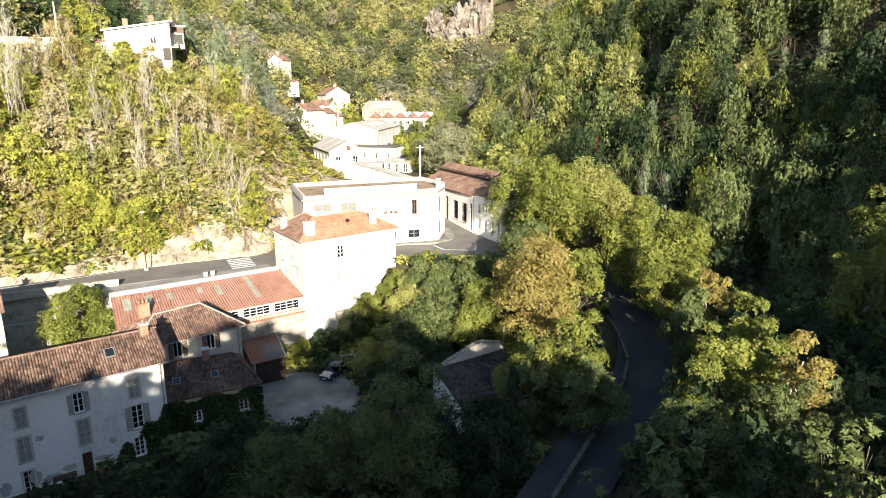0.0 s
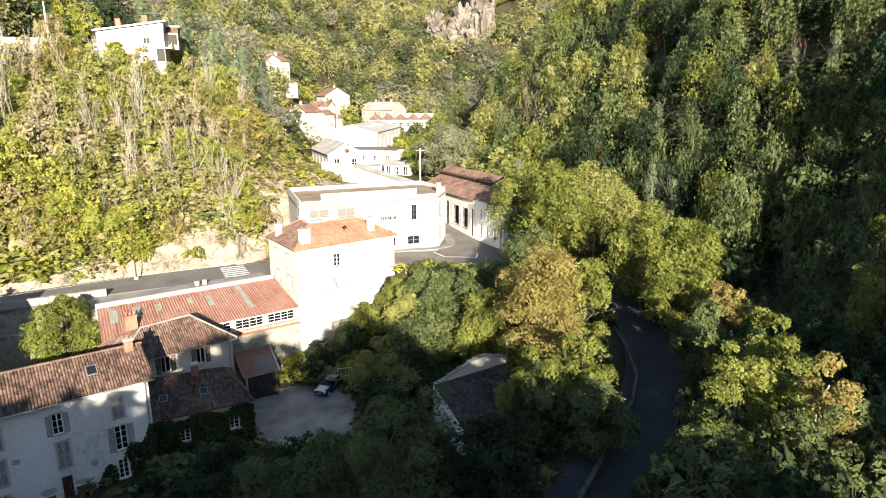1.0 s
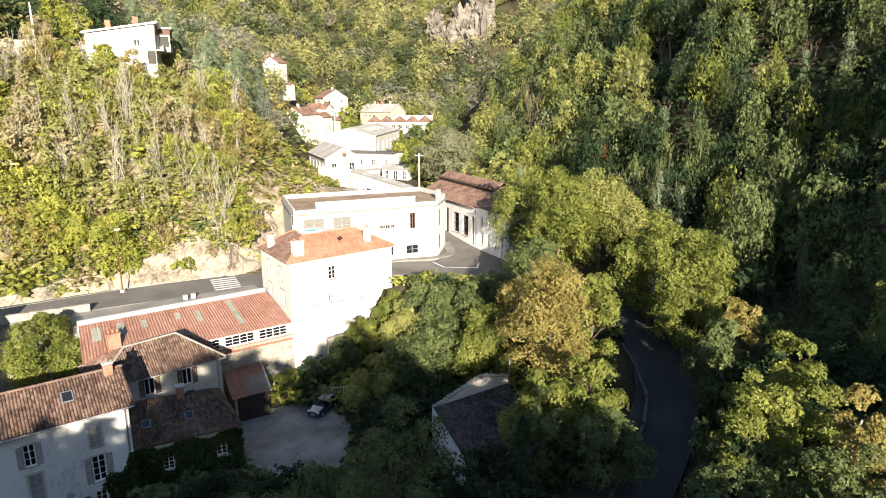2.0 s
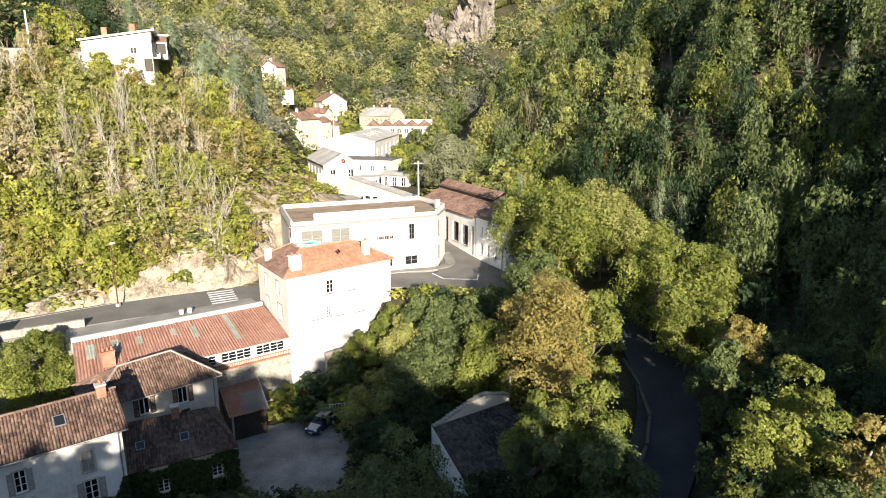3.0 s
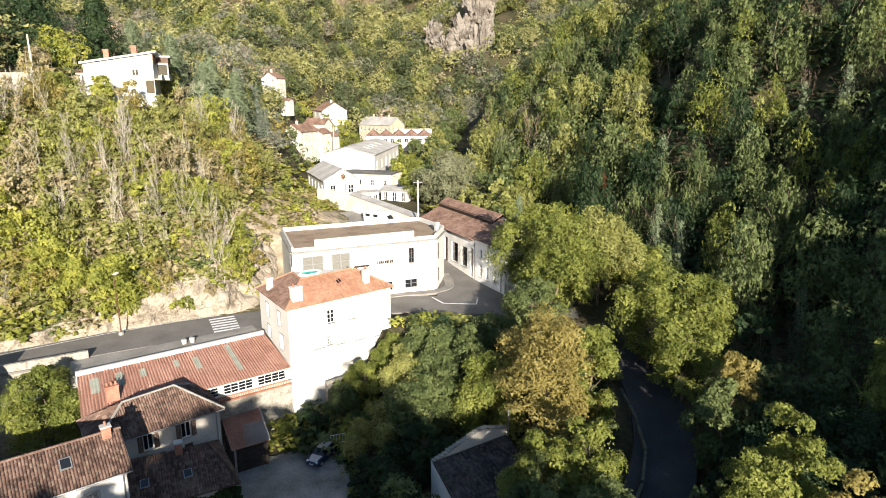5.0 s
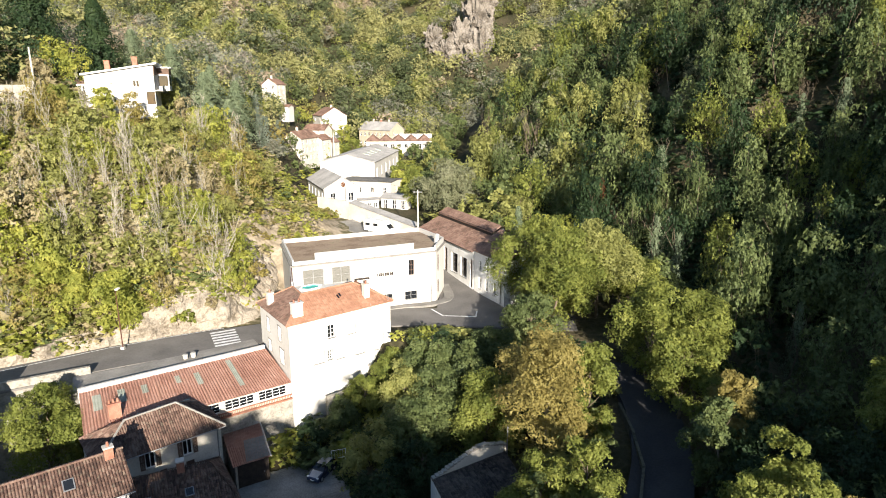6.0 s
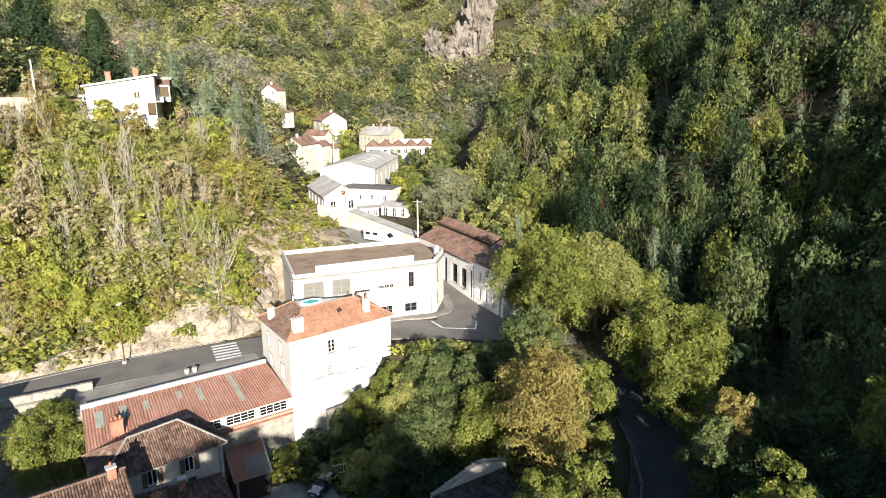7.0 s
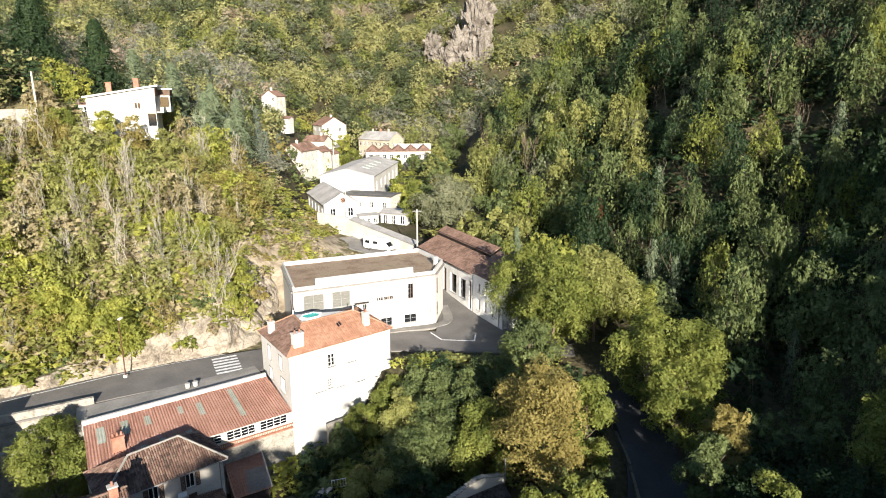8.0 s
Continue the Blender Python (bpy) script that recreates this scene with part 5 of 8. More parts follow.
# ---------------------------------------------------------------- garage
ga = thing("garage", (-22, 71, 1.2), "small garage with a patched red and grey sheet roof", "garage")
gp = [Vector(p) for p in ((-22.9, 67.6, 4.2), (-19.3, 69.8, 4.2), (-22.2, 75.6, 5.2), (-26.2, 73.6, 5.2))]
sheet_roof(ga, gp[0], gp[1], gp[2], gp[3], wave=0.22, amp=0.035, material="tin_red", bays=4)
g = bmesh.new()
q = [gp[0].lerp(gp[3], 0.02).lerp(gp[1].lerp(gp[2], 0.02), 0.36), gp[1].lerp(gp[2], 0.02), gp[1].lerp(gp[2], 0.58), gp[0].lerp(gp[3], 0.58).lerp(gp[1].lerp(gp[2], 0.58), 0.45)]
rows = 14
for k in range(rows):
    a0, a1 = q[0].lerp(q[1], k / rows), q[0].lerp(q[1], (k + 0.94) / rows)
    b0, b1 = q[3].lerp(q[2], k / rows), q[3].lerp(q[2], (k + 0.94) / rows)
    lift = Vector((0, 0, 0.10 + 0.02 * (k % 2)))
    g = bmesh.new()
    g.faces.new([g.verts.new(p + lift) for p in (a0, a1, b1, b0)])
    bmesh.ops.solidify(g, geom=g.faces[:], thickness=0.02)
    part("patch_sheet", g, "fibro", ga, "grey fibre sheet patch")
for a, b, c1, d1 in ((gp[3], gp[2], 0.12, 0.12), (gp[1], gp[2], 0.12, 0.12)):
    g = bmesh.new()
    tube(g, a + Vector((0, 0, 0.1)), b + Vector((0, 0, 0.1)), 0.09, 0.09, 6)
    part("edge_capping", g, "kerb", ga)
inp = inset([(p.x, p.y) for p in gp], 0.25)
for i, (m2, top) in enumerate((("black", 4.05), ("oldwhite", 4.05), ("stone", 5.0), ("stone", 4.05))):
    a, b = inp[i], inp[(i + 1) % 4]
    L = wall_frame(a, b)[1]
    tf = {1: lambda u: 4.08 + 0.95 * u / 6.4, 3: lambda u: 5.02 - 0.95 * u / 6.6}.get(i)
    if i == 0:
        fg, L = wall_frame(a, b)
        part("wall", wall_bm(a, b, 0.8, 4.1, 0.25, [(0.35, L - 0.35, 1.15, 3.6)]), "black", ga)
        flat_door(ga, fg, 0.35, L - 0.35, 1.2, 3.58, "black", 0.1, 1, "garage_door")
    else:
        part("wall", wall_bm(a, b, 0.8, top, 0.25, (), tf), m2, ga)

# ---------------------------------------------------------------- roofless-sided hut with dark tiles
hut = thing("old_barn", (2, 62, 1.5), "old pale barn with a dark tile roof and raised gable", "barn")
ha, hb, hc, hd = Vector((-1.1, 64.0, 0)), Vector((2.2, 55.2, 0)), Vector((10.0, 59.0, 0)), Vector((6.9, 68.4, 0))
g = bmesh.new()
roof_face(g, hb + Vector((0, 0, 4.6)), hc + Vector((0, 0, 4.6)), hd + Vector((-0.05, -0.1, 6.0)), ha + Vector((0.05, -0.1, 5.45)), rib=0.24, row=0.42, amp=0.105, step=0.04)
part("roof", g, "tile_dark", hut)
part("wall", wall_bm(hd.xy, ha.xy, 0.5, 6.0, 0.45, (), lambda u: (7.65 - 0.25 * abs(u - 3.0) if u < 4.4 else 7.3 - (u - 4.4) * 0.4) - 0.08), "beige", hut, "raised pale gable wall with broken render")
hf, hl = wall_frame(hd.xy, ha.xy)
hrng = np.random.default_rng(12)
for i in range(22):
    u0, u1 = hl * i / 22, hl * (i + 0.94) / 22
    um = (u0 + u1) / 2
    zt = (7.65 - 0.25 * abs(um - 3.0) if um < 4.4 else 7.3 - (um - 4.4) * 0.4) - 0.1
    g = bmesh.new()
    box(g, (u0, -0.06, zt - 0.05), (u1, 0.5, zt + 0.06 + 0.12 * float(hrng.random())), hf)
    part("coping_stone", g, "stone", hut)
g = bmesh.new()
box(g, (0.6, -0.012, 5.4), (4.6, 0.0, 6.6), hf)
part("bare_masonry", g, "stone", hut, "patch of bare rubble where the render fell off")
part("wall", wall_bm(ha.xy, hb.xy, 0.5, 5.3, 0.4, (), lambda u: 5.4 - 0.85 * u / 9.4), "oldwhite", hut)
part("wall", wall_bm(hb.xy, hc.xy, 0.5, 4.5, 0.4), "oldwhite", hut)
part("wall", wall_bm(hc.xy, hd.xy, 0.5, 5.0, 0.4, (), lambda u: 4.55 + 1.35 * u / 9.9), "oldwhite", hut)
g = bmesh.new()
tube(g, (7.2, 68.2, 5.0), (7.25, 68.2, 8.9), 0.09, 0.08, 7)
part("flue_pipe", g, "zinc", hut)

# ---------------------------------------------------------------- flat-roofed white building
FB = [(-21.93, 94.63), (-0.91, 104.09), (0.35, 110.4), (-4.2, 118.6), (-27.1, 108.8)]
fb = thing("flat_roofed_building", (-14, 105, 11.3), "large white flat-roofed building with a stepped parapet", "building")
fbh = [(1.5, 4.6, 16.3, 18.8), (5.9, 8.7, 16.3, 18.8), (18.3, 19.2, 16.1, 18.6), (17.6, 19.7, 12.0, 13.4), (13.6, 15.5, 12.0, 13.4), (10.7, 11.3, 13.4, 16.2)]
ch_holes = [(1.2, 2.2, 16.0, 18.6), (1.2, 2.2, 12.2, 14.4)]
walls(fb, FB, 10.5, 19.5, "white", {0: fbh, 1: ch_holes}, 0.45)
frF, _ = wall_frame(FB[0], FB[1])
for i, h in enumerate(fbh):
    window(fb, frF, *h, bars=2 if i in (2, 5) else 1, pane_mat="blind" if i in (0, 1) else "glass", frame_mat="zinc" if i != 2 else "shut_brown", surround="plaster_grey" if i < 2 else "")
frC, _ = wall_frame(FB[1], FB[2])
for h in ch_holes:
    window(fb, frC, *h, shutters="closed", mat_shut="shut_brown")
g = bmesh.new()
box(g, (9.3, -0.5, 16.45), (11.6, 0.0, 16.62), frF)
part("canopy", g, "black", fb)
for k in range(9):
    g = bmesh.new()
    box(g, (13.0 + 0.3 * k, -0.06, 16.5), (13.0 + 0.3 * k + (0.24 if k % 3 else 0.16), 0.0, 16.98), frF)
    part("sign_letter", g, "black", fb)
n = len(FB)
for i in range(n):
    a, b = FB[i], FB[(i + 1) % n]
    f2, L = wall_frame(a, b)
    # the shadow line under the cornice is put into its grey colour
    g = bmesh.new()
    box(g, (-0.1, -0.28, 19.5), (L + 0.1, 0.45, 19.72), f2)
    part("cornice", g, "pavement", fb, "concrete cornice, greyed for the shadow line under it")
    g = bmesh.new()
    box(g, (0.05, 0.02, 19.72), (L - 0.05, 0.3, 20.25 if i in (0,) else 20.5), f2)
    part("parapet", g, "white", fb)
g = bmesh.new()
box(g, (3.4, -0.02, 20.25), (19.2, 0.28, 21.3), frF)
part("parapet", g, "white", fb, "raised middle of the parapet")
inn = inset(FB, 0.46)
g = bmesh.new()
g.faces.new([g.verts.new((x, y, 19.85)) for x, y in inn])
part("flat_roof", g, "felt", fb, "brown gravelled flat roof")
chimney(fb, -0.9, 108.7, 19.8, 21.4, 0.6, 0.6, 30, "white", 0, "white")
frE, LE = wall_frame(FB[4], FB[0])
g = bmesh.new()
for k in range(5):
    box(g, (LE - 3.6 + 0.42 * k, -0.07, 12.2), (LE - 3.22 + 0.42 * k, -0.01, 17.2), frE)
part("boarded_gate", g, "rustpole", fb, "red-brown boarded opening at the end wall")
g = bmesh.new()
tube(g, frE @ Vector((LE - 0.5, -0.12, 11.5)), frE @ Vector((LE - 0.5, -0.12, 19.4)), 0.09, 0.09, 7)
part("downpipe", g, "rustpole", fb)
g = bmesh.new()
tube(g, frF @ Vector((-0.25, -0.1, 11.5)), frF @ Vector((-0.25, -0.1, 19.4)), 0.07, 0.07, 7)
part("downpipe", g, "zinc", fb)
g = bmesh.new()
tube(g, frF @ Vector((22.2, -0.12, 11.3)), frF @ Vector((22.2, -0.12, 14.0)), 0.07, 0.07, 7)
part("downpipe", g, "zinc", fb)

# ---------------------------------------------------------------- brown-roofed workshop across the side street
ws = thing("workshop", (5, 118, 11.5), "old workshop with a two-level brown tile roof and peeling white front", "workshop")
w0, w1 = Vector((5.4, 109.6, 0)), Vector((-4.3, 129.3, 0))
wx = (w1 - w0).normalized()
wy = Vector((wx.y, -wx.x, 0))
LWS = (w1 - w0).length


def wsp(u, v, z=0.0):
    p = w0 + wx * u + wy * v
    return Vector((p.x, p.y, z))


wsh = [(LWS - n - w, LWS - n, 12.7, 16.3) for n, w in ((2.3, 2.3), (5.8, 2.5), (13.0, 2.3), (16.8, 2.3))]
wsd = [(LWS - n - w, LWS - n, 11.5, 16.6) for n, w in ((0.25, 0.8), (9.9, 1.3))]
pw = [wsp(LWS, 0), wsp(0, 0), wsp(0, 9.0), wsp(LWS, 9.0)]
pw = [(p.x, p.y) for p in pw]
walls(ws, pw, 10.5, 18.3, "oldwhite", {0: wsh + wsd})
frW, _ = wall_frame(pw[0], pw[1])
for h in wsh:
    window(ws, frW, *h, bars=3, frame_mat="shut_brown", deep=0.3)
for h in wsd:
    flat_door(ws, frW, *h, material="shut_brown", deep=0.2)
g = bmesh.new()
roof_face(g, wsp(-0.4, -0.5, 18.2), wsp(LWS, -0.5, 18.2), wsp(LWS, 4.2, 20.3), wsp(-0.4, 4.2, 20.3), rib=0.3, row=0.4, amp=0.04)
part("roof", g, "tile_brown", ws)
g = bmesh.new()
roof_face(g, wsp(0.6, 4.0, 20.9), wsp(LWS, 4.0, 20.9), wsp(LWS, 6.0, 22.0), wsp(0.6, 6.0, 22.0), rib=0.3, row=0.4, amp=0.04)
part("roof", g, "tile_brown", ws)
g = bmesh.new()
roof_face(g, wsp(LWS, 9.5, 19.0), wsp(-0.4, 9.5, 19.0), wsp(-0.4, 6.0, 22.0), wsp(LWS, 6.0, 22.0), rib=0.3, row=0.4, amp=0.04)
part("roof", g, "tile_brown", ws)
g = bmesh.new()
box(g, (0, 0, 20.1), (LWS - 0.6, 0.1, 21.1), Matrix.Translation(wsp(0.6, 4.2)) @ pose(0, 0, 0, 0, 0, math.degrees(math.atan2(wx.y, wx.x))))
part("clerestory", g, "black", ws)
part("gable", wall_bm(pw[1], pw[2], 18.3, 18.4, 0.35, (), lambda u: 18.35 + 3.2 * (1 - abs(u - 6) / 6) if u < 6 else 18.35 + 3.2 * max(0.2, 1 - (u - 6) / 3.2)), "cream", ws)
# white gatehouse in front of it
gh = thing("gatehouse", (8, 105, 11.2), "peeling white two-storey front with small windows", "building")
ga0, ga1 = (5.6, 109.2), (9.9, 100.9)
ghh = [(1.6, 2.4, 15.4, 17.0), (3.8, 4.6, 15.4, 17.0), (1.5, 2.4, 12.2, 14.2), (3.6, 4.5, 12.2, 14.2), (6.0, 6.9, 12.2, 14.2), (6.1, 6.9, 15.4, 17.0)]
frG, LG = wall_frame(ga0, ga1)
pg = [ga0, ga1, tuple((frG @ Vector((LG, 5.0, 0))).xy), tuple((frG @ Vector((0, 5.0, 0))).xy)]
walls(gh, pg, 10.5, 18.6, "oldwhite", {0: ghh})
for h in ghh:
    window(gh, frG, *h, bars=1)
g = bmesh.new()
roof_face(g, frG @ Vector((-0.2, -0.3, 18.5)), frG @ Vector((LG + 0.2, -0.3, 18.5)), frG @ Vector((LG + 0.2, 5.3, 21.0)), frG @ Vector((-0.2, 5.3, 21.6)), rib=0.3, row=0.4, amp=0.04)
part("roof", g, "tile_brown", gh)


# downpipe and a small metal gate at the near end of the front
g = bmesh.new()
tube(g, frG @ Vector((LG - 0.9, -0.1, 11.3)), frG @ Vector((LG - 0.9, -0.1, 18.4)), 0.07, 0.07, 7)
part("downpipe", g, "zinc", gh)
t = thing("metal_gate", (10.4, 99.6, 11.2), "low grey metal gate beside the peeling white front", "gate")
f0, f1 = Vector((10.0, 100.4, 11.2)), Vector((11.2, 98.4, 11.2))
for k in range(3):
    g = bmesh.new()
    q = f0.lerp(f1, k / 2)
    box(g, (-0.07, -0.07, -0.6), (0.07, 0.07, 1.9), Matrix.Translation(q))
    part("post", g, "zinc", t)
for z in (0.25, 1.0, 1.75):
    g = bmesh.new()
    tube(g, f0 + Vector((0, 0, z)), f1 + Vector((0, 0, z)), 0.035, 0.035, 6)
    part("rail", g, "zinc", t)
for k in range(9):
    g = bmesh.new()
    q = f0.lerp(f1, (k + 0.5) / 9)
    tube(g, q + Vector((0, 0, 0.25)), q + Vector((0, 0, 1.75)), 0.02, 0.02, 5)
    part("bar", g, "zinc", t)


# ---------------------------------------------------------------- houses up the valley
def gabled(name, a, b, depth, z0, ze, zr, wall_m, roof_m, label, category="house", floors=2, cols=4, gcols=2, ridge_along=True, chims=1, shut="", seed=0, win=(0.95, 1.45), gfloors=None, rib=0.7):
    """A simple gabled house: front wall from a to b, the body behind it (to the left of a-b)."""
    fr, L = wall_frame(a, b)
    t = thing(name, (*(fr @ Vector((L / 2, depth / 2, 0))).xy, z0), label, category)
    poly = [tuple((fr @ Vector(p)).xy) for p in ((0, 0, 0), (L, 0, 0), (L, depth, 0), (0, depth, 0))]
    fh = (ze - z0 - 0.4) / max(1, floors)

    def holes(length, cols, nf):
        out = []
        for i in range(nf):
            for k in range(cols):
                u = length * (k + 0.5) / cols
                zz = z0 + 0.4 + fh * i + (fh - win[1]) * 0.55
                out.append((u - win[0] / 2, u + win[0] / 2, zz, zz + win[1]))
        return out

    hs = {0: holes(L, cols, floors) if cols else [], 1: holes(depth, gcols, gfloors or floors) if gcols else [], 3: holes(depth, gcols, gfloors or floors) if gcols else []}
    walls(t, poly, z0 - 2.0, ze, wall_m, hs, 0.35)
    for side in (0, 1, 3):
        f2, _ = wall_frame(poly[side], poly[(side + 1) % 4])
        for h in hs[side]:
            window(t, f2, *h, bars=1, shutters=shut if side == 0 else "", mat_shut="shut_grey")
    P = lambda u, v, z: fr @ Vector((u, v, z))
    o = 0.35
    faces = []
    if ridge_along:
        faces = [(P(-o, -o, ze), P(L + o, -o, ze), P(L + o, depth / 2, zr), P(-o, depth / 2, zr)), (P(L + o, depth + o, ze), P(-o, depth + o, ze), P(-o, depth / 2, zr), P(L + o, depth / 2, zr))]
        gab = ((1, depth), (3, depth))
    else:
        faces = [(P(-o, depth + o, ze), P(-o, -o, ze), P(L / 2, -o, zr), P(L / 2, depth + o, zr)), (P(L + o, -o, ze), P(L + o, depth + o, ze), P(L / 2, depth + o, zr), P(L / 2, -o, zr))]
        gab = ((0, L), (2, L))
    for f in faces:
        g = bmesh.new()
        roof_face(g, *f, rib=rib, row=1.0, amp=0.06, step=0.03)
        part("roof", g, roof_m, t)
    for side, w in gab:
        rise = (zr - ze) * 0.97
        part("gable", wall_bm(poly[side], poly[(side + 1) % 4], ze - 0.05, ze, 0.33, (), lambda u, w=w, rise=rise: ze + 0.02 + max(0.0, rise * (1 - abs(2 * u / w - 1)) - 0.1)), wall_m, t)
    for i in range(chims):
        u = L * (0.25 + 0.5 * i / max(1, chims - 1)) if chims > 1 else L * 0.7
        p = P(u, depth / 2, 0) if ridge_along else P(L / 2, depth * (0.3 + 0.4 * i), 0)
        chimney(t, p.x, p.y, ze, zr + 0.9, 0.7, 0.55, 0, "brick" if i % 2 else wall_m, 1)
    return t


# gabled hall whose gable faces down the valley, with a low wall and lean-to beside it
hall = gabled("workshop_hall", (-29.0, 157.2), (-20.7, 160.6), 22, 17.0, 22.0, 24.9, "white", "fibro", "white gabled hall with a grey fibre-cement roof", "hall", floors=1, cols=2, gcols=5, ridge_along=False, chims=0, win=(1.3, 2.1))
frH, LH2 = wall_frame((-29.0, 157.2), (-20.7, 160.6))
g = bmesh.new()
bmesh.ops.create_cone(g, cap_ends=True, segments=14, radius1=0.62, radius2=0.62, depth=0.06, matrix=frH @ pose(LH2 / 2 + 0.3, -0.04, 22.9, 90, 0, 0))
part("emblem", g, "rust", hall, "faded orange emblem painted on the gable")
warehouse = gabled("warehouse", (-34.4, 181.0), (-18.9, 179.5), 40, 19.0, 26.4, 28.5, "white", "fibro", "wide white warehouse with a grey sheet roof", "warehouse", floors=1, cols=0, gcols=6, ridge_along=False, chims=0, rib=0.6, win=(1.8, 2.6))
frW, LW = wall_frame((-34.4, 181.0), (-18.9, 179.5))
for v in (9.0, 14.0, 19.0, 26.0):
    g = bmesh.new()
    ring = [(LW * 0.66, v), (LW * 0.80, v), (LW * 0.80, v + 2.2), (LW * 0.66, v + 2.2)]
    slope = [28.5 - 2.1 * (u / LW - 0.5) * 2 for u, _ in ring]
    lo = [g.verts.new(frW @ Vector((u, w, z))) for (u, w), z in zip(ring, slope)]
    hi = [g.verts.new(frW @ Vector((u, w, z + 0.22))) for (u, w), z in zip(ring, slope)]
    g.faces.new(hi)
    for i in range(4):
        g.faces.new((lo[i], lo[(i + 1) % 4], hi[(i + 1) % 4], hi[i]))
    part("roof_light", g, "poly", warehouse, "pale translucent roof light")
gabled("flat_block", (-27.2, 171.5), (-13.4, 167.4), 8, 17.0, 22.4, 22.6, "cream", "felt_grey", "low block with a flat dark grey roof", "building", floors=1, cols=4, gcols=1, chims=0, rib=3.0)
gabled("old_house", (-49.4, 200.2), (-43.3, 198.3), 11, 24.0, 31.6, 34.0, "beige", "tile_brown", "tall pale house with a blank gable and a brown tile roof", "house", floors=3, cols=0, gcols=5, ridge_along=False, chims=1)
gabled("old_house", (-43.1, 210.0), (-39.0, 208.7), 6, 24.0, 30.6, 32.3, "beige", "tile_brown", "cream terraced house with a brown roof", "house", floors=3, cols=1, gcols=2, ridge_along=False)
gabled("old_house", (-40.2, 215.8), (-36.7, 214.7), 5, 24.0, 29.4, 30.8, "beige", "tile_brown", "small beige house with a brown roof", "house", floors=2, cols=1, gcols=2, ridge_along=False)
gabled("old_house", (-48.5, 226), (-41.0, 223.5), 6, 27.0, 33.0, 35.0, "beige", "tile_brown", "low cream house with a wide brown roof", "house", floors=1, cols=3, gcols=1, ridge_along=True, chims=1)
gabled("row_house", (-34.0, 262), (-20.5, 252.5), 9, 24.0, 31.4, 34.6, "ochre", "fibro", "long ochre house row with a grey roof", "house", floors=2, cols=8, gcols=2, ridge_along=True, chims=3)
gabled("gabled_house", (-47.7, 256.5), (-38.8, 261.4), 12, 30.0, 37.0, 40.3, "white", "tile_brown", "white gabled house with a red-brown roof", "house", floors=2, cols=2, gcols=2, ridge_along=False)
gabled("tall_house", (-60.8, 221), (-55.4, 219.6), 6, 40.0, 48.3, 50.3, "beige", "tile_brown", "tall narrow cream house on the slope", "house", floors=4, cols=2, gcols=2, ridge_along=False, win=(0.8, 1.3))
gabled("shed", (-55.0, 219), (-51.6, 218.2), 4, 38.0, 41.0, 41.8, "white", "tile_brown", "small white shed beside the tall house", "shed", floors=1, cols=1, gcols=0, chims=0)
gabled("neighbour_house", (-56.2, 51.6), (-45.9, 59.9), 6.0, 2.0, 13.6, 16.4, "cream", "tile_old", "cream house with an old tile roof behind the farmhouse", "house", floors=3, cols=3, gcols=0, chims=1, rib=0.24)
# saw-tooth workshop
st = thing("saw_tooth_workshop", (-17, 243, 24), "long workshop with a zig-zag red tile roof", "workshop")
a0, b0 = (-28.5, 240.0), (-4.0, 242.0)
frT, LT = wall_frame(a0, b0)
sth = [(1.2 + 2.6 * k, 2.6 + 2.6 * k, 25.5, 27.0) for k in range(9)]
pt = [a0, b0, tuple((frT @ Vector((LT, 9, 0))).xy), tuple((frT @ Vector((0, 9, 0))).xy)]
walls(st, pt, 20.0, 28.2, "cream", {0: sth}, 0.35)
for h in sth:
    window(st, frT, *h, bars=1)
for k in range(5):
    u0, u1, um = LT * k / 5, LT * (k + 1) / 5, LT * (k + 0.5) / 5
    for e, t2 in ((u0, um), (u1, um)):
        g = bmesh.new()
        a, b = frT @ Vector((e, 0.1, 28.2)), frT @ Vector((e, 9.3, 28.2))
        c, d = frT @ Vector((t2, 9.3, 30.2)), frT @ Vector((t2, 3.6, 30.2))
        roof_face(g, a, b, c, d, rib=0.7, row=1.0, amp=0.06)
        part("roof", g, "tile_brown", st)
    g = bmesh.new()
    roof_face(g, frT @ Vector((u0, -0.35, 28.15)), frT @ Vector((u1, -0.35, 28.15)), frT @ Vector((um + 0.05, 3.6, 30.22)), frT @ Vector((um - 0.05, 3.6, 30.22)), rib=0.7, row=1.0, amp=0.06)
    part("roof", g, "tile_brown", st, "hipped end of a roof tooth")
g = bmesh.new()
box(g, (LT * 0.45, 9.4, 20.0), (LT + 0.6, 9.8, 30.25), frT)
part("parapet", g, "white", st, "white end wall behind the roof")
# low buildings and walls round the hall
gabled("outbuilding", (-15.4, 161.0), (-8.7, 158.2), 5, 15.8, 19.3, 20.3, "white", "fibro", "low white outbuilding with a grey roof and dark doorway", "outbuilding", floors=1, cols=3, gcols=1, chims=0, win=(1.0, 2.2))
gabled("outbuilding", (-20.4, 158.4), (-15.9, 160.4), 3, 15.6, 19.0, 19.3, "white", "fibro", "low white yard building with a flat grey roof", "outbuilding", floors=1, cols=3, gcols=0, chims=0, win=(0.9, 1.2))
lt = thing("lean_to_shed", (-13, 141, 14.5), "long pale lean-to wall with a narrow grey roof", "shed")
l0, l1 = Vector((-21.5, 148.5, 0)), Vector((-5.8, 134.2, 0))
part("wall", wall_bm(l0.xy, l1.xy, 12.5, 19.5, 0.4, (), lambda u: 20.1 - 2.75 * u / 21.3), "beige", lt)
ln2 = Vector((0.55, 0.83, 0)) * 1.9
g = bmesh.new()
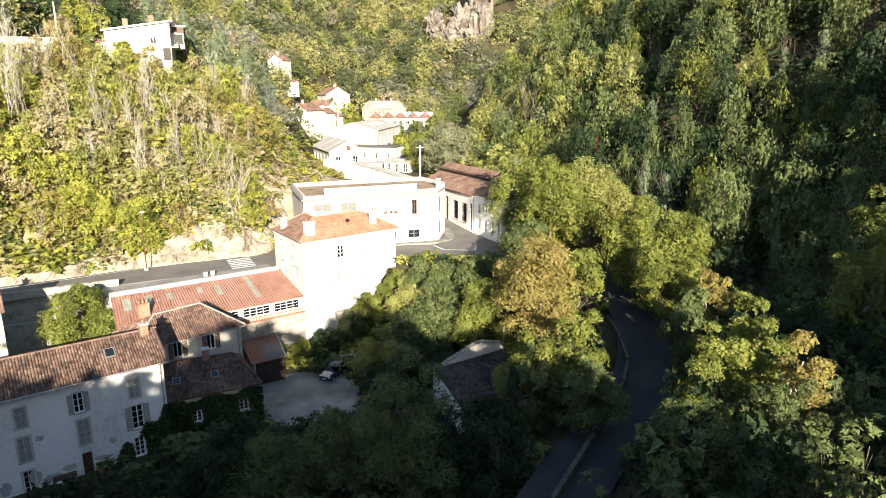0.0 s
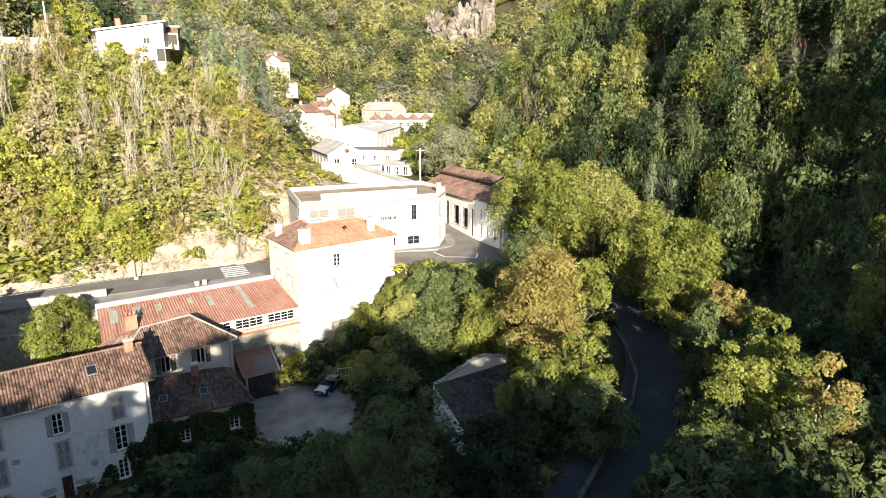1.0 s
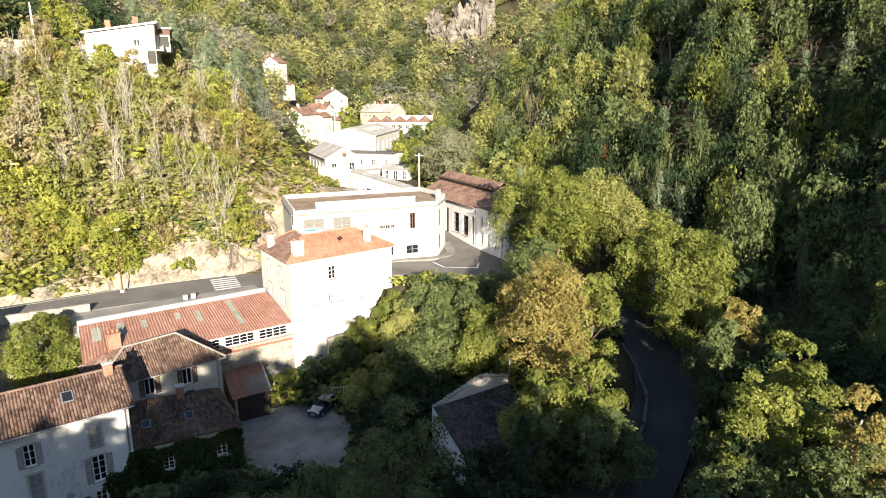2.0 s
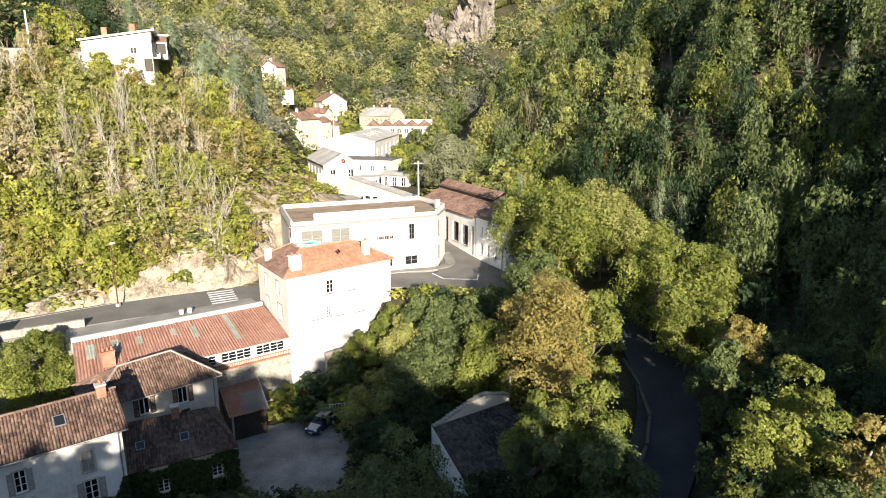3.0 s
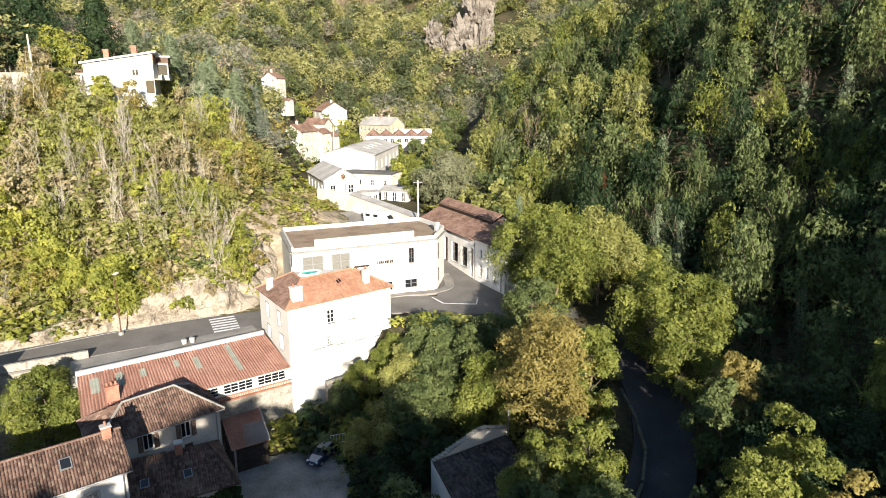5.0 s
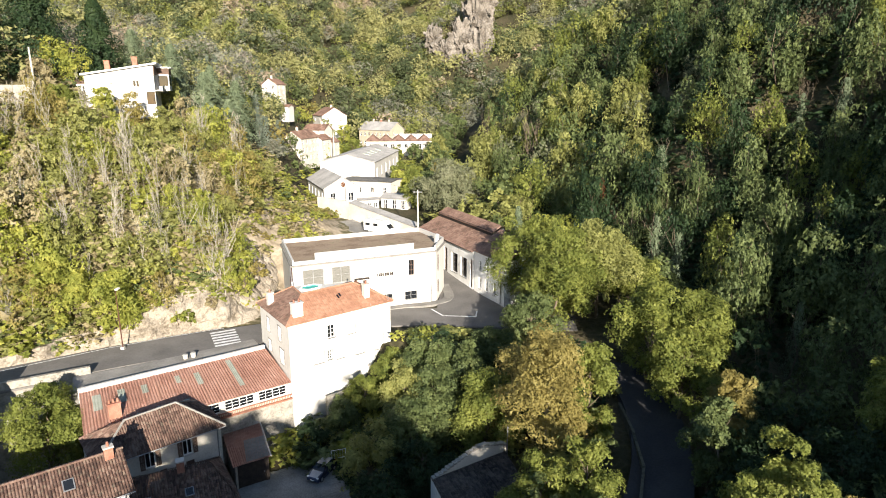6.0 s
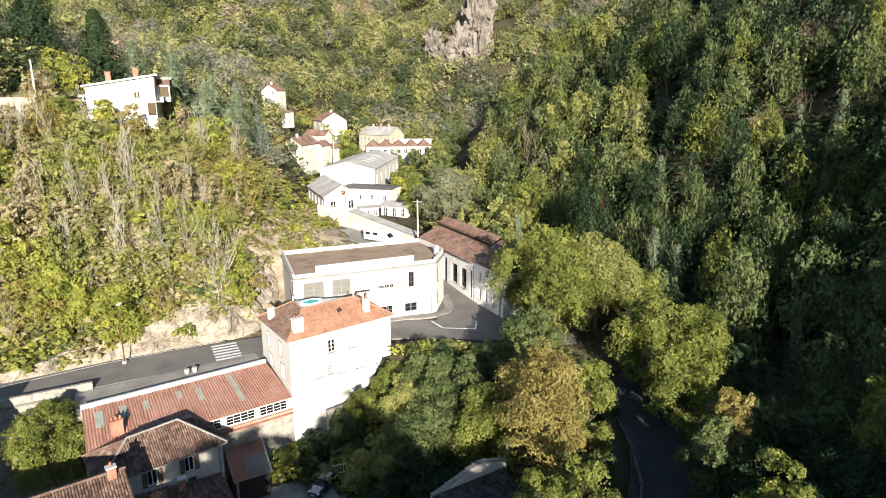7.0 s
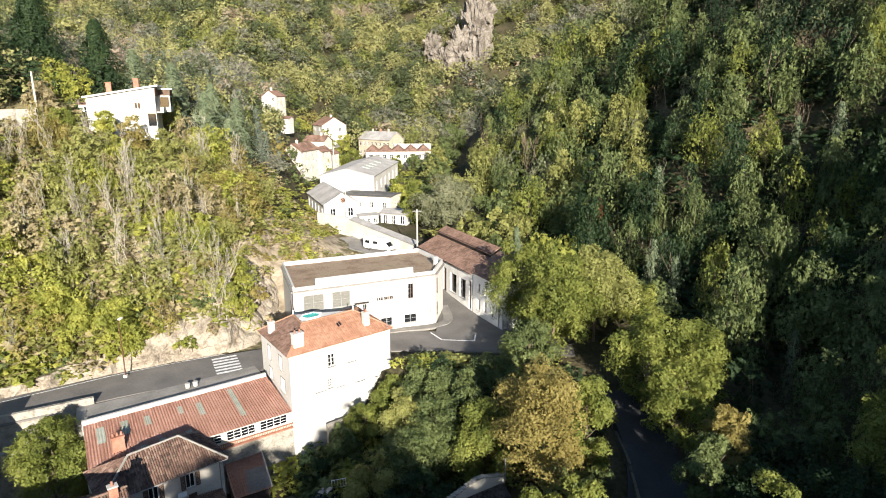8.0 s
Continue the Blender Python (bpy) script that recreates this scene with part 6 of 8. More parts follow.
roof_face(g, l0 + Vector((0, -0.3, 20.15)), l1 + Vector((0, -0.3, 17.4)), l1 + ln2 + Vector((0, 0, 17.8)), l0 + ln2 + Vector((0, 0, 20.55)), rib=0.5, row=0.8, amp=0.03)
part("roof", g, "fibro", lt)
tagged(part("boundary_wall", wall_bm((-30.5, 156.0), (-21.6, 148.6), 13.5, 20.4, 0.5), "beige"), "pale beige rendered boundary wall", "wall", kind="structure")

# ---------------------------------------------------------------- villa on the hillside
vi = thing("villa", (-59, 126, 42), "white modern villa with a single-pitch roof and corner balconies", "house")
va, vb = (-64.6, 122.6), (-53.6, 126.2)
frV, LVI = wall_frame(va, vb)
vh = [(7.9, 9.0, 45.7, 46.9), (1.0, 1.5, 46.9, 47.25), (3.6, 4.6, 46.2, 46.45)]
pv = [tuple((frV @ Vector(p)).xy) for p in ((0, 0, 0), (LVI, 0, 0), (LVI, 9, 0), (0, 9, 0))]
walls(vi, pv, 40.0, 47.4, "white", {0: vh, 1: [(1.5, 2.6, 46.0, 48.2), (4.2, 5.2, 46.0, 48.2), (1.2, 2.8, 42.6, 44.8)]}, 0.4, {0: lambda u: 47.6 + 2.0 * u / LVI, 1: lambda u: 49.6, 2: lambda u: 49.6 - 2.0 * u / LVI, 3: lambda u: 47.6})
for h in vh:
    window(vi, frV, *h, bars=0, sill=False)
frV1, _ = wall_frame(pv[1], pv[2])
for h in [(1.5, 2.6, 46.0, 48.2), (4.2, 5.2, 46.0, 48.2), (1.2, 2.8, 42.6, 44.8)]:
    window(vi, frV1, *h, bars=0, sill=False)
g = bmesh.new()
c = [frV @ Vector(p) for p in ((-0.5, -0.5, 47.7), (LVI + 0.7, -0.5, 49.85), (LVI + 0.7, 9.5, 49.85), (-0.5, 9.5, 47.7))]
lo = [g.verts.new(p) for p in c]
hi = [g.verts.new(p + Vector((0, 0, 0.3))) for p in c]
g.faces.new(hi)
g.faces.new(lo[::-1])
for i in range(4):
    g.faces.new((lo[i], lo[(i + 1) % 4], hi[(i + 1) % 4], hi[i]))
part("roof", g, "frame", vi)
g = bmesh.new()
g.faces.new([g.verts.new(p + Vector((0, 0, 0.31))) for p in [frV @ Vector(q) for q in ((-0.3, -0.2, 47.7), (LVI + 0.5, -0.2, 49.85), (LVI + 0.5, 9.3, 49.85), (-0.3, 9.3, 47.7))]])
part("roof_covering", g, "tile_orange", vi)
g = bmesh.new()
box(g, (LVI + 0.01, 0.05, 48.0), (LVI + 0.16, 8.9, 49.5), frV)
part("timber_band", g, "shut_brown", vi)
# bay that juts out beside the balcony, with its own flat roof
g = bmesh.new()
box(g, (LVI, 4.2, 45.1), (LVI + 2.2, 8.9, 48.2), frV)
part("bay", g, "white", vi)
g = bmesh.new()
box(g, (LVI + 0.02, 4.1, 48.2), (LVI + 2.3, 9.0, 49.3), frV)
part("timber_band", g, "shut_brown", vi)
g = bmesh.new()
box(g, (LVI + 0.02, 3.9, 49.3), (LVI + 2.7, 9.3, 49.55), frV)
part("bay_roof", g, "frame", vi)
g = bmesh.new()
box(g, (LVI + 0.35, 4.14, 46.0), (LVI + 2.0, 4.2, 47.9), frV)
part("bay_window", g, "glass", vi)
for v in (5.0, 6.8):
    g = bmesh.new()
    box(g, (LVI + 2.2, v, 46.1), (LVI + 2.26, v + 1.1, 47.9), frV)
    part("bay_window", g, "glass", vi)
g = bmesh.new()
box(g, (LVI, 0.3, 45.0), (LVI + 1.3, 4.2, 45.2), frV)
box(g, (LVI + 1.2, 0.3, 45.2), (LVI + 1.3, 4.2, 46.0), frV)
part("balcony", g, "white", vi)
g = bmesh.new()
box(g, (LVI - 1.5, -0.03, 42.6), (LVI - 0.1, 0.0, 44.9), frV)
part("carport_opening", g, "glass", vi)
for u in (3.2, 8.0):
    p = frV @ Vector((u, 5, 0))
    chimney(vi, p.x, p.y, 47.5, 50.1 + 0.16 * u, 0.95, 0.7, 18, "brick", 0, "brick")
tagged(part("garden_wall", wall_bm((-80, 112.5), (-69.3, 115.5), 42.0, 45.9, 0.5), "stone"), "grey stone garden wall on the hillside", "wall", kind="structure")
gabled("outbuilding", (-71.0, 131), (-68.4, 132), 4, 43.6, 46.6, 47.2, "white", "tile_brown", "small white outbuilding beside the villa", "outbuilding", floors=1, cols=1, gcols=0, chims=0)
gabled("hill_house", (-91.5, 150), (-86.5, 151), 6, 49.0, 52.4, 53.0, "white", "fibro", "white house half hidden on the hillside", "house", floors=1, cols=2, gcols=0, chims=0)
gabled("hill_house", (-87.0, 146), (-81.0, 148), 5, 47.6, 50.0, 51.2, "cream", "tile_brown", "low cream house with a brown tile roof", "house", floors=1, cols=3, gcols=0, chims=1)

rg = np.random.default_rng(8)
n = 2600
u = LEN - 0.5 - 5.2 * rg.random(n) ** 1.3
z = 0.8 + 5.0 * rg.random(n)
keep = z < 5.6 - 0.75 * (LEN - 0.5 - u) + 0.5 * np.sin(u * 3)
keep &= ~((u > o + 9.1) & (u < o + 10.2) & (z > 1.1) & (z < 3.2))
u, z = u[keep], z[keep]
c = np.array([frL @ Vector((a, -0.08 - 0.22 * b, q)) for a, b, q in zip(u, rg.random(len(u)), z)])
nrm = np.array(frL.to_3x3() @ Vector((0, -1, 0.4)))
quads_object("ivy", leaf_tris(c, unit(nrm + 0.7 * rg.normal(size=c.shape)), 0.14 + 0.08 * rg.random(len(c)), rg), "ivy", lh, "dark ivy climbing the house corner")


# ---------------------------------------------------------------- road details
cwa, cwb = Vector((-31.3, 90.0, 0)), Vector((-28.2, 84.0, 0))
cd = (cwb - cwa).normalized()
ce = Vector((-cd.y, cd.x, 0))
for k in range(6):
    g = bmesh.new()
    c = cwa + cd * (0.55 + 1.02 * k)
    vs = [c + cd * s * 0.27 + ce * t * 1.7 for s, t in ((-1, -1), (1, -1), (1, 1), (-1, 1))]
    g.faces.new([g.verts.new((p.x, p.y, ROAD_Z + 0.006 - 0.02)) for p in vs])
    for f in g.faces:
        f.normal_update()
        if f.normal.z < 0:
            f.normal_flip()
    for v in g.verts:
        v.co.z = 11.512
    tagged(part("crossing_stripe", g, "paint"), "white zebra crossing stripe on the asphalt", "road marking", "zebra crossing", "structure")


def stripe(pts, w, z, label="white painted line on the road"):
    g = bmesh.new()
    for a, b in zip(pts[:-1], pts[1:]):
        a, b = Vector((*a, 0)), Vector((*b, 0))
        d = (b - a).normalized()
        n = Vector((-d.y, d.x, 0)) * w / 2
        f = g.faces.new([g.verts.new((p.x, p.y, z)) for p in (a - n, b + d * w / 2 - n, b + d * w / 2 + n, a + n)])
    return tagged(part("road_line", g, "paint"), label, "road marking", kind="structure")


stripe([(-1.6, 99.6), (0.2, 96.6), (5.2, 96.2)], 0.28, 11.262)
stripe([(5.2, 96.2), (5.5, 98.6)], 0.22, 11.264)
stripe([(-72, 65.6), (-54.0, 76.3), (-44.2, 83.6), (-38.2, 87.3), (-31.4, 90.8)], 0.16, 11.507, "pale edge line along the road")
# low wall between road and the lower garden
tagged(part("roadside_wall", wall_bm((-60, 65.4), (-42.1, 75.9), 2.0, 12.4, 0.45), "stone"), "rough pale stone wall along the road", "wall", kind="structure")
tagged(part("garden_wall", wall_bm((-60, 64.4), (-41, 72.2), 0.5, 9.0, 0.6), "stone"), "tall old stone retaining wall in shade", "wall", kind="structure")
g = bmesh.new()
for k in range(9):
    a = Vector((8.2, 40.0, 0)).lerp(Vector((13.6, 49.4, 0)), k / 9)
    b = Vector((8.2, 40.0, 0)).lerp(Vector((13.6, 49.4, 0)), (k + 0.97) / 9)
    m2, L = wall_frame(a.xy, b.xy)
    box(g, (0, -0.2, 3.5), (L, 0.2, 6.0), m2)
tagged(part("parapet_wall", g, "stone_shaded"), "low stone parapet along the lower lane", "wall", kind="structure")
g = bmesh.new()
for p, q in zip([(15.9, 53.6), (19.0, 59), (20.9, 64), (21.7, 70), (22.0, 77)][:-1], [(15.9, 53.6), (19.0, 59), (20.9, 64), (21.7, 70), (22.0, 77)][1:]):
    m2, L = wall_frame(p, q)
    box(g, (0, -0.15, 3.5), (L, 0.15, 6.2 + 0.05 * (p[1] - 53)), m2)
tagged(part("kerb_wall", g, "stone_shaded"), "concrete kerb wall along the lane, darkened for the shade there", "wall", kind="structure")
for x, y, s in ((-32.4, 80.0, 0.5), (-31.6, 80.5, 0.55)):
    t = thing("litter_bin", (x, y, 11.6), "squat concrete bin on the pavement", "bin", "roadside bins")
    g = bmesh.new()
    tube(g, (x, y, 11.6), (x, y, 11.6 + s), 0.27, 0.32, 10)
    part("body", g, "kerb", t)
    g = bmesh.new()
    tube(g, (x, y, 11.6 + s), (x, y, 11.66 + s), 0.35, 0.33, 10)
    part("rim", g, "concrete", t)


# ---------------------------------------------------------------- poles and lamps
def street_lamp(x, y, z, h, arm, material, label):
    t = thing("street_lamp", (x, y, z), label, "street lamp")
    g = bmesh.new()
    box(g, (x - 0.22, y - 0.22, z - 0.4), (x + 0.22, y + 0.22, z + 0.16))
    part("base", g, "kerb", t)
    g = bmesh.new()
    tube(g, (x, y, z + 0.1), (x, y, z + h), 0.085, 0.05, 9)
    part("pole", g, material, t)
    g = bmesh.new()
    tube(g, (x, y, z + h - 0.05), (x + arm[0], y + arm[1], z + h + 0.35), 0.05, 0.04, 7)
    part("arm", g, material, t)
    g = bmesh.new()
    c = Vector((x + arm[0], y + arm[1], z + h + 0.33))
    box(g, (-0.18, -0.42, -0.06), (0.18, 0.3, 0.1), Matrix.Translation(c))
    bmesh.ops.bevel(g, geom=g.edges[:], offset=0.05, segments=1)
    part("lantern", g, "frame", t)


def utility_pole(x, y, z, h, label, arms=1, wires=(), r=0.22):
    t = thing("utility_pole", (x, y, z), label, "utility pole")
    g = bmesh.new()
    tube(g, (x, y, z - 1), (x, y, z + h), r, r * 0.6, 8)
    part("pole", g, "concrete", t)
    for k in range(arms):
        g = bmesh.new()
        box(g, (x - 0.9, y - 0.06, z + h - 0.5 - 0.7 * k), (x + 0.9, y + 0.06, z + h - 0.36 - 0.7 * k))
        part("crossarm", g, "zinc", t)
    for w in wires:
        g = bmesh.new()
        a, b = Vector((x, y, z + h - 0.3)), Vector(w)
        pts = [a.lerp(b, k / 10) - Vector((0, 0, 1.4 * 4 * (k / 10) * (1 - k / 10))) for k in range(11)]
        for p, q in zip(pts[:-1], pts[1:]):
            tube(g, p, q, 0.018, 0.018, 4)
        part("cable", g, "black", t)
    return t


street_lamp(-42.0, 83.3, 11.7, 8.0, (0.7, -0.7), "rustpole", "tall red-brown street lamp with white lantern")
utility_pole(-70.4, 117.5, 43.2, 9.0, "tall concrete utility pole on the hillside", 0, [(-110, 100, 52), (-112, 106, 52), (-60, 150, 60)])
utility_pole(-4.9, 131.2, 14.0, 11.6, "pale concrete utility pole behind the workshop", 1, [(-34, 190, 28)])
utility_pole(-34.5, 205, 20.0, 13.0, "concrete utility pole in the village", 0)
utility_pole(-23.3, 156, 17.0, 9.5, "slim pole beside the hall", 0, r=0.1)


# ---------------------------------------------------------------- vehicles
def wheel(parent, m, r=0.31, w=0.2):
    g = bmesh.new()
    bmesh.ops.create_cone(g, cap_ends=True, segments=20, radius1=r, radius2=r, depth=w, matrix=m @ Matrix.Rotation(math.pi / 2, 4, "X"))
    bmesh.ops.bevel(g, geom=[e for e in g.edges if len(e.link_faces) == 2 and e.calc_face_angle() > 1], offset=0.03, segments=1)
    t = part("tyre", g, "rubber", parent)
    g = bmesh.new()
    bmesh.ops.create_cone(g, cap_ends=True, segments=14, radius1=r * 0.66, radius2=r * 0.62, depth=w + 0.02, matrix=m @ Matrix.Rotation(math.pi / 2, 4, "X"))
    part("rim", g, "rim", t)


def loft(profile_rows, m):
    """A closed body from cross-sections: rows of (x, half width, z) loops."""
    g = bmesh.new()
    rings = []
    for row in profile_rows:
        rings.append([g.verts.new(m @ Vector(p)) for p in row])
    k = len(rings[0])
    for a, b in zip(rings[:-1], rings[1:]):
        for i in range(k):
            g.faces.new((a[i], a[(i + 1) % k], b[(i + 1) % k], b[i]))
    g.faces.new(rings[0][::-1])
    g.faces.new(rings[-1])
    bmesh.ops.recalc_face_normals(g, faces=g.faces)
    return g


def hatchback(x, y, z, turn):
    """Small rounded hatchback; its nose points along +x of its own frame."""
    t = thing("car", (x, y, z), "small dark blue hatchback with a pale roof, parked on gravel", "car")
    m = pose(x, y, z, 0, 0, turn)

    def sec(px, zb, zt, wb, wt):
        return [(px, -wb, zb), (px, wb, zb), (px, wb + 0.03, (zb + zt) / 2), (px, wt, zt), (px, -wt, zt), (px, -wb - 0.03, (zb + zt) / 2)]

    g = loft([sec(1.98, 0.35, 0.62, 0.62, 0.55), sec(1.85, 0.22, 0.72, 0.76, 0.68), sec(1.3, 0.2, 0.86, 0.83, 0.74), sec(0.75, 0.2, 0.95, 0.84, 0.77), sec(-1.2, 0.2, 0.98, 0.84, 0.78), sec(-1.75, 0.24, 0.97, 0.82, 0.74), sec(-1.95, 0.34, 0.85, 0.74, 0.66)], m)
    part("body", g, "car_blue", t)
    g = loft([[(0.78, -0.74, 0.93), (0.78, 0.74, 0.93), (0.72, 0.73, 0.98), (0.72, -0.73, 0.98)], [(0.1, -0.72, 0.95), (0.1, 0.72, 0.95), (0.08, 0.60, 1.42), (0.08, -0.60, 1.42)], [(-1.1, -0.72, 0.95), (-1.1, 0.72, 0.95), (-1.2, 0.58, 1.46), (-1.2, -0.58, 1.46)], [(-1.8, -0.66, 0.94), (-1.8, 0.66, 0.94), (-1.65, 0.56, 1.2), (-1.65, -0.56, 1.2)]], m)
    part("windows", g, "glass", t)
    g = loft([[(0.12, -0.60, 1.41), (0.12, 0.60, 1.41), (0.1, 0.57, 1.45), (0.1, -0.57, 1.45)], [(-0.5, -0.61, 1.46), (-0.5, 0.61, 1.46), (-0.5, 0.56, 1.53), (-0.5, -0.56, 1.53)], [(-1.25, -0.59, 1.45), (-1.25, 0.59, 1.45), (-1.25, 0.54, 1.5), (-1.25, -0.54, 1.5)], [(-1.5, -0.57, 1.36), (-1.5, 0.57, 1.36), (-1.48, 0.54, 1.4), (-1.48, -0.54, 1.4)]], m)
    part("roof", g, "car_roof", t)
    g = loft([[(1.86, -0.55, 0.70), (1.86, 0.55, 0.70), (1.8, 0.5, 0.76), (1.8, -0.5, 0.76)], [(0.82, -0.68, 0.93), (0.82, 0.68, 0.93), (0.84, 0.64, 0.975), (0.84, -0.64, 0.975)]], m)
    part("bonnet", g, "car_roof", t)
    for s in (-1, 1):
        for px in (1.22, -1.24):
            wheel(t, m @ pose(px, s * 0.76, 0.31))
        g = bmesh.new()
        box(g, (1.66, s * 0.62 - 0.12, 0.62), (1.9, s * 0.62 + 0.12, 0.76), m)
        part("headlight", g, "lens", t)
        g = bmesh.new()
        box(g, (-1.93, s * 0.64 - 0.08, 0.72), (-1.8, s * 0.64 + 0.08, 0.95), m)
        part("tail_light", g, "redlens", t)
        g = bmesh.new()
        box(g, (0.5, s * 0.88 - 0.09, 0.98), (0.62, s * 0.88 + 0.09, 1.1), m)
        part("mirror", g, "car_blue", t)
        for k, px in enumerate((0.05, -0.85)):
            g = bmesh.new()
            box(g, (px - 0.02, s * 0.66 - 0.06, 0.98), (px + 0.05, s * 0.66 + 0.06, 1.42), m)
            part("pillar", g, "car_blue", t)
    g = bmesh.new()
    box(g, (1.9, -0.26, 0.4), (2.0, 0.26, 0.51), m)
    part("number_plate", g, "frame", t)
    return t


hatchback(-13.85, 70.85, 1.2, -114)
# white gate frame behind the car
t = thing("garden_gate", (-12.3, 73, 1.2), "thin white metal gate frame", "gate")
for a, b in (((-13.0, 72.4), (-13.0, 72.4)), ((-11.4, 72.9), (-11.4, 72.9))):
    g = bmesh.new()
    tube(g, (*a, 1.0), (*b, 3.3), 0.04, 0.04, 6)
    part("post", g, "frame", t)
g = bmesh.new()
for z in (3.25, 2.2):
    tube(g, (-13.0, 72.4, z), (-11.4, 72.9, z), 0.035, 0.035, 6)
for k in range(6):
    p = Vector((-13.0, 72.4, 2.2)).lerp(Vector((-11.4, 72.9, 2.2)), k / 5)
    tube(g, p, p + Vector((0, 0, 1.05)), 0.018, 0.018, 5)
part("grille", g, "frame", t)


def motorhome(x, y, z, turn):
    t = thing("motorhome", (x, y, z), "white motorhome parked behind the flat-roofed building", "motorhome")
    m = pose(x, y, z, 0, 0, turn)
    g = bmesh.new()
    box(g, (-3.4, -1.1, 0.5), (1.9, 1.1, 2.9), m)
    bmesh.ops.bevel(g, geom=g.edges[:], offset=0.16, segments=2)
    part("body", g, "van", t)
    g = loft([[(1.7, -1.05, 0.5), (1.7, 1.05, 0.5), (1.7, 1.0, 2.75), (1.7, -1.0, 2.75)], [(2.7, -1.0, 0.5), (2.7, 1.0, 0.5), (2.3, 0.95, 2.3), (2.3, -0.95, 2.3)], [(3.5, -0.9, 0.55), (3.5, 0.9, 0.55), (3.4, 0.85, 1.1), (3.4, -0.85, 1.1)]], m)
    part("cab", g, "van", t)
    g = loft([[(2.38, -0.86, 2.1), (2.38, 0.86, 2.1), (2.44, 0.86, 2.14), (2.44, -0.86, 2.14)], [(3.25, -0.82, 1.25), (3.25, 0.82, 1.25), (3.3, 0.82, 1.3), (3.3, -0.82, 1.3)]], m)
    part("windscreen", g, "glass", t)
    for s in (-1, 1):
        for u0, u1 in ((-2.9, -1.7), (-0.8, 0.4)):
            g = bmesh.new()
            box(g, (u0, s * 1.11 - 0.02, 1.6), (u1, s * 1.11 + 0.02, 2.2), m)
            part("window", g, "glass", t)
        for px in (2.5, -2.0):
            wheel(t, m @ pose(px, s * 0.95, 0.36), 0.36, 0.24)
    g = bmesh.new()
    box(g, (-2.0, -0.3, 2.9), (-1.2, 0.3, 3.02), m)
    part("roof_hatch", g, "lens", t)


motorhome(-13.6, 138.0, gz(-14.2, 138.3) + 0.05, -31)

# ---------------------------------------------------------------- single trees
planted = []


def plant(x, y, H, R, kind, n, size, shape, clear, label):
    """A single tree; a negative height gives the level of its top."""
    sparse = kind == "dark" or shape == "conifer"
    planted.append(label)
    tree(x, y, H, R, kind, label, int(n * (2.4 if sparse else 3.4)), size * (0.62 if sparse else 0.56), shape, seed=len(planted) - 1, clear=clear, puffs=int(13 + R * 2.6), bark="bark_pale" if kind == "gold" else "bark")


plant(11.7, 69.0, -20.6, 5.4, "gold", 7200, 0.27, "round", 0.10, "tall broad tree turning gold, pale limbs showing")
plant(16.3, 69.6, -19.0, 3.4, "yellowgreen", 4200, 0.26, "tall", 0.12, "yellow-green tree beside a golden one")
plant(13.8, 100.5, -27.6, 5.6, "yellowgreen", 7500, 0.30, "round", 0.10, "large yellow-green tree beside the workshop")
plant(16.4, 91.5, -26.6, 6.0, "yellowgreen", 8500, 0.30, "round", 0.08, "broad yellow-green tree at the junction, twigs showing")
plant(23.6, 96.5, -25.6, 5.8, "olive", 6000, 0.30, "round", 0.36, "broad olive-green tree beside the junction")
plant(29.0, 97.5, -21.5, 4.2, "yellowgreen", 3600, 0.28, "round", 0.36, "yellow-green tree above the junction")
plant(12.2, 87.0, -18.0, 3.6, "green", 4200, 0.28, "round", 0.06, "green tree at the corner of the junction")
plant(26.5, 80.0, -22.6, 5.0, "yellowgreen", 6000, 0.28, "round", 0.15, "broad yellow-green tree above the lane")
plant(32.4, 80.5, -20.8, 4.4, "yellowgreen", 5000, 0.27, "round", 0.15, "yellow-green tree on the slope above the lane")
plant(27.5, 73.0, -18.6, 3.8, "yellowgreen", 4200, 0.26, "round", 0.15, "sunlit yellow-green tree above the lane")
plant(30.2, 66.2, -18.0, 2.9, "gold", 3600, 0.25, "tall", 0.12, "slender tree with gold-green top")
plant(26.6, 61.5, -16.2, 3.3, "green", 4200, 0.25, "tall", 0.12, "green tree beside the lane")
plant(26.9, 49.8, -19.8, 3.3, "yellowgreen", 5000, 0.23, "tall", 0.15, "green-yellow roadside tree catching the sun")
plant(22.4, 46.2, -17.6, 2.9, "yellowgreen", 4200, 0.22, "round", 0.2, "yellow-green roadside tree with small pale leaves")
plant(27.4, 43.4, -19.6, 2.5, "gold", 3600, 0.22, "tall", 0.15, "golden tree beside the lane")
plant(25.2, 40.6, -15.4, 3.0, "green", 3600, 0.22, "round", 0.15, "green tree below a golden one")
plant(17.4, 39.8, -14.4, 3.3, "green", 4500, 0.2, "round", 0.2, "grey-green leafy tree close above the lane")
plant(20.6, 36.0, -11.5, 3.4, "green", 3600, 0.2, "round", 0.2, "dark green tree close above the lane")
# two trees added on the lane's sunward side to throw shade on it
plant(30.5, 58.5, -14.0, 3.6, "dark", 4200, 0.25, "round", 0.2, "dark oak added to shade the lane")
plant(31.0, 52.0, -14.5, 3.8, "dark", 4200, 0.25, "round", 0.2, "dark green tree added to shade the lane")
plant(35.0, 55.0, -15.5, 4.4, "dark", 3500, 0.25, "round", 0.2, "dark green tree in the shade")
plant(9.0, 57.2, -11.9, 3.0, "yellowgreen", 4200, 0.22, "round", 0.2, "yellow-green tree beside the old barn")
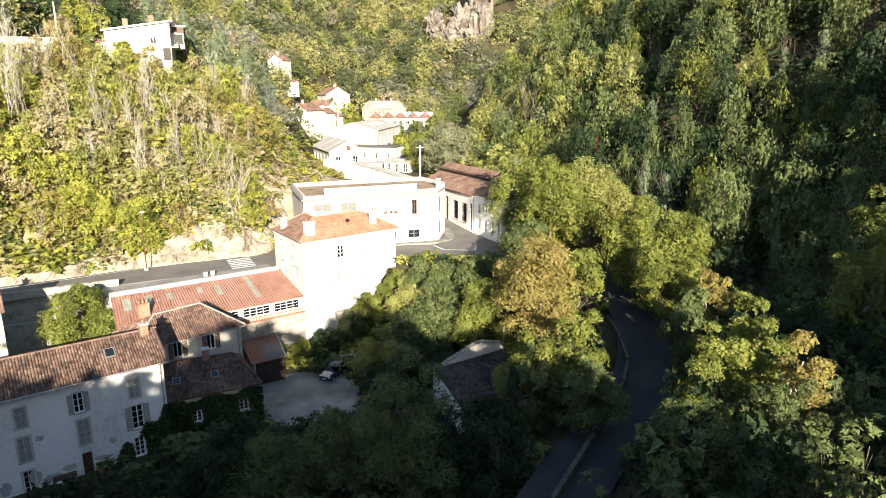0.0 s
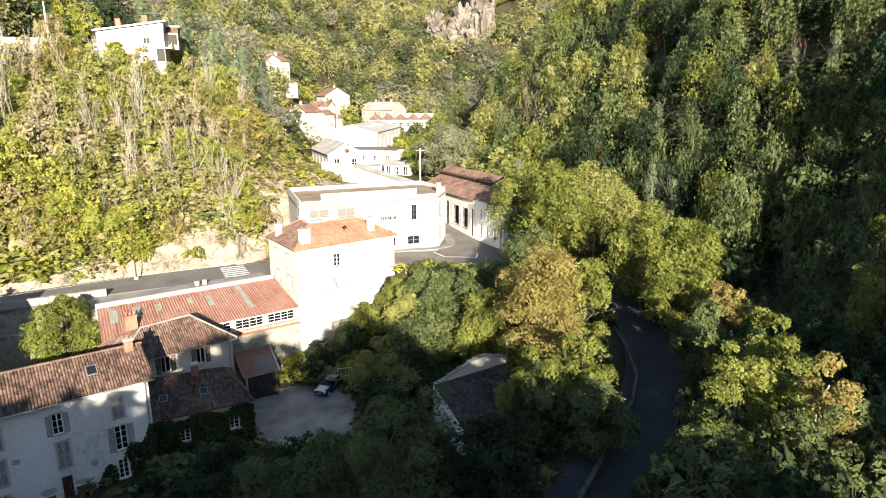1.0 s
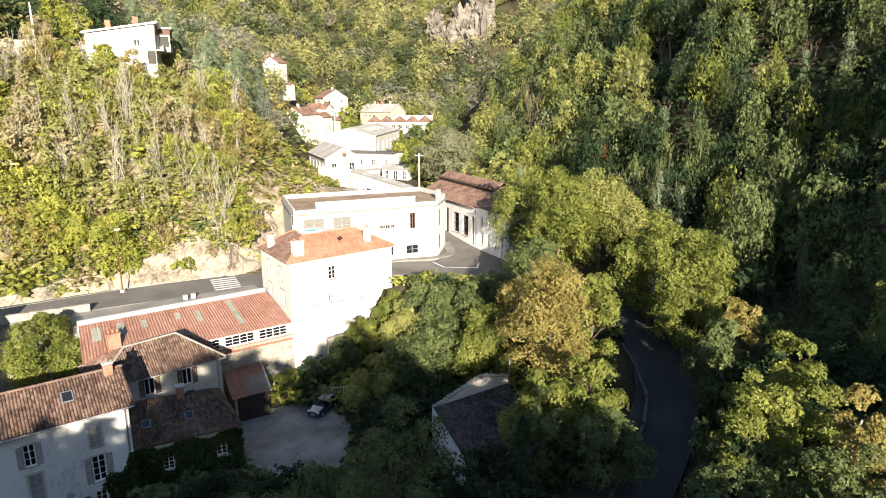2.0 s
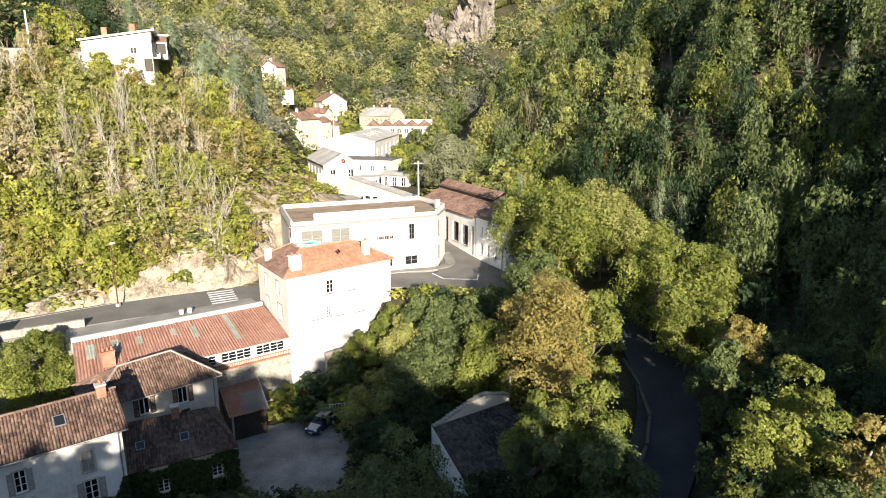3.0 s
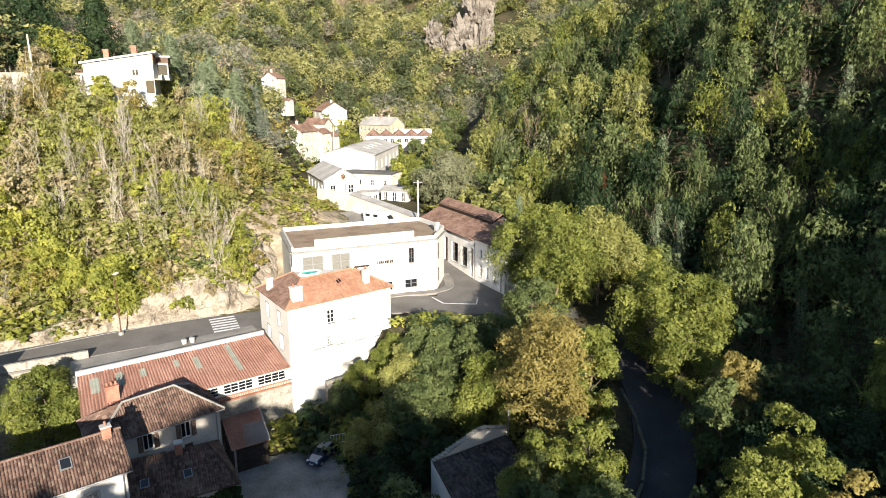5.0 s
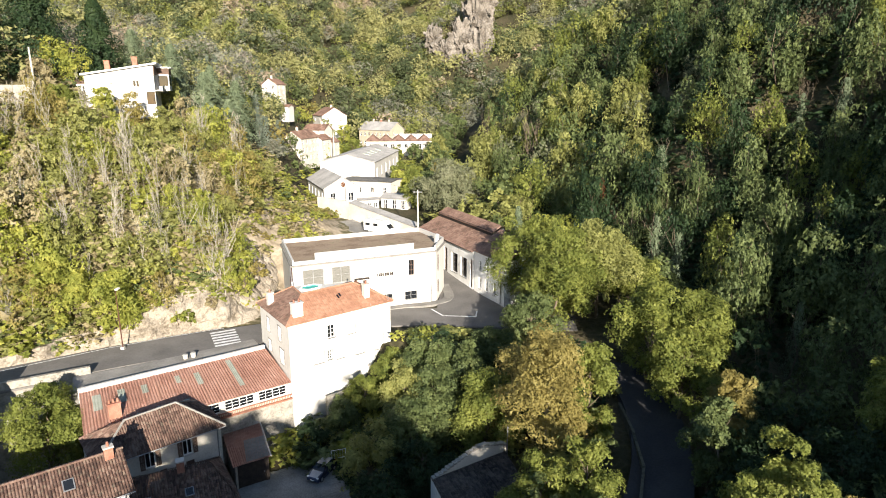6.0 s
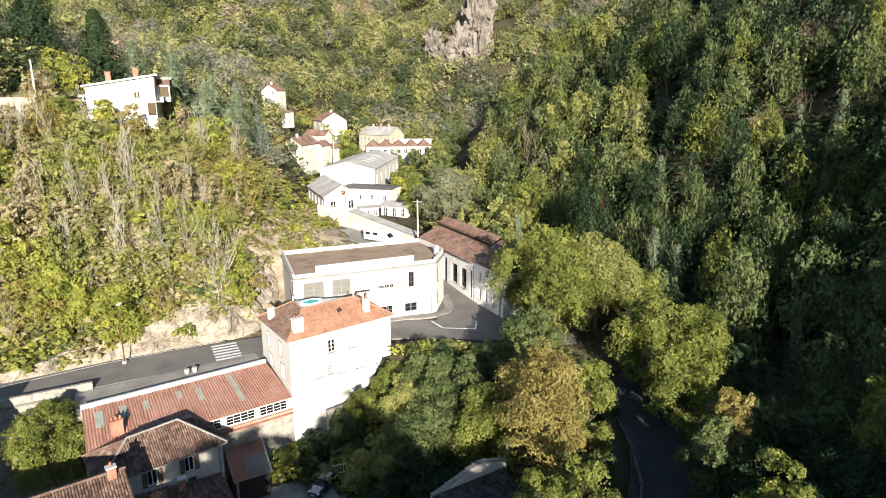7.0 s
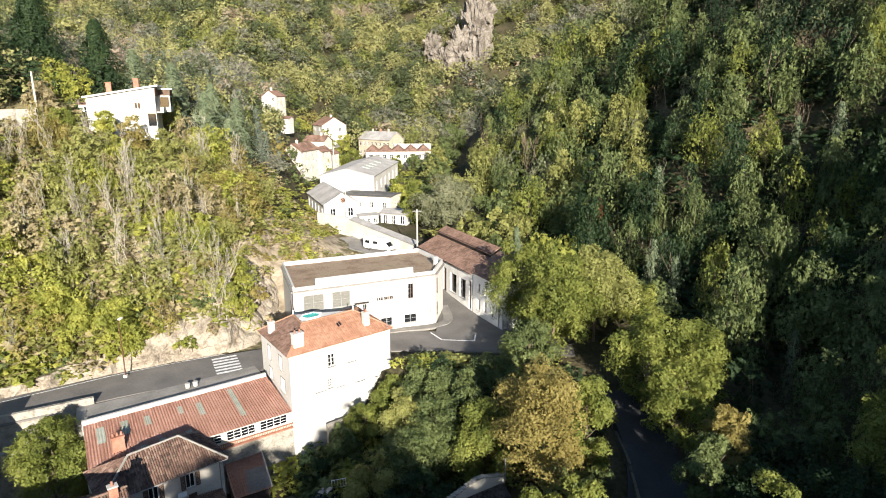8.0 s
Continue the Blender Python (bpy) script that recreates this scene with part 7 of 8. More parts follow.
plant(13.2, 57.4, -13.4, 3.2, "yellowgreen", 4500, 0.23, "round", 0.2, "sunlit yellow-green tree beside the old barn")
plant(8.6, 54.0, -11.4, 2.7, "green", 3600, 0.22, "round", 0.1, "green tree growing against the old barn")
plant(4.6, 52.2, -8.2, 2.4, "dark", 3200, 0.2, "round", 0.05, "dark bush in front of the old barn")
plant(13.6, 51.0, 7.4, 3.0, "green", 3200, 0.22, "round", 0.2, "green tree between barn and lane")
plant(5.0, 73.0, -13.2, 4.0, "yellowgreen", 5000, 0.25, "round", 0.1, "bushy yellow-green tree on the bank")
plant(-0.4, 76.4, -13.0, 4.0, "green", 5000, 0.25, "round", 0.1, "bushy green tree below the junction")
plant(8.6, 77.0, -13.5, 3.6, "green", 4000, 0.25, "round", 0.1, "green tree on the bank")
plant(-1.0, 83.0, -13.0, 3.4, "green", 3600, 0.25, "round", 0.08, "bushy green tree beside the road")
plant(7.0, 84.5, -13.4, 3.4, "green", 3600, 0.25, "round", 0.08, "bushy green tree below the junction")
plant(-4.6, 79.0, -11.6, 3.2, "olive", 3600, 0.25, "round", 0.05, "shrubby olive-green tree by the white house")
plant(3.0, 81.0, -13.2, 3.8, "green", 4000, 0.26, "round", 0.1, "green tree beside the junction")
plant(-3.6, 72.5, -10.2, 3.8, "green", 4500, 0.24, "round", 0.05, "dense green tree on the bank")
plant(-7.6, 71.0, -7.6, 3.0, "olive", 3600, 0.22, "round", 0.05, "shrubby olive-green tree by the courtyard")
plant(-2.0, 67.5, 6.5, 3.4, "dark", 3600, 0.22, "round", 0.05, "dark shrubby tree beside the courtyard")
plant(-6.5, 62.5, 5.4, 3.0, "dark", 3200, 0.2, "round", 0.05, "dark shrubby tree beside the courtyard")
plant(-7.0, 83.2, -11.6, 2.6, "yellowgreen", 3600, 0.24, "round", 0.03, "yellow-green shrub against the white house")
plant(-9.8, 80.4, -9.4, 2.5, "yellowgreen", 3600, 0.24, "round", 0.03, "sunlit shrub at the foot of the white house")
plant(-12.6, 77.4, -7.2, 2.4, "green", 3400, 0.23, "round", 0.03, "bushy shrub below the rubble wall")
plant(-16.0, 75.0, -5.4, 2.2, "dark", 3000, 0.22, "round", 0.03, "dark shrub at the courtyard's upper edge")
plant(-3.6, 44.6, -15.0, 4.2, "green", 5500, 0.2, "round", 0.1, "leafy green tree in deep shade")
plant(-8.5, 47.0, 8.4, 3.8, "green", 4200, 0.2, "round", 0.1, "leafy green tree below the courtyard")
plant(-14.0, 46.0, 6.8, 3.6, "green", 4200, 0.19, "round", 0.05, "round green garden tree")
plant(-18.5, 51.0, 5.2, 3.2, "dark", 3600, 0.18, "round", 0.05, "dark green garden tree before the ivy wing")
plant(-20.0, 45.5, 5.0, 3.0, "dark", 3400, 0.18, "round", 0.05, "dark green garden shrub tree")
plant(-13.0, 53.0, 4.2, 2.6, "dark", 2600, 0.18, "round", 0.05, "dark garden shrub tree at the courtyard's edge")
plant(0.5, 48.0, 8.0, 3.6, "dark", 3600, 0.2, "round", 0.1, "dark green tree below the barn")
plant(4.6, 45.0, 8.6, 3.4, "dark", 3600, 0.2, "round", 0.1, "dark green tree beside the lane")
plant(6.2, 49.8, 9.8, 1.9, "dark", 2200, 0.22, "conifer", 0.0, "slender dark conifer below the barn")
plant(-42.0, 67.5, -14.0, 4.2, "yellowgreen", 9000, 0.22, "round", 0.3, "round bright green walnut tree beside the annex")
plant(1.5, 151.0, 13.5, 7.0, "grey", 6000, 0.4, "round", 0.08, "large pale grey-green willow")
plant(-6.0, 158.0, 10.0, 4.0, "yellowgreen", 2500, 0.36, "tall", 0.1, "yellow-green poplar beside the hall")
plant(31.4, 130.0, 13.0, 3.2, "rust", 2200, 0.34, "tall", 0.15, "rust-red dying tree on the slope")
plant(45.6, 62.0, -27.2, 4.0, "yellowgreen", 4200, 0.25, "round", 0.15, "yellow-green tree catching the sun on the slope")
plant(14.0, 118.0, 13.0, 3.0, "needle", 2400, 0.3, "conifer", 0.0, "young green conifer behind the workshop")
plant(-59.6, 118.6, -46.2, 2.6, "lime", 2200, 0.25, "round", 0.1, "small bright yellow-green tree below the villa")
plant(-55.6, 119.6, -44.4, 2.8, "gold", 2000, 0.25, "round", 0.1, "small golden tree below the villa")
plant(-50.8, 123.0, 7.4, 3.0, "olive", 2200, 0.25, "round", 0.1, "bushy olive tree beside the villa")
plant(-66.5, 117.4, 4.4, 2.4, "yellowgreen", 2000, 0.25, "round", 0.1, "yellow-green tree below the villa")
plant(-45.0, 249.5, -36.5, 3.8, "yellowgreen", 1500, 0.36, "round", 0.08, "garden tree before the gabled house")
plant(-38.5, 252.0, -35.0, 3.4, "lime", 1400, 0.36, "round", 0.08, "bright garden tree before the gabled house")
plant(-73.0, 122.0, 6.5, 2.6, "tan", 2000, 0.25, "tall", 0.1, "tawny tree beside the hillside drive")
for x, y, z, h, r, kind in ((-31.4, 95.6, 16.6, 3.6, 2.0, "lime"), (-32.9, 97.4, 17.6, 3.4, 1.9, "yellowgreen"), (-30.0, 97.6, 15.2, 2.6, 1.5, "lime"), (-35.9, 90.5, 12.6, 1.7, 1.0, "yellowgreen"), (-37.5, 89.9, 12.8, 1.6, 0.9, "lime"), (-33.4, 92.2, 14.2, 1.6, 0.9, "tan"), (-29.6, 103.0, 15.4, 2.8, 1.6, "gold")):
    tree(x, y, h, r, kind, "small bush rooted in the rock cutting", 2600, 0.10, seed=70, clear=0.02, puffs=12, z=z, name="shrub")
plant(-44.2, 86.8, 9.5, 3.6, "lime", 4200, 0.27, "round", 0.1, "yellow-green robinia above the rock cutting")
plant(-50.0, 84.5, 9.5, 3.8, "lime", 4200, 0.27, "round", 0.1, "bright lime-green tree above the road")
plant(-12.0, 176.5, -25.0, 3.2, "lime", 1800, 0.36, "tall", 0.08, "sunlit yellow-green tree beside the warehouse")
plant(-8.6, 180.5, -26.0, 3.4, "yellowgreen", 1800, 0.36, "tall", 0.08, "sunlit green tree beside the warehouse")
plant(-4.6, 174.0, -24.5, 3.4, "green", 1800, 0.36, "round", 0.08, "green tree beside the willow")
plant(-12.5, 187.0, -26.5, 3.0, "yellowgreen", 1500, 0.36, "tall", 0.08, "yellow-green tree against the warehouse wall")
plant(1.5, 236.0, 11.0, 4.6, "green", 1600, 0.42, "round", 0.08, "green tree behind the zig-zag workshop")
plant(-1.5, 226.0, 10.0, 4.2, "olive", 1600, 0.42, "round", 0.08, "olive-green tree beside the zig-zag workshop")
plant(5.0, 247.0, 11.0, 4.8, "green", 1600, 0.42, "round", 0.08, "broad green tree at the village's edge")
plant(-23.5, 233.0, 5.4, 2.8, "lime", 1200, 0.4, "round", 0.05, "small bright tree before the zig-zag workshop")
plant(-17.0, 234.0, 5.0, 2.8, "yellowgreen", 1200, 0.4, "round", 0.05, "small green tree before the zig-zag workshop")
plant(-10.5, 235.0, 5.8, 3.0, "green", 1200, 0.4, "round", 0.05, "bushy green tree before the zig-zag workshop")
plant(-50, 141, 13, 5.3, "needle", 3400, 0.46, "conifer", 0.0, "blue-green conifer behind the villa")
plant(-44.5, 139, 12, 5.0, "needle", 3400, 0.46, "conifer", 0.0, "blue-green conifer behind the villa")
plant(-57, 142, 12, 4.7, "needle", 3400, 0.46, "conifer", 0.0, "blue-green conifer behind the villa")
plant(-66, 145, 14, 5.6, "needle", 3400, 0.46, "conifer", 0.0, "blue-green conifer behind the villa")
plant(-73, 143, 11, 4.7, "needle", 3400, 0.46, "conifer", 0.0, "blue-green conifer behind the villa")
plant(-47, 152, 14, 5.4, "needle", 3400, 0.46, "conifer", 0.0, "blue-green conifer behind the villa")
plant(-54, 156, 13, 5.1, "needle", 3400, 0.46, "conifer", 0.0, "blue-green conifer behind the villa")
plant(-61, 152, 14, 5.6, "needle", 3400, 0.46, "conifer", 0.0, "blue-green conifer behind the villa")
plant(-79, 134, 21, 8.8, "dark", 4600, 0.60, "conifer", 0.0, "tall dark cedar on the upper slope")
plant(-96, 140, 23, 9.5, "dark", 4600, 0.60, "conifer", 0.0, "tall dark cedar on the upper slope")
plant(-85, 128, 18, 8.1, "dark", 4600, 0.60, "conifer", 0.0, "tall dark cedar on the upper slope")
plant(-70, 139, 18, 7.3, "dark", 4600, 0.60, "conifer", 0.0, "tall dark cedar on the upper slope")
plant(-103, 150, 19, 7.3, "dark", 4600, 0.60, "conifer", 0.0, "tall dark cedar on the upper slope")
plant(-92, 152, 19, 7.0, "dark", 4600, 0.60, "conifer", 0.0, "tall dark cedar on the upper slope")
plant(-4.2, 60.0, 3.4, 2.4, "dark", 2400, 0.2, "round", 0.03, "dark shrub beside the old barn")
plant(-2.2, 56.0, 3.0, 2.3, "dark", 2400, 0.2, "round", 0.03, "dark bramble thicket beside the old barn")
plant(0.6, 52.6, 3.0, 2.2, "dark", 2400, 0.2, "round", 0.03, "dark bramble thicket below the old barn")
plant(-40.0, 213.0, 8.0, 3.4, "lime", 1600, 0.36, "round", 0.08, "bright garden tree between the old houses")
plant(-32.5, 232.0, 8.0, 3.6, "yellowgreen", 1600, 0.36, "round", 0.08, "green garden tree behind the warehouse")


# ---------------------------------------------------------------- woods: too many to count
KINDS = ["green", "dark", "yellowgreen", "olive", "lime", "gold", "tan", "rust", "grey", "needle", "bark_pale", "bark"]


def woods(name, label, spots, seed, mix, n, size, H, R, trunks=True, pale=False, puffs=11, spray=5, zones=None, lobe=1.0, skin=0.0, far=False):
    """Many trees in one mesh. mix: kind -> share; 'bare' stands for leafless ones."""
    rg = np.random.default_rng(seed)
    kinds = list(mix)
    share = np.array([mix[k] for k in kinds], float)
    share /= share.sum()
    forms = {}
    for k in kinds:
        forms[k] = []
        for v in range(6):
            if k == "needle":
                forms[k].append(conifer(rg, int(n * 1.5), 0.24, 1.0, size * 0.8, leaf_tris))
            elif k == "bare":
                forms[k].append(bare(rg, 110, 1.0))
            else:
                forms[k].append(crown(rg, int(n * (0.55 + 0.18 * v)), 0.42, 0.8, puffs + (2 if far else 3) * v, size, shape="round" if v % 2 else "tall", leaf=leaf_tris, spray=spray, lobe=lobe, skin=skin) + np.array([0, 0, 0.18]))
    stems = []
    for _ in range(5):
        q = trunk_quads(rg, 0.84, 0.010, 0.05, 4, 3, 0.34, 0.0016)
        stems.append(np.concatenate([q[:, :3], q[:, [0, 2, 3]]]))
    tris, index = [], []
    for x, y in spots:
        p = share
        if zones:
            p = share * np.array([zones(x, y).get(k, 1.0) for k in kinds])
            p /= p.sum()
        k = rg.choice(len(kinds), p=p)
        kind = kinds[k]
        q = forms[kind][rg.integers(6)]
        a = rg.random() * 6.283
        h = H * (0.65 + 0.6 * rg.random()) * (1.3 if kind == "bare" else 1.0)
        w = (h if kind != "bare" else 0.8 * h) * (0.8 + 0.45 * rg.random()) * R / (0.42 * H)
        c, s = math.cos(a), math.sin(a)
        m = np.array([[c * w, -s * w, 0], [s * w, c * w, 0], [0, 0, h]])
        o = np.array([x, y, gz(x, y) - 0.3])
        tris.append(q @ m.T + o)
        index.append(np.full(len(q), KINDS.index(("bark_pale" if pale else "bark") if kind == "bare" else kind)))
        if trunks:
            t = stems[rg.integers(5)]
            m2 = np.array([[c * h, -s * h, 0], [s * h, c * h, 0], [0, 0, h]])
            tris.append(t @ m2.T + o)
            index.append(np.full(len(t), KINDS.index("bark_pale" if pale else "bark")))
    co = np.concatenate(tris).reshape(-1, 3)
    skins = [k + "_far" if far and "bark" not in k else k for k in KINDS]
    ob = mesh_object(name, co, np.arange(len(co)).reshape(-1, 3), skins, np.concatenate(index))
    return tagged(ob, label, "woodland", kind="stuff")


def scatter(seed, x0, x1, y0, y1, step, test):
    rg = np.random.default_rng(seed)
    out = []
    for i in range(int((x1 - x0) / step) + 1):
        for j in range(int((y1 - y0) / step) + 1):
            x, y = x0 + (i + 0.5 * (j % 2) + 0.7 * rg.random() - 0.35) * step, y0 + (j + 0.7 * rg.random() - 0.35) * step
            if test(x, y):
                out.append((x, y))
    return out


def toe(x, y):
    """Distance above the road's cutting on the hillside."""
    return min(line_side(x, y, -54.2, 76.6, -27, 93.1), line_side(x, y, -27.5, 93, -31, 125))


def across(x, y):
    return line_side(x, y, 10, 181, 45, 81)


def clear_of_houses(x, y):
    for cx, cy, r in ((-59, 128, 9), (-67.5, 134, 5), (-80, 152, 7), (-58, 222, 8), (-53, 221, 5), (-43, 205, 9), (-35, 214, 7), (-46, 264, 10), (-24, 258, 13), (-17, 245, 14), (-24, 192, 14), (-26, 206, 13), (-20, 172, 10), (-74, 114, 4), (1, 118, 9)):
        if (x - cx) ** 2 + (y - cy) ** 2 < r * r:
            return False
    return True


def slope_zones(x, y):
    """How the kinds thicken over the sunny slope: pale bare stems in the middle, gold at its shoulder, tawny and lime stands."""
    z = {}
    if -47 < x < -31 and 87 < y < 108:
        z["bare"] = 3.2
    if y < 88:
        z.update(lime=2.2, bare=0.6)
    if x > -36 and y > 96 or y > 108:
        z.update(gold=4.0, lime=1.4, tan=1.6)
    if x < -50 and 86 < y < 97:
        z.update(tan=3.0, bare=1.6)
    return z


def shade_zones(x, y):
    """Puts the gully's shade into leaf colour, with paler kinds along the open slope."""
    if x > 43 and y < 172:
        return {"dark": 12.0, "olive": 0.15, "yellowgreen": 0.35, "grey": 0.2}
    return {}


# sunny slope above the road
near_slope = scatter(21, -110, -24, 70, 138, 3.0, lambda x, y: toe(x, y) > 3.6 and toe(x, y) < 48 and not (x > -36.5 and y > 106) and x > -0.78 * (y + 6) and clear_of_houses(x, y) and not (-82 < x < -46 and 108 < y < 130) and not (-82 < x < -64 and 104 < y < 116))
woods("hillside_woodland", "sunlit mixed scrub woodland turning yellow on the steep slope", near_slope, 31, {"lime": 0.30, "olive": 0.30, "tan": 0.10, "bare": 0.22, "gold": 0.08}, 1900, 0.0215, 8.6, 3.0, pale=True, puffs=14, spray=6, zones=slope_zones)
under = scatter(22, -100, -26, 72, 126, 1.65, lambda x, y: 3.4 < toe(x, y) < 42 and not (x > -36 and y > 108) and clear_of_houses(x, y))
woods("undergrowth", "brambles and dry bushes on the sunny slope", under, 32, {"olive": 0.40, "tan": 0.20, "lime": 0.26, "bare": 0.10, "green": 0.04}, 320, 0.070, 2.9, 1.9, trunks=False)
edge = scatter(56, -100, -27, 50, 100, 1.45, lambda x, y: 2.2 < line_side(x, y, -54.2, 76.6, -27, 93.1) < 9 and x > -0.9 * y and (x < -44 or line_side(x, y, -54.2, 76.6, -27, 93.1) > 4.6))
woods("undergrowth", "yellow-green bushes along the top of the road cutting", edge, 57, {"lime": 0.34, "olive": 0.36, "tan": 0.24, "green": 0.06}, 230, 0.078, 2.9, 1.8, trunks=False)
left_up = scatter(23, -200, -30, 100, 275, 5.6, lambda x, y: not (-76 < x < -33 and 135 < y < 158 and (int(x * 7 + y * 3) % 5) < 4) and x > -0.8 * (y + 10) and (toe(x, y) >= 46 or (y > 138 and line_side(x, y, -31, 125, -52, 215) > (9 if y < 165 else 1))) and clear_of_houses(x, y))
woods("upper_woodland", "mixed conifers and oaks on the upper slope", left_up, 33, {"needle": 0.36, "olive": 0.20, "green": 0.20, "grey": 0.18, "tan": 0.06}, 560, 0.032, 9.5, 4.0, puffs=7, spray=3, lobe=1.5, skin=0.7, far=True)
# slope across the valley
# a large dark share here puts the slope's shade into its leaves
right_near = scatter(24, 12, 125, 40, 215, 5.7, lambda x, y: across(x, y) > -3 and (y > 82 or line_side(x, y, 13, 40, 34, 70) < -4) and x < 0.86 * (y + 6) and clear_of_houses(x, y) and not (abs(x - 25) < 6 and y < 90))
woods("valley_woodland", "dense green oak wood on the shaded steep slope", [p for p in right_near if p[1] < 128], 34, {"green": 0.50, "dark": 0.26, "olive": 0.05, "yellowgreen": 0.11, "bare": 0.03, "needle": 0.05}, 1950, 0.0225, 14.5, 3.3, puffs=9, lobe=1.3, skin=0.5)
woods("valley_woodland", "green and yellowing wood further up the shaded slope", [p for p in right_near if p[1] >= 128 and p[0] < 64], 55, {"green": 0.38, "yellowgreen": 0.18, "olive": 0.24, "grey": 0.12, "bare": 0.04, "dark": 0.05}, 1400, 0.0245, 14.0, 3.7, puffs=9, zones=shade_zones, lobe=1.35, skin=0.5)
woods("valley_woodland", "oak wood high on the slope, shade put into its leaf colour", [p for p in right_near if p[1] >= 128 and p[0] >= 64], 58, {"green": 0.22, "dark": 0.68, "yellowgreen": 0.05, "bare": 0.05}, 820, 0.026, 14.0, 3.9, puffs=8, spray=4, lobe=1.4, skin=0.6, far=True)
floor = scatter(25, -4, 42, 100, 262, 6.5, lambda x, y: across(x, y) <= -3 and x > 9 - 0.14 * (y - 110) and clear_of_houses(x, y) and (x - 1.5) ** 2 + (y - 151) ** 2 > 64)
woods("valley_woodland", "mixed green trees along the valley floor", floor, 35, {"green": 0.4, "olive": 0.35, "grey": 0.1, "lime": 0.1, "gold": 0.05}, 1000, 0.034, 9.5, 3.7)
floor_left = scatter(26, -62, -6, 186, 285, 7.0, lambda x, y: clear_of_houses(x, y) and not (-30 < x < -2 and y < 240) and not (-34 < x < -12 and y < 252))
woods("village_trees", "green and yellow garden trees between the houses", floor_left, 36, {"green": 0.45, "lime": 0.25, "olive": 0.2, "gold": 0.1}, 600, 0.045, 7.0, 2.9)
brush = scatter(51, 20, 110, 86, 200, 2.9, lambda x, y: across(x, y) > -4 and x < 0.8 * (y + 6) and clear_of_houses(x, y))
woods("undergrowth", "bushes and saplings under the oaks, shade put into their leaf colour", brush, 52, {"green": 0.14, "dark": 0.80, "bare": 0.06}, 170, 0.084, 4.4, 2.7, trunks=False)
yard = scatter(53, -46, 2, 150, 262, 4.2, lambda x, y: clear_of_houses(x, y) and not (-36 < x < -12 and 155 < y < 222) and not (-22 < x < -7 and y < 172) and not (-31 < x < -2 and 236 < y < 256))
woods("undergrowth", "garden bushes and weeds round the village buildings", yard, 54, {"green": 0.4, "lime": 0.3, "olive": 0.3}, 160, 0.08, 2.6, 2.2, trunks=False)
# head of the valley
head = scatter(27, -250, 215, 264, 430, 6.5, lambda x, y: abs(x) < 0.8 * (y + 8) and clear_of_houses(x, y) and not (3 < x < 25 and 314 < y < 341))
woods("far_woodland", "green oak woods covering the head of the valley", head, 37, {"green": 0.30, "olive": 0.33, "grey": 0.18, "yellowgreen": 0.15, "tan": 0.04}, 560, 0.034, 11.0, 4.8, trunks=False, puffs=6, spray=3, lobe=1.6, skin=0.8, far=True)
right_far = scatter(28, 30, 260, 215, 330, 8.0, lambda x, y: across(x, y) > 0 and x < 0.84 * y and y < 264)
woods("far_woodland", "oak woods on the upper far slope, shade put into their leaf colour", [p for p in right_far if p[0] > 95], 59, {"green": 0.3, "dark": 0.65, "olive": 0.05}, 420, 0.043, 11.0, 4.8, trunks=False, puffs=6, spray=3, lobe=1.6, skin=0.8, far=True)
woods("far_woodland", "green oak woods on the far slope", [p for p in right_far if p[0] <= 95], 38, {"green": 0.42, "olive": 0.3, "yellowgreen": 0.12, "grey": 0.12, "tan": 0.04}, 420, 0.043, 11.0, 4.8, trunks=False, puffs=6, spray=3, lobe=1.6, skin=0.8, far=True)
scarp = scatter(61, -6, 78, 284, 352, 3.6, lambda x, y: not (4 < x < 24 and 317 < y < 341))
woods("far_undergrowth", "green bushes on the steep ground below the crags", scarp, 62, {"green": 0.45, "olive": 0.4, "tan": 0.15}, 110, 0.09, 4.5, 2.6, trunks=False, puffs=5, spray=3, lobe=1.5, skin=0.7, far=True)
# the wooded ridge behind the viewpoint and the lower slopes beside the lane
ridge = scatter(29, -120, 130, -70, -8, 7.0, lambda x, y: True)
woods("ridge_woodland", "dark oak wood on the ridge that shades the valley", ridge, 39, {"green": 0.6, "dark": 0.4}, 320, 0.085, 8.5, 4.0, trunks=False, puffs=6, spray=3, lobe=1.5, skin=0.6, far=True)
lane = scatter(30, 10, 60, 26, 92, 5.0, lambda x, y: across(x, y) <= -3 and line_side(x, y, 13, 40, 31, 70) < -1 and x < 0.85 * y)
woods("lane_woodland", "green woodland below the slope, shade put into its leaf colour", lane, 40, {"green": 0.5, "dark": 0.5}, 1100, 0.031, 9.0, 3.3)
bank = scatter(41, -9, 22, 40, 86, 2.6, lambda x, y: not (-2.5 < x < 11 and 54 < y < 70) and line_side(x, y, 8.2, 40, 22, 74) > 1.5 and not ((x + 15) ** 2 + (y - 66) ** 2 < 100) and (x > -5 or y > 60) and not (y > 72 and x < -6))
woods("undergrowth", "dark bushes and brambles round the old barn", bank, 42, {"green": 0.5, "dark": 0.3, "olive": 0.2}, 300, 0.065, 2.6, 1.9, trunks=False)
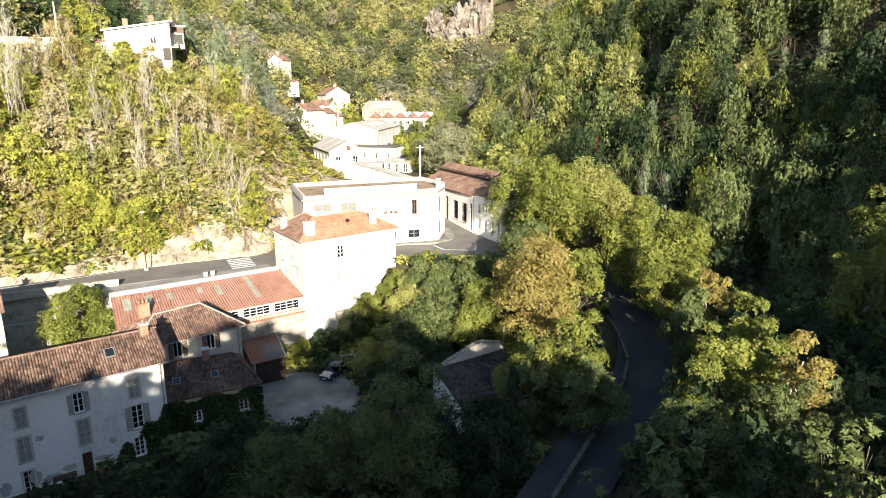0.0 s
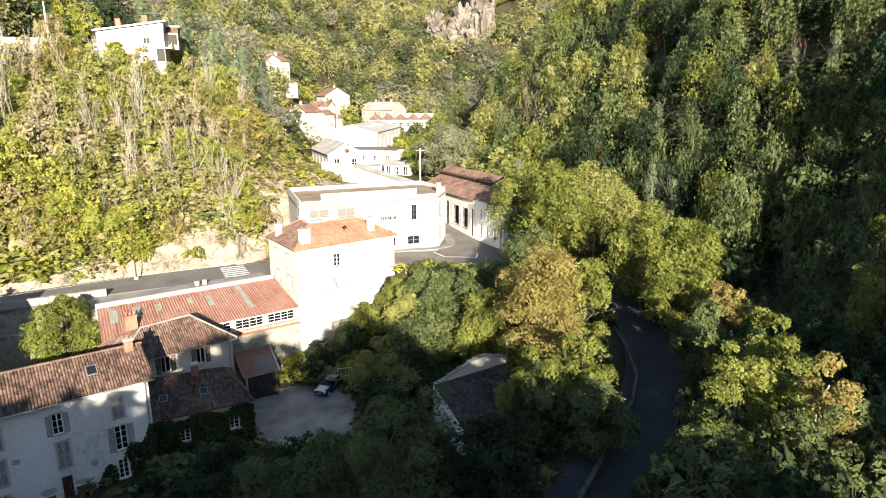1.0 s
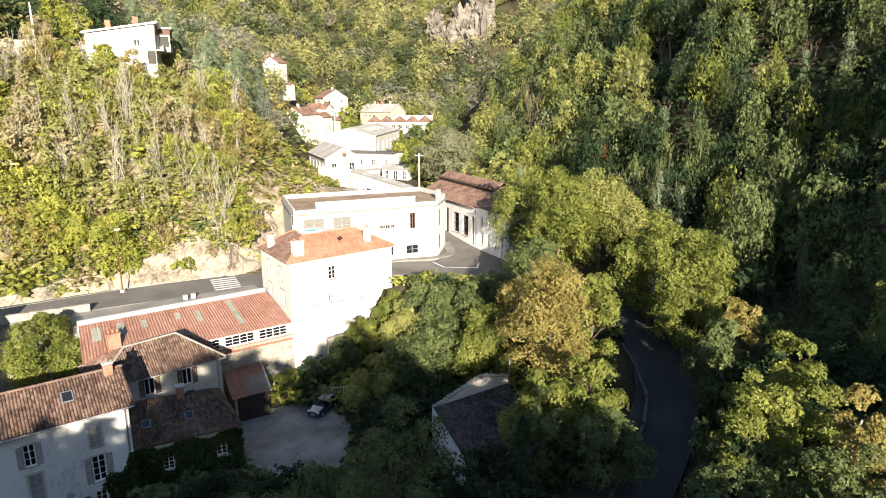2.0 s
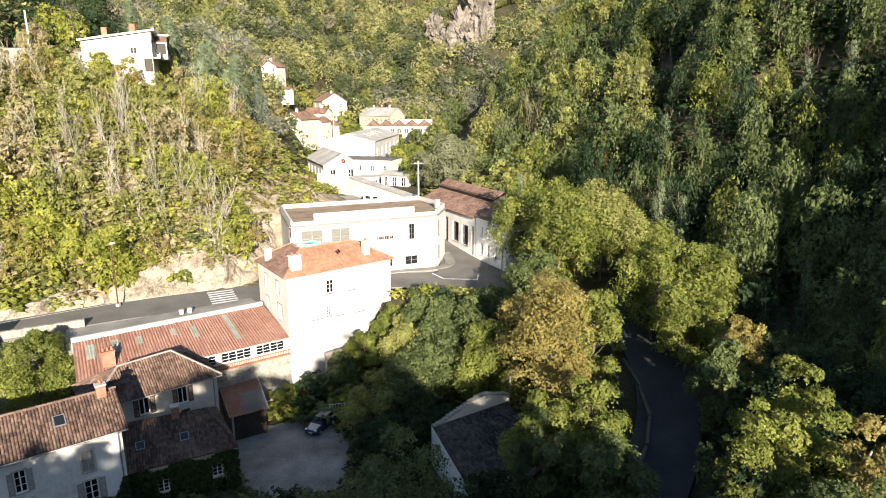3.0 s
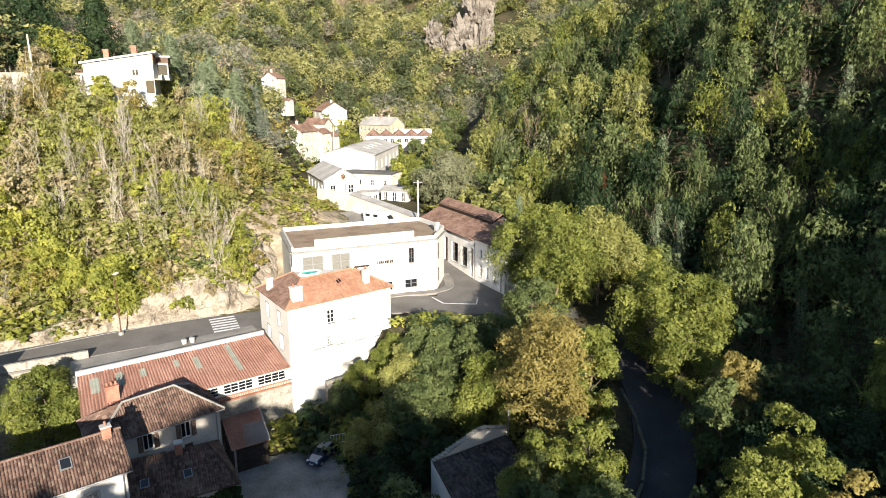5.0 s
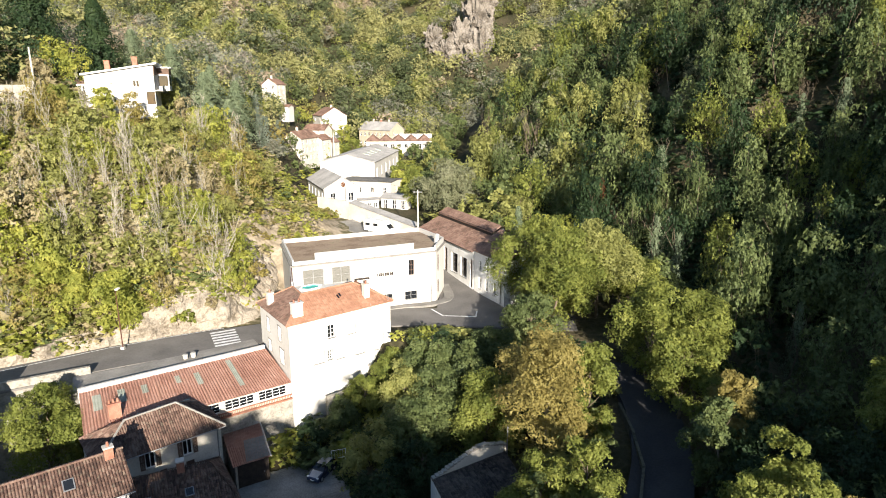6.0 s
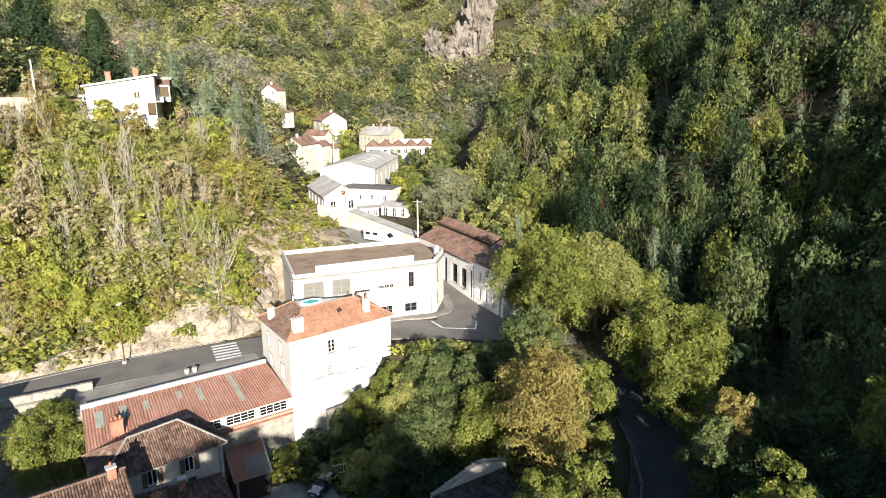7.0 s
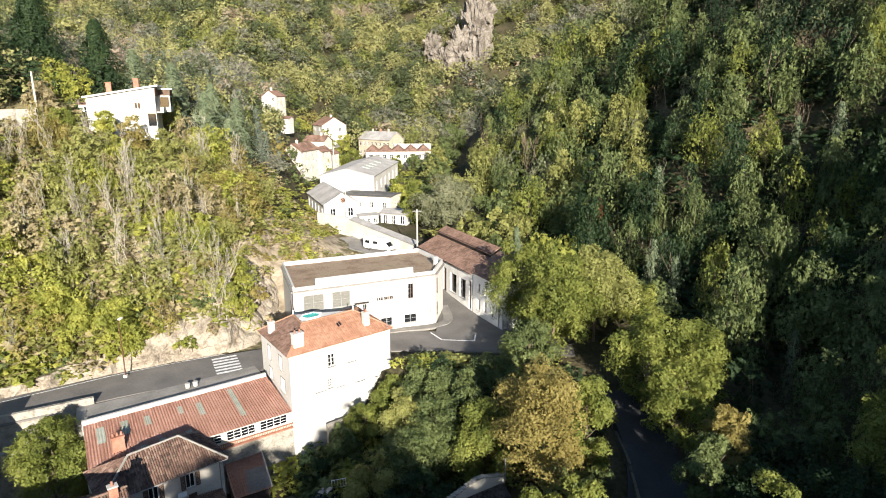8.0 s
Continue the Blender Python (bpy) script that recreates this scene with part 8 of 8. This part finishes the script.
garden = scatter(43, -34, -6, 36, 57, 2.4, lambda x, y: line_side(x, y, -47.5, 39.2, -27, 55.3) < -2.5 and not ((x + 15) ** 2 + (y - 64) ** 2 < 60))
woods("undergrowth", "dark garden shrubs below the houses", garden, 44, {"green": 0.5, "dark": 0.5}, 300, 0.065, 2.6, 1.9, trunks=False)
kerbside = scatter(47, -9, 16, 75, 90.5, 2.3, lambda x, y: -line_side(x, y, -18.6, 77.1, -6.5, 87) > 1.2)
woods("undergrowth", "bushes and brambles on the bank below the junction", kerbside, 48, {"green": 0.4, "olive": 0.4, "lime": 0.2}, 420, 0.058, 2.0, 1.9, trunks=False)
scrub = scatter(49, -46, -5, 94, 168, 2.1, lambda x, y: (0.8 < line_side(x, y, -27.5, 93, -31, 125) < 16 and line_side(x, y, -54.2, 76.6, -27, 93.1) > 6) or (119 < y < 131 and -30 < x < -17) or (y > 125 and -46 < x < -25 and y < 168 and clear_of_houses(x, y) and not (x > -30.5 and y > 153)))
woods("undergrowth", "dry scrub and yellowing bushes on the dirt slope", scrub, 50, {"olive": 0.22, "tan": 0.38, "lime": 0.26, "gold": 0.14}, 300, 0.06, 2.4, 1.6, trunks=False)
foot = scatter(45, -20, -2, 70, 89, 1.7, lambda x, y: 1.0 < -line_side(x, y, -18.6, 77.1, -6.5, 87) < 7.5 and line_side(x, y, -19.3, 71.5, -9, 66) > 1.2)
woods("undergrowth", "brambles at the foot of the white house", foot, 46, {"green": 0.5, "olive": 0.3, "lime": 0.2}, 420, 0.058, 3.0, 1.8, trunks=False)
wr = np.random.default_rng(63)
weeds = [(x + d * (x + 16.0) * 0.05 + wr.normal() * 0.3, y + d * (y - 65.5) * 0.05 + wr.normal() * 0.3) for x, y in court for d in (-0.6, 0.6, 1.6) if (x > -18 or y < 62) and wr.random() < 0.75]
woods("weeds", "grass and weeds fringing the gravel courtyard", weeds, 64, {"green": 0.5, "olive": 0.3, "dark": 0.2}, 150, 0.10, 0.75, 0.6, trunks=False)
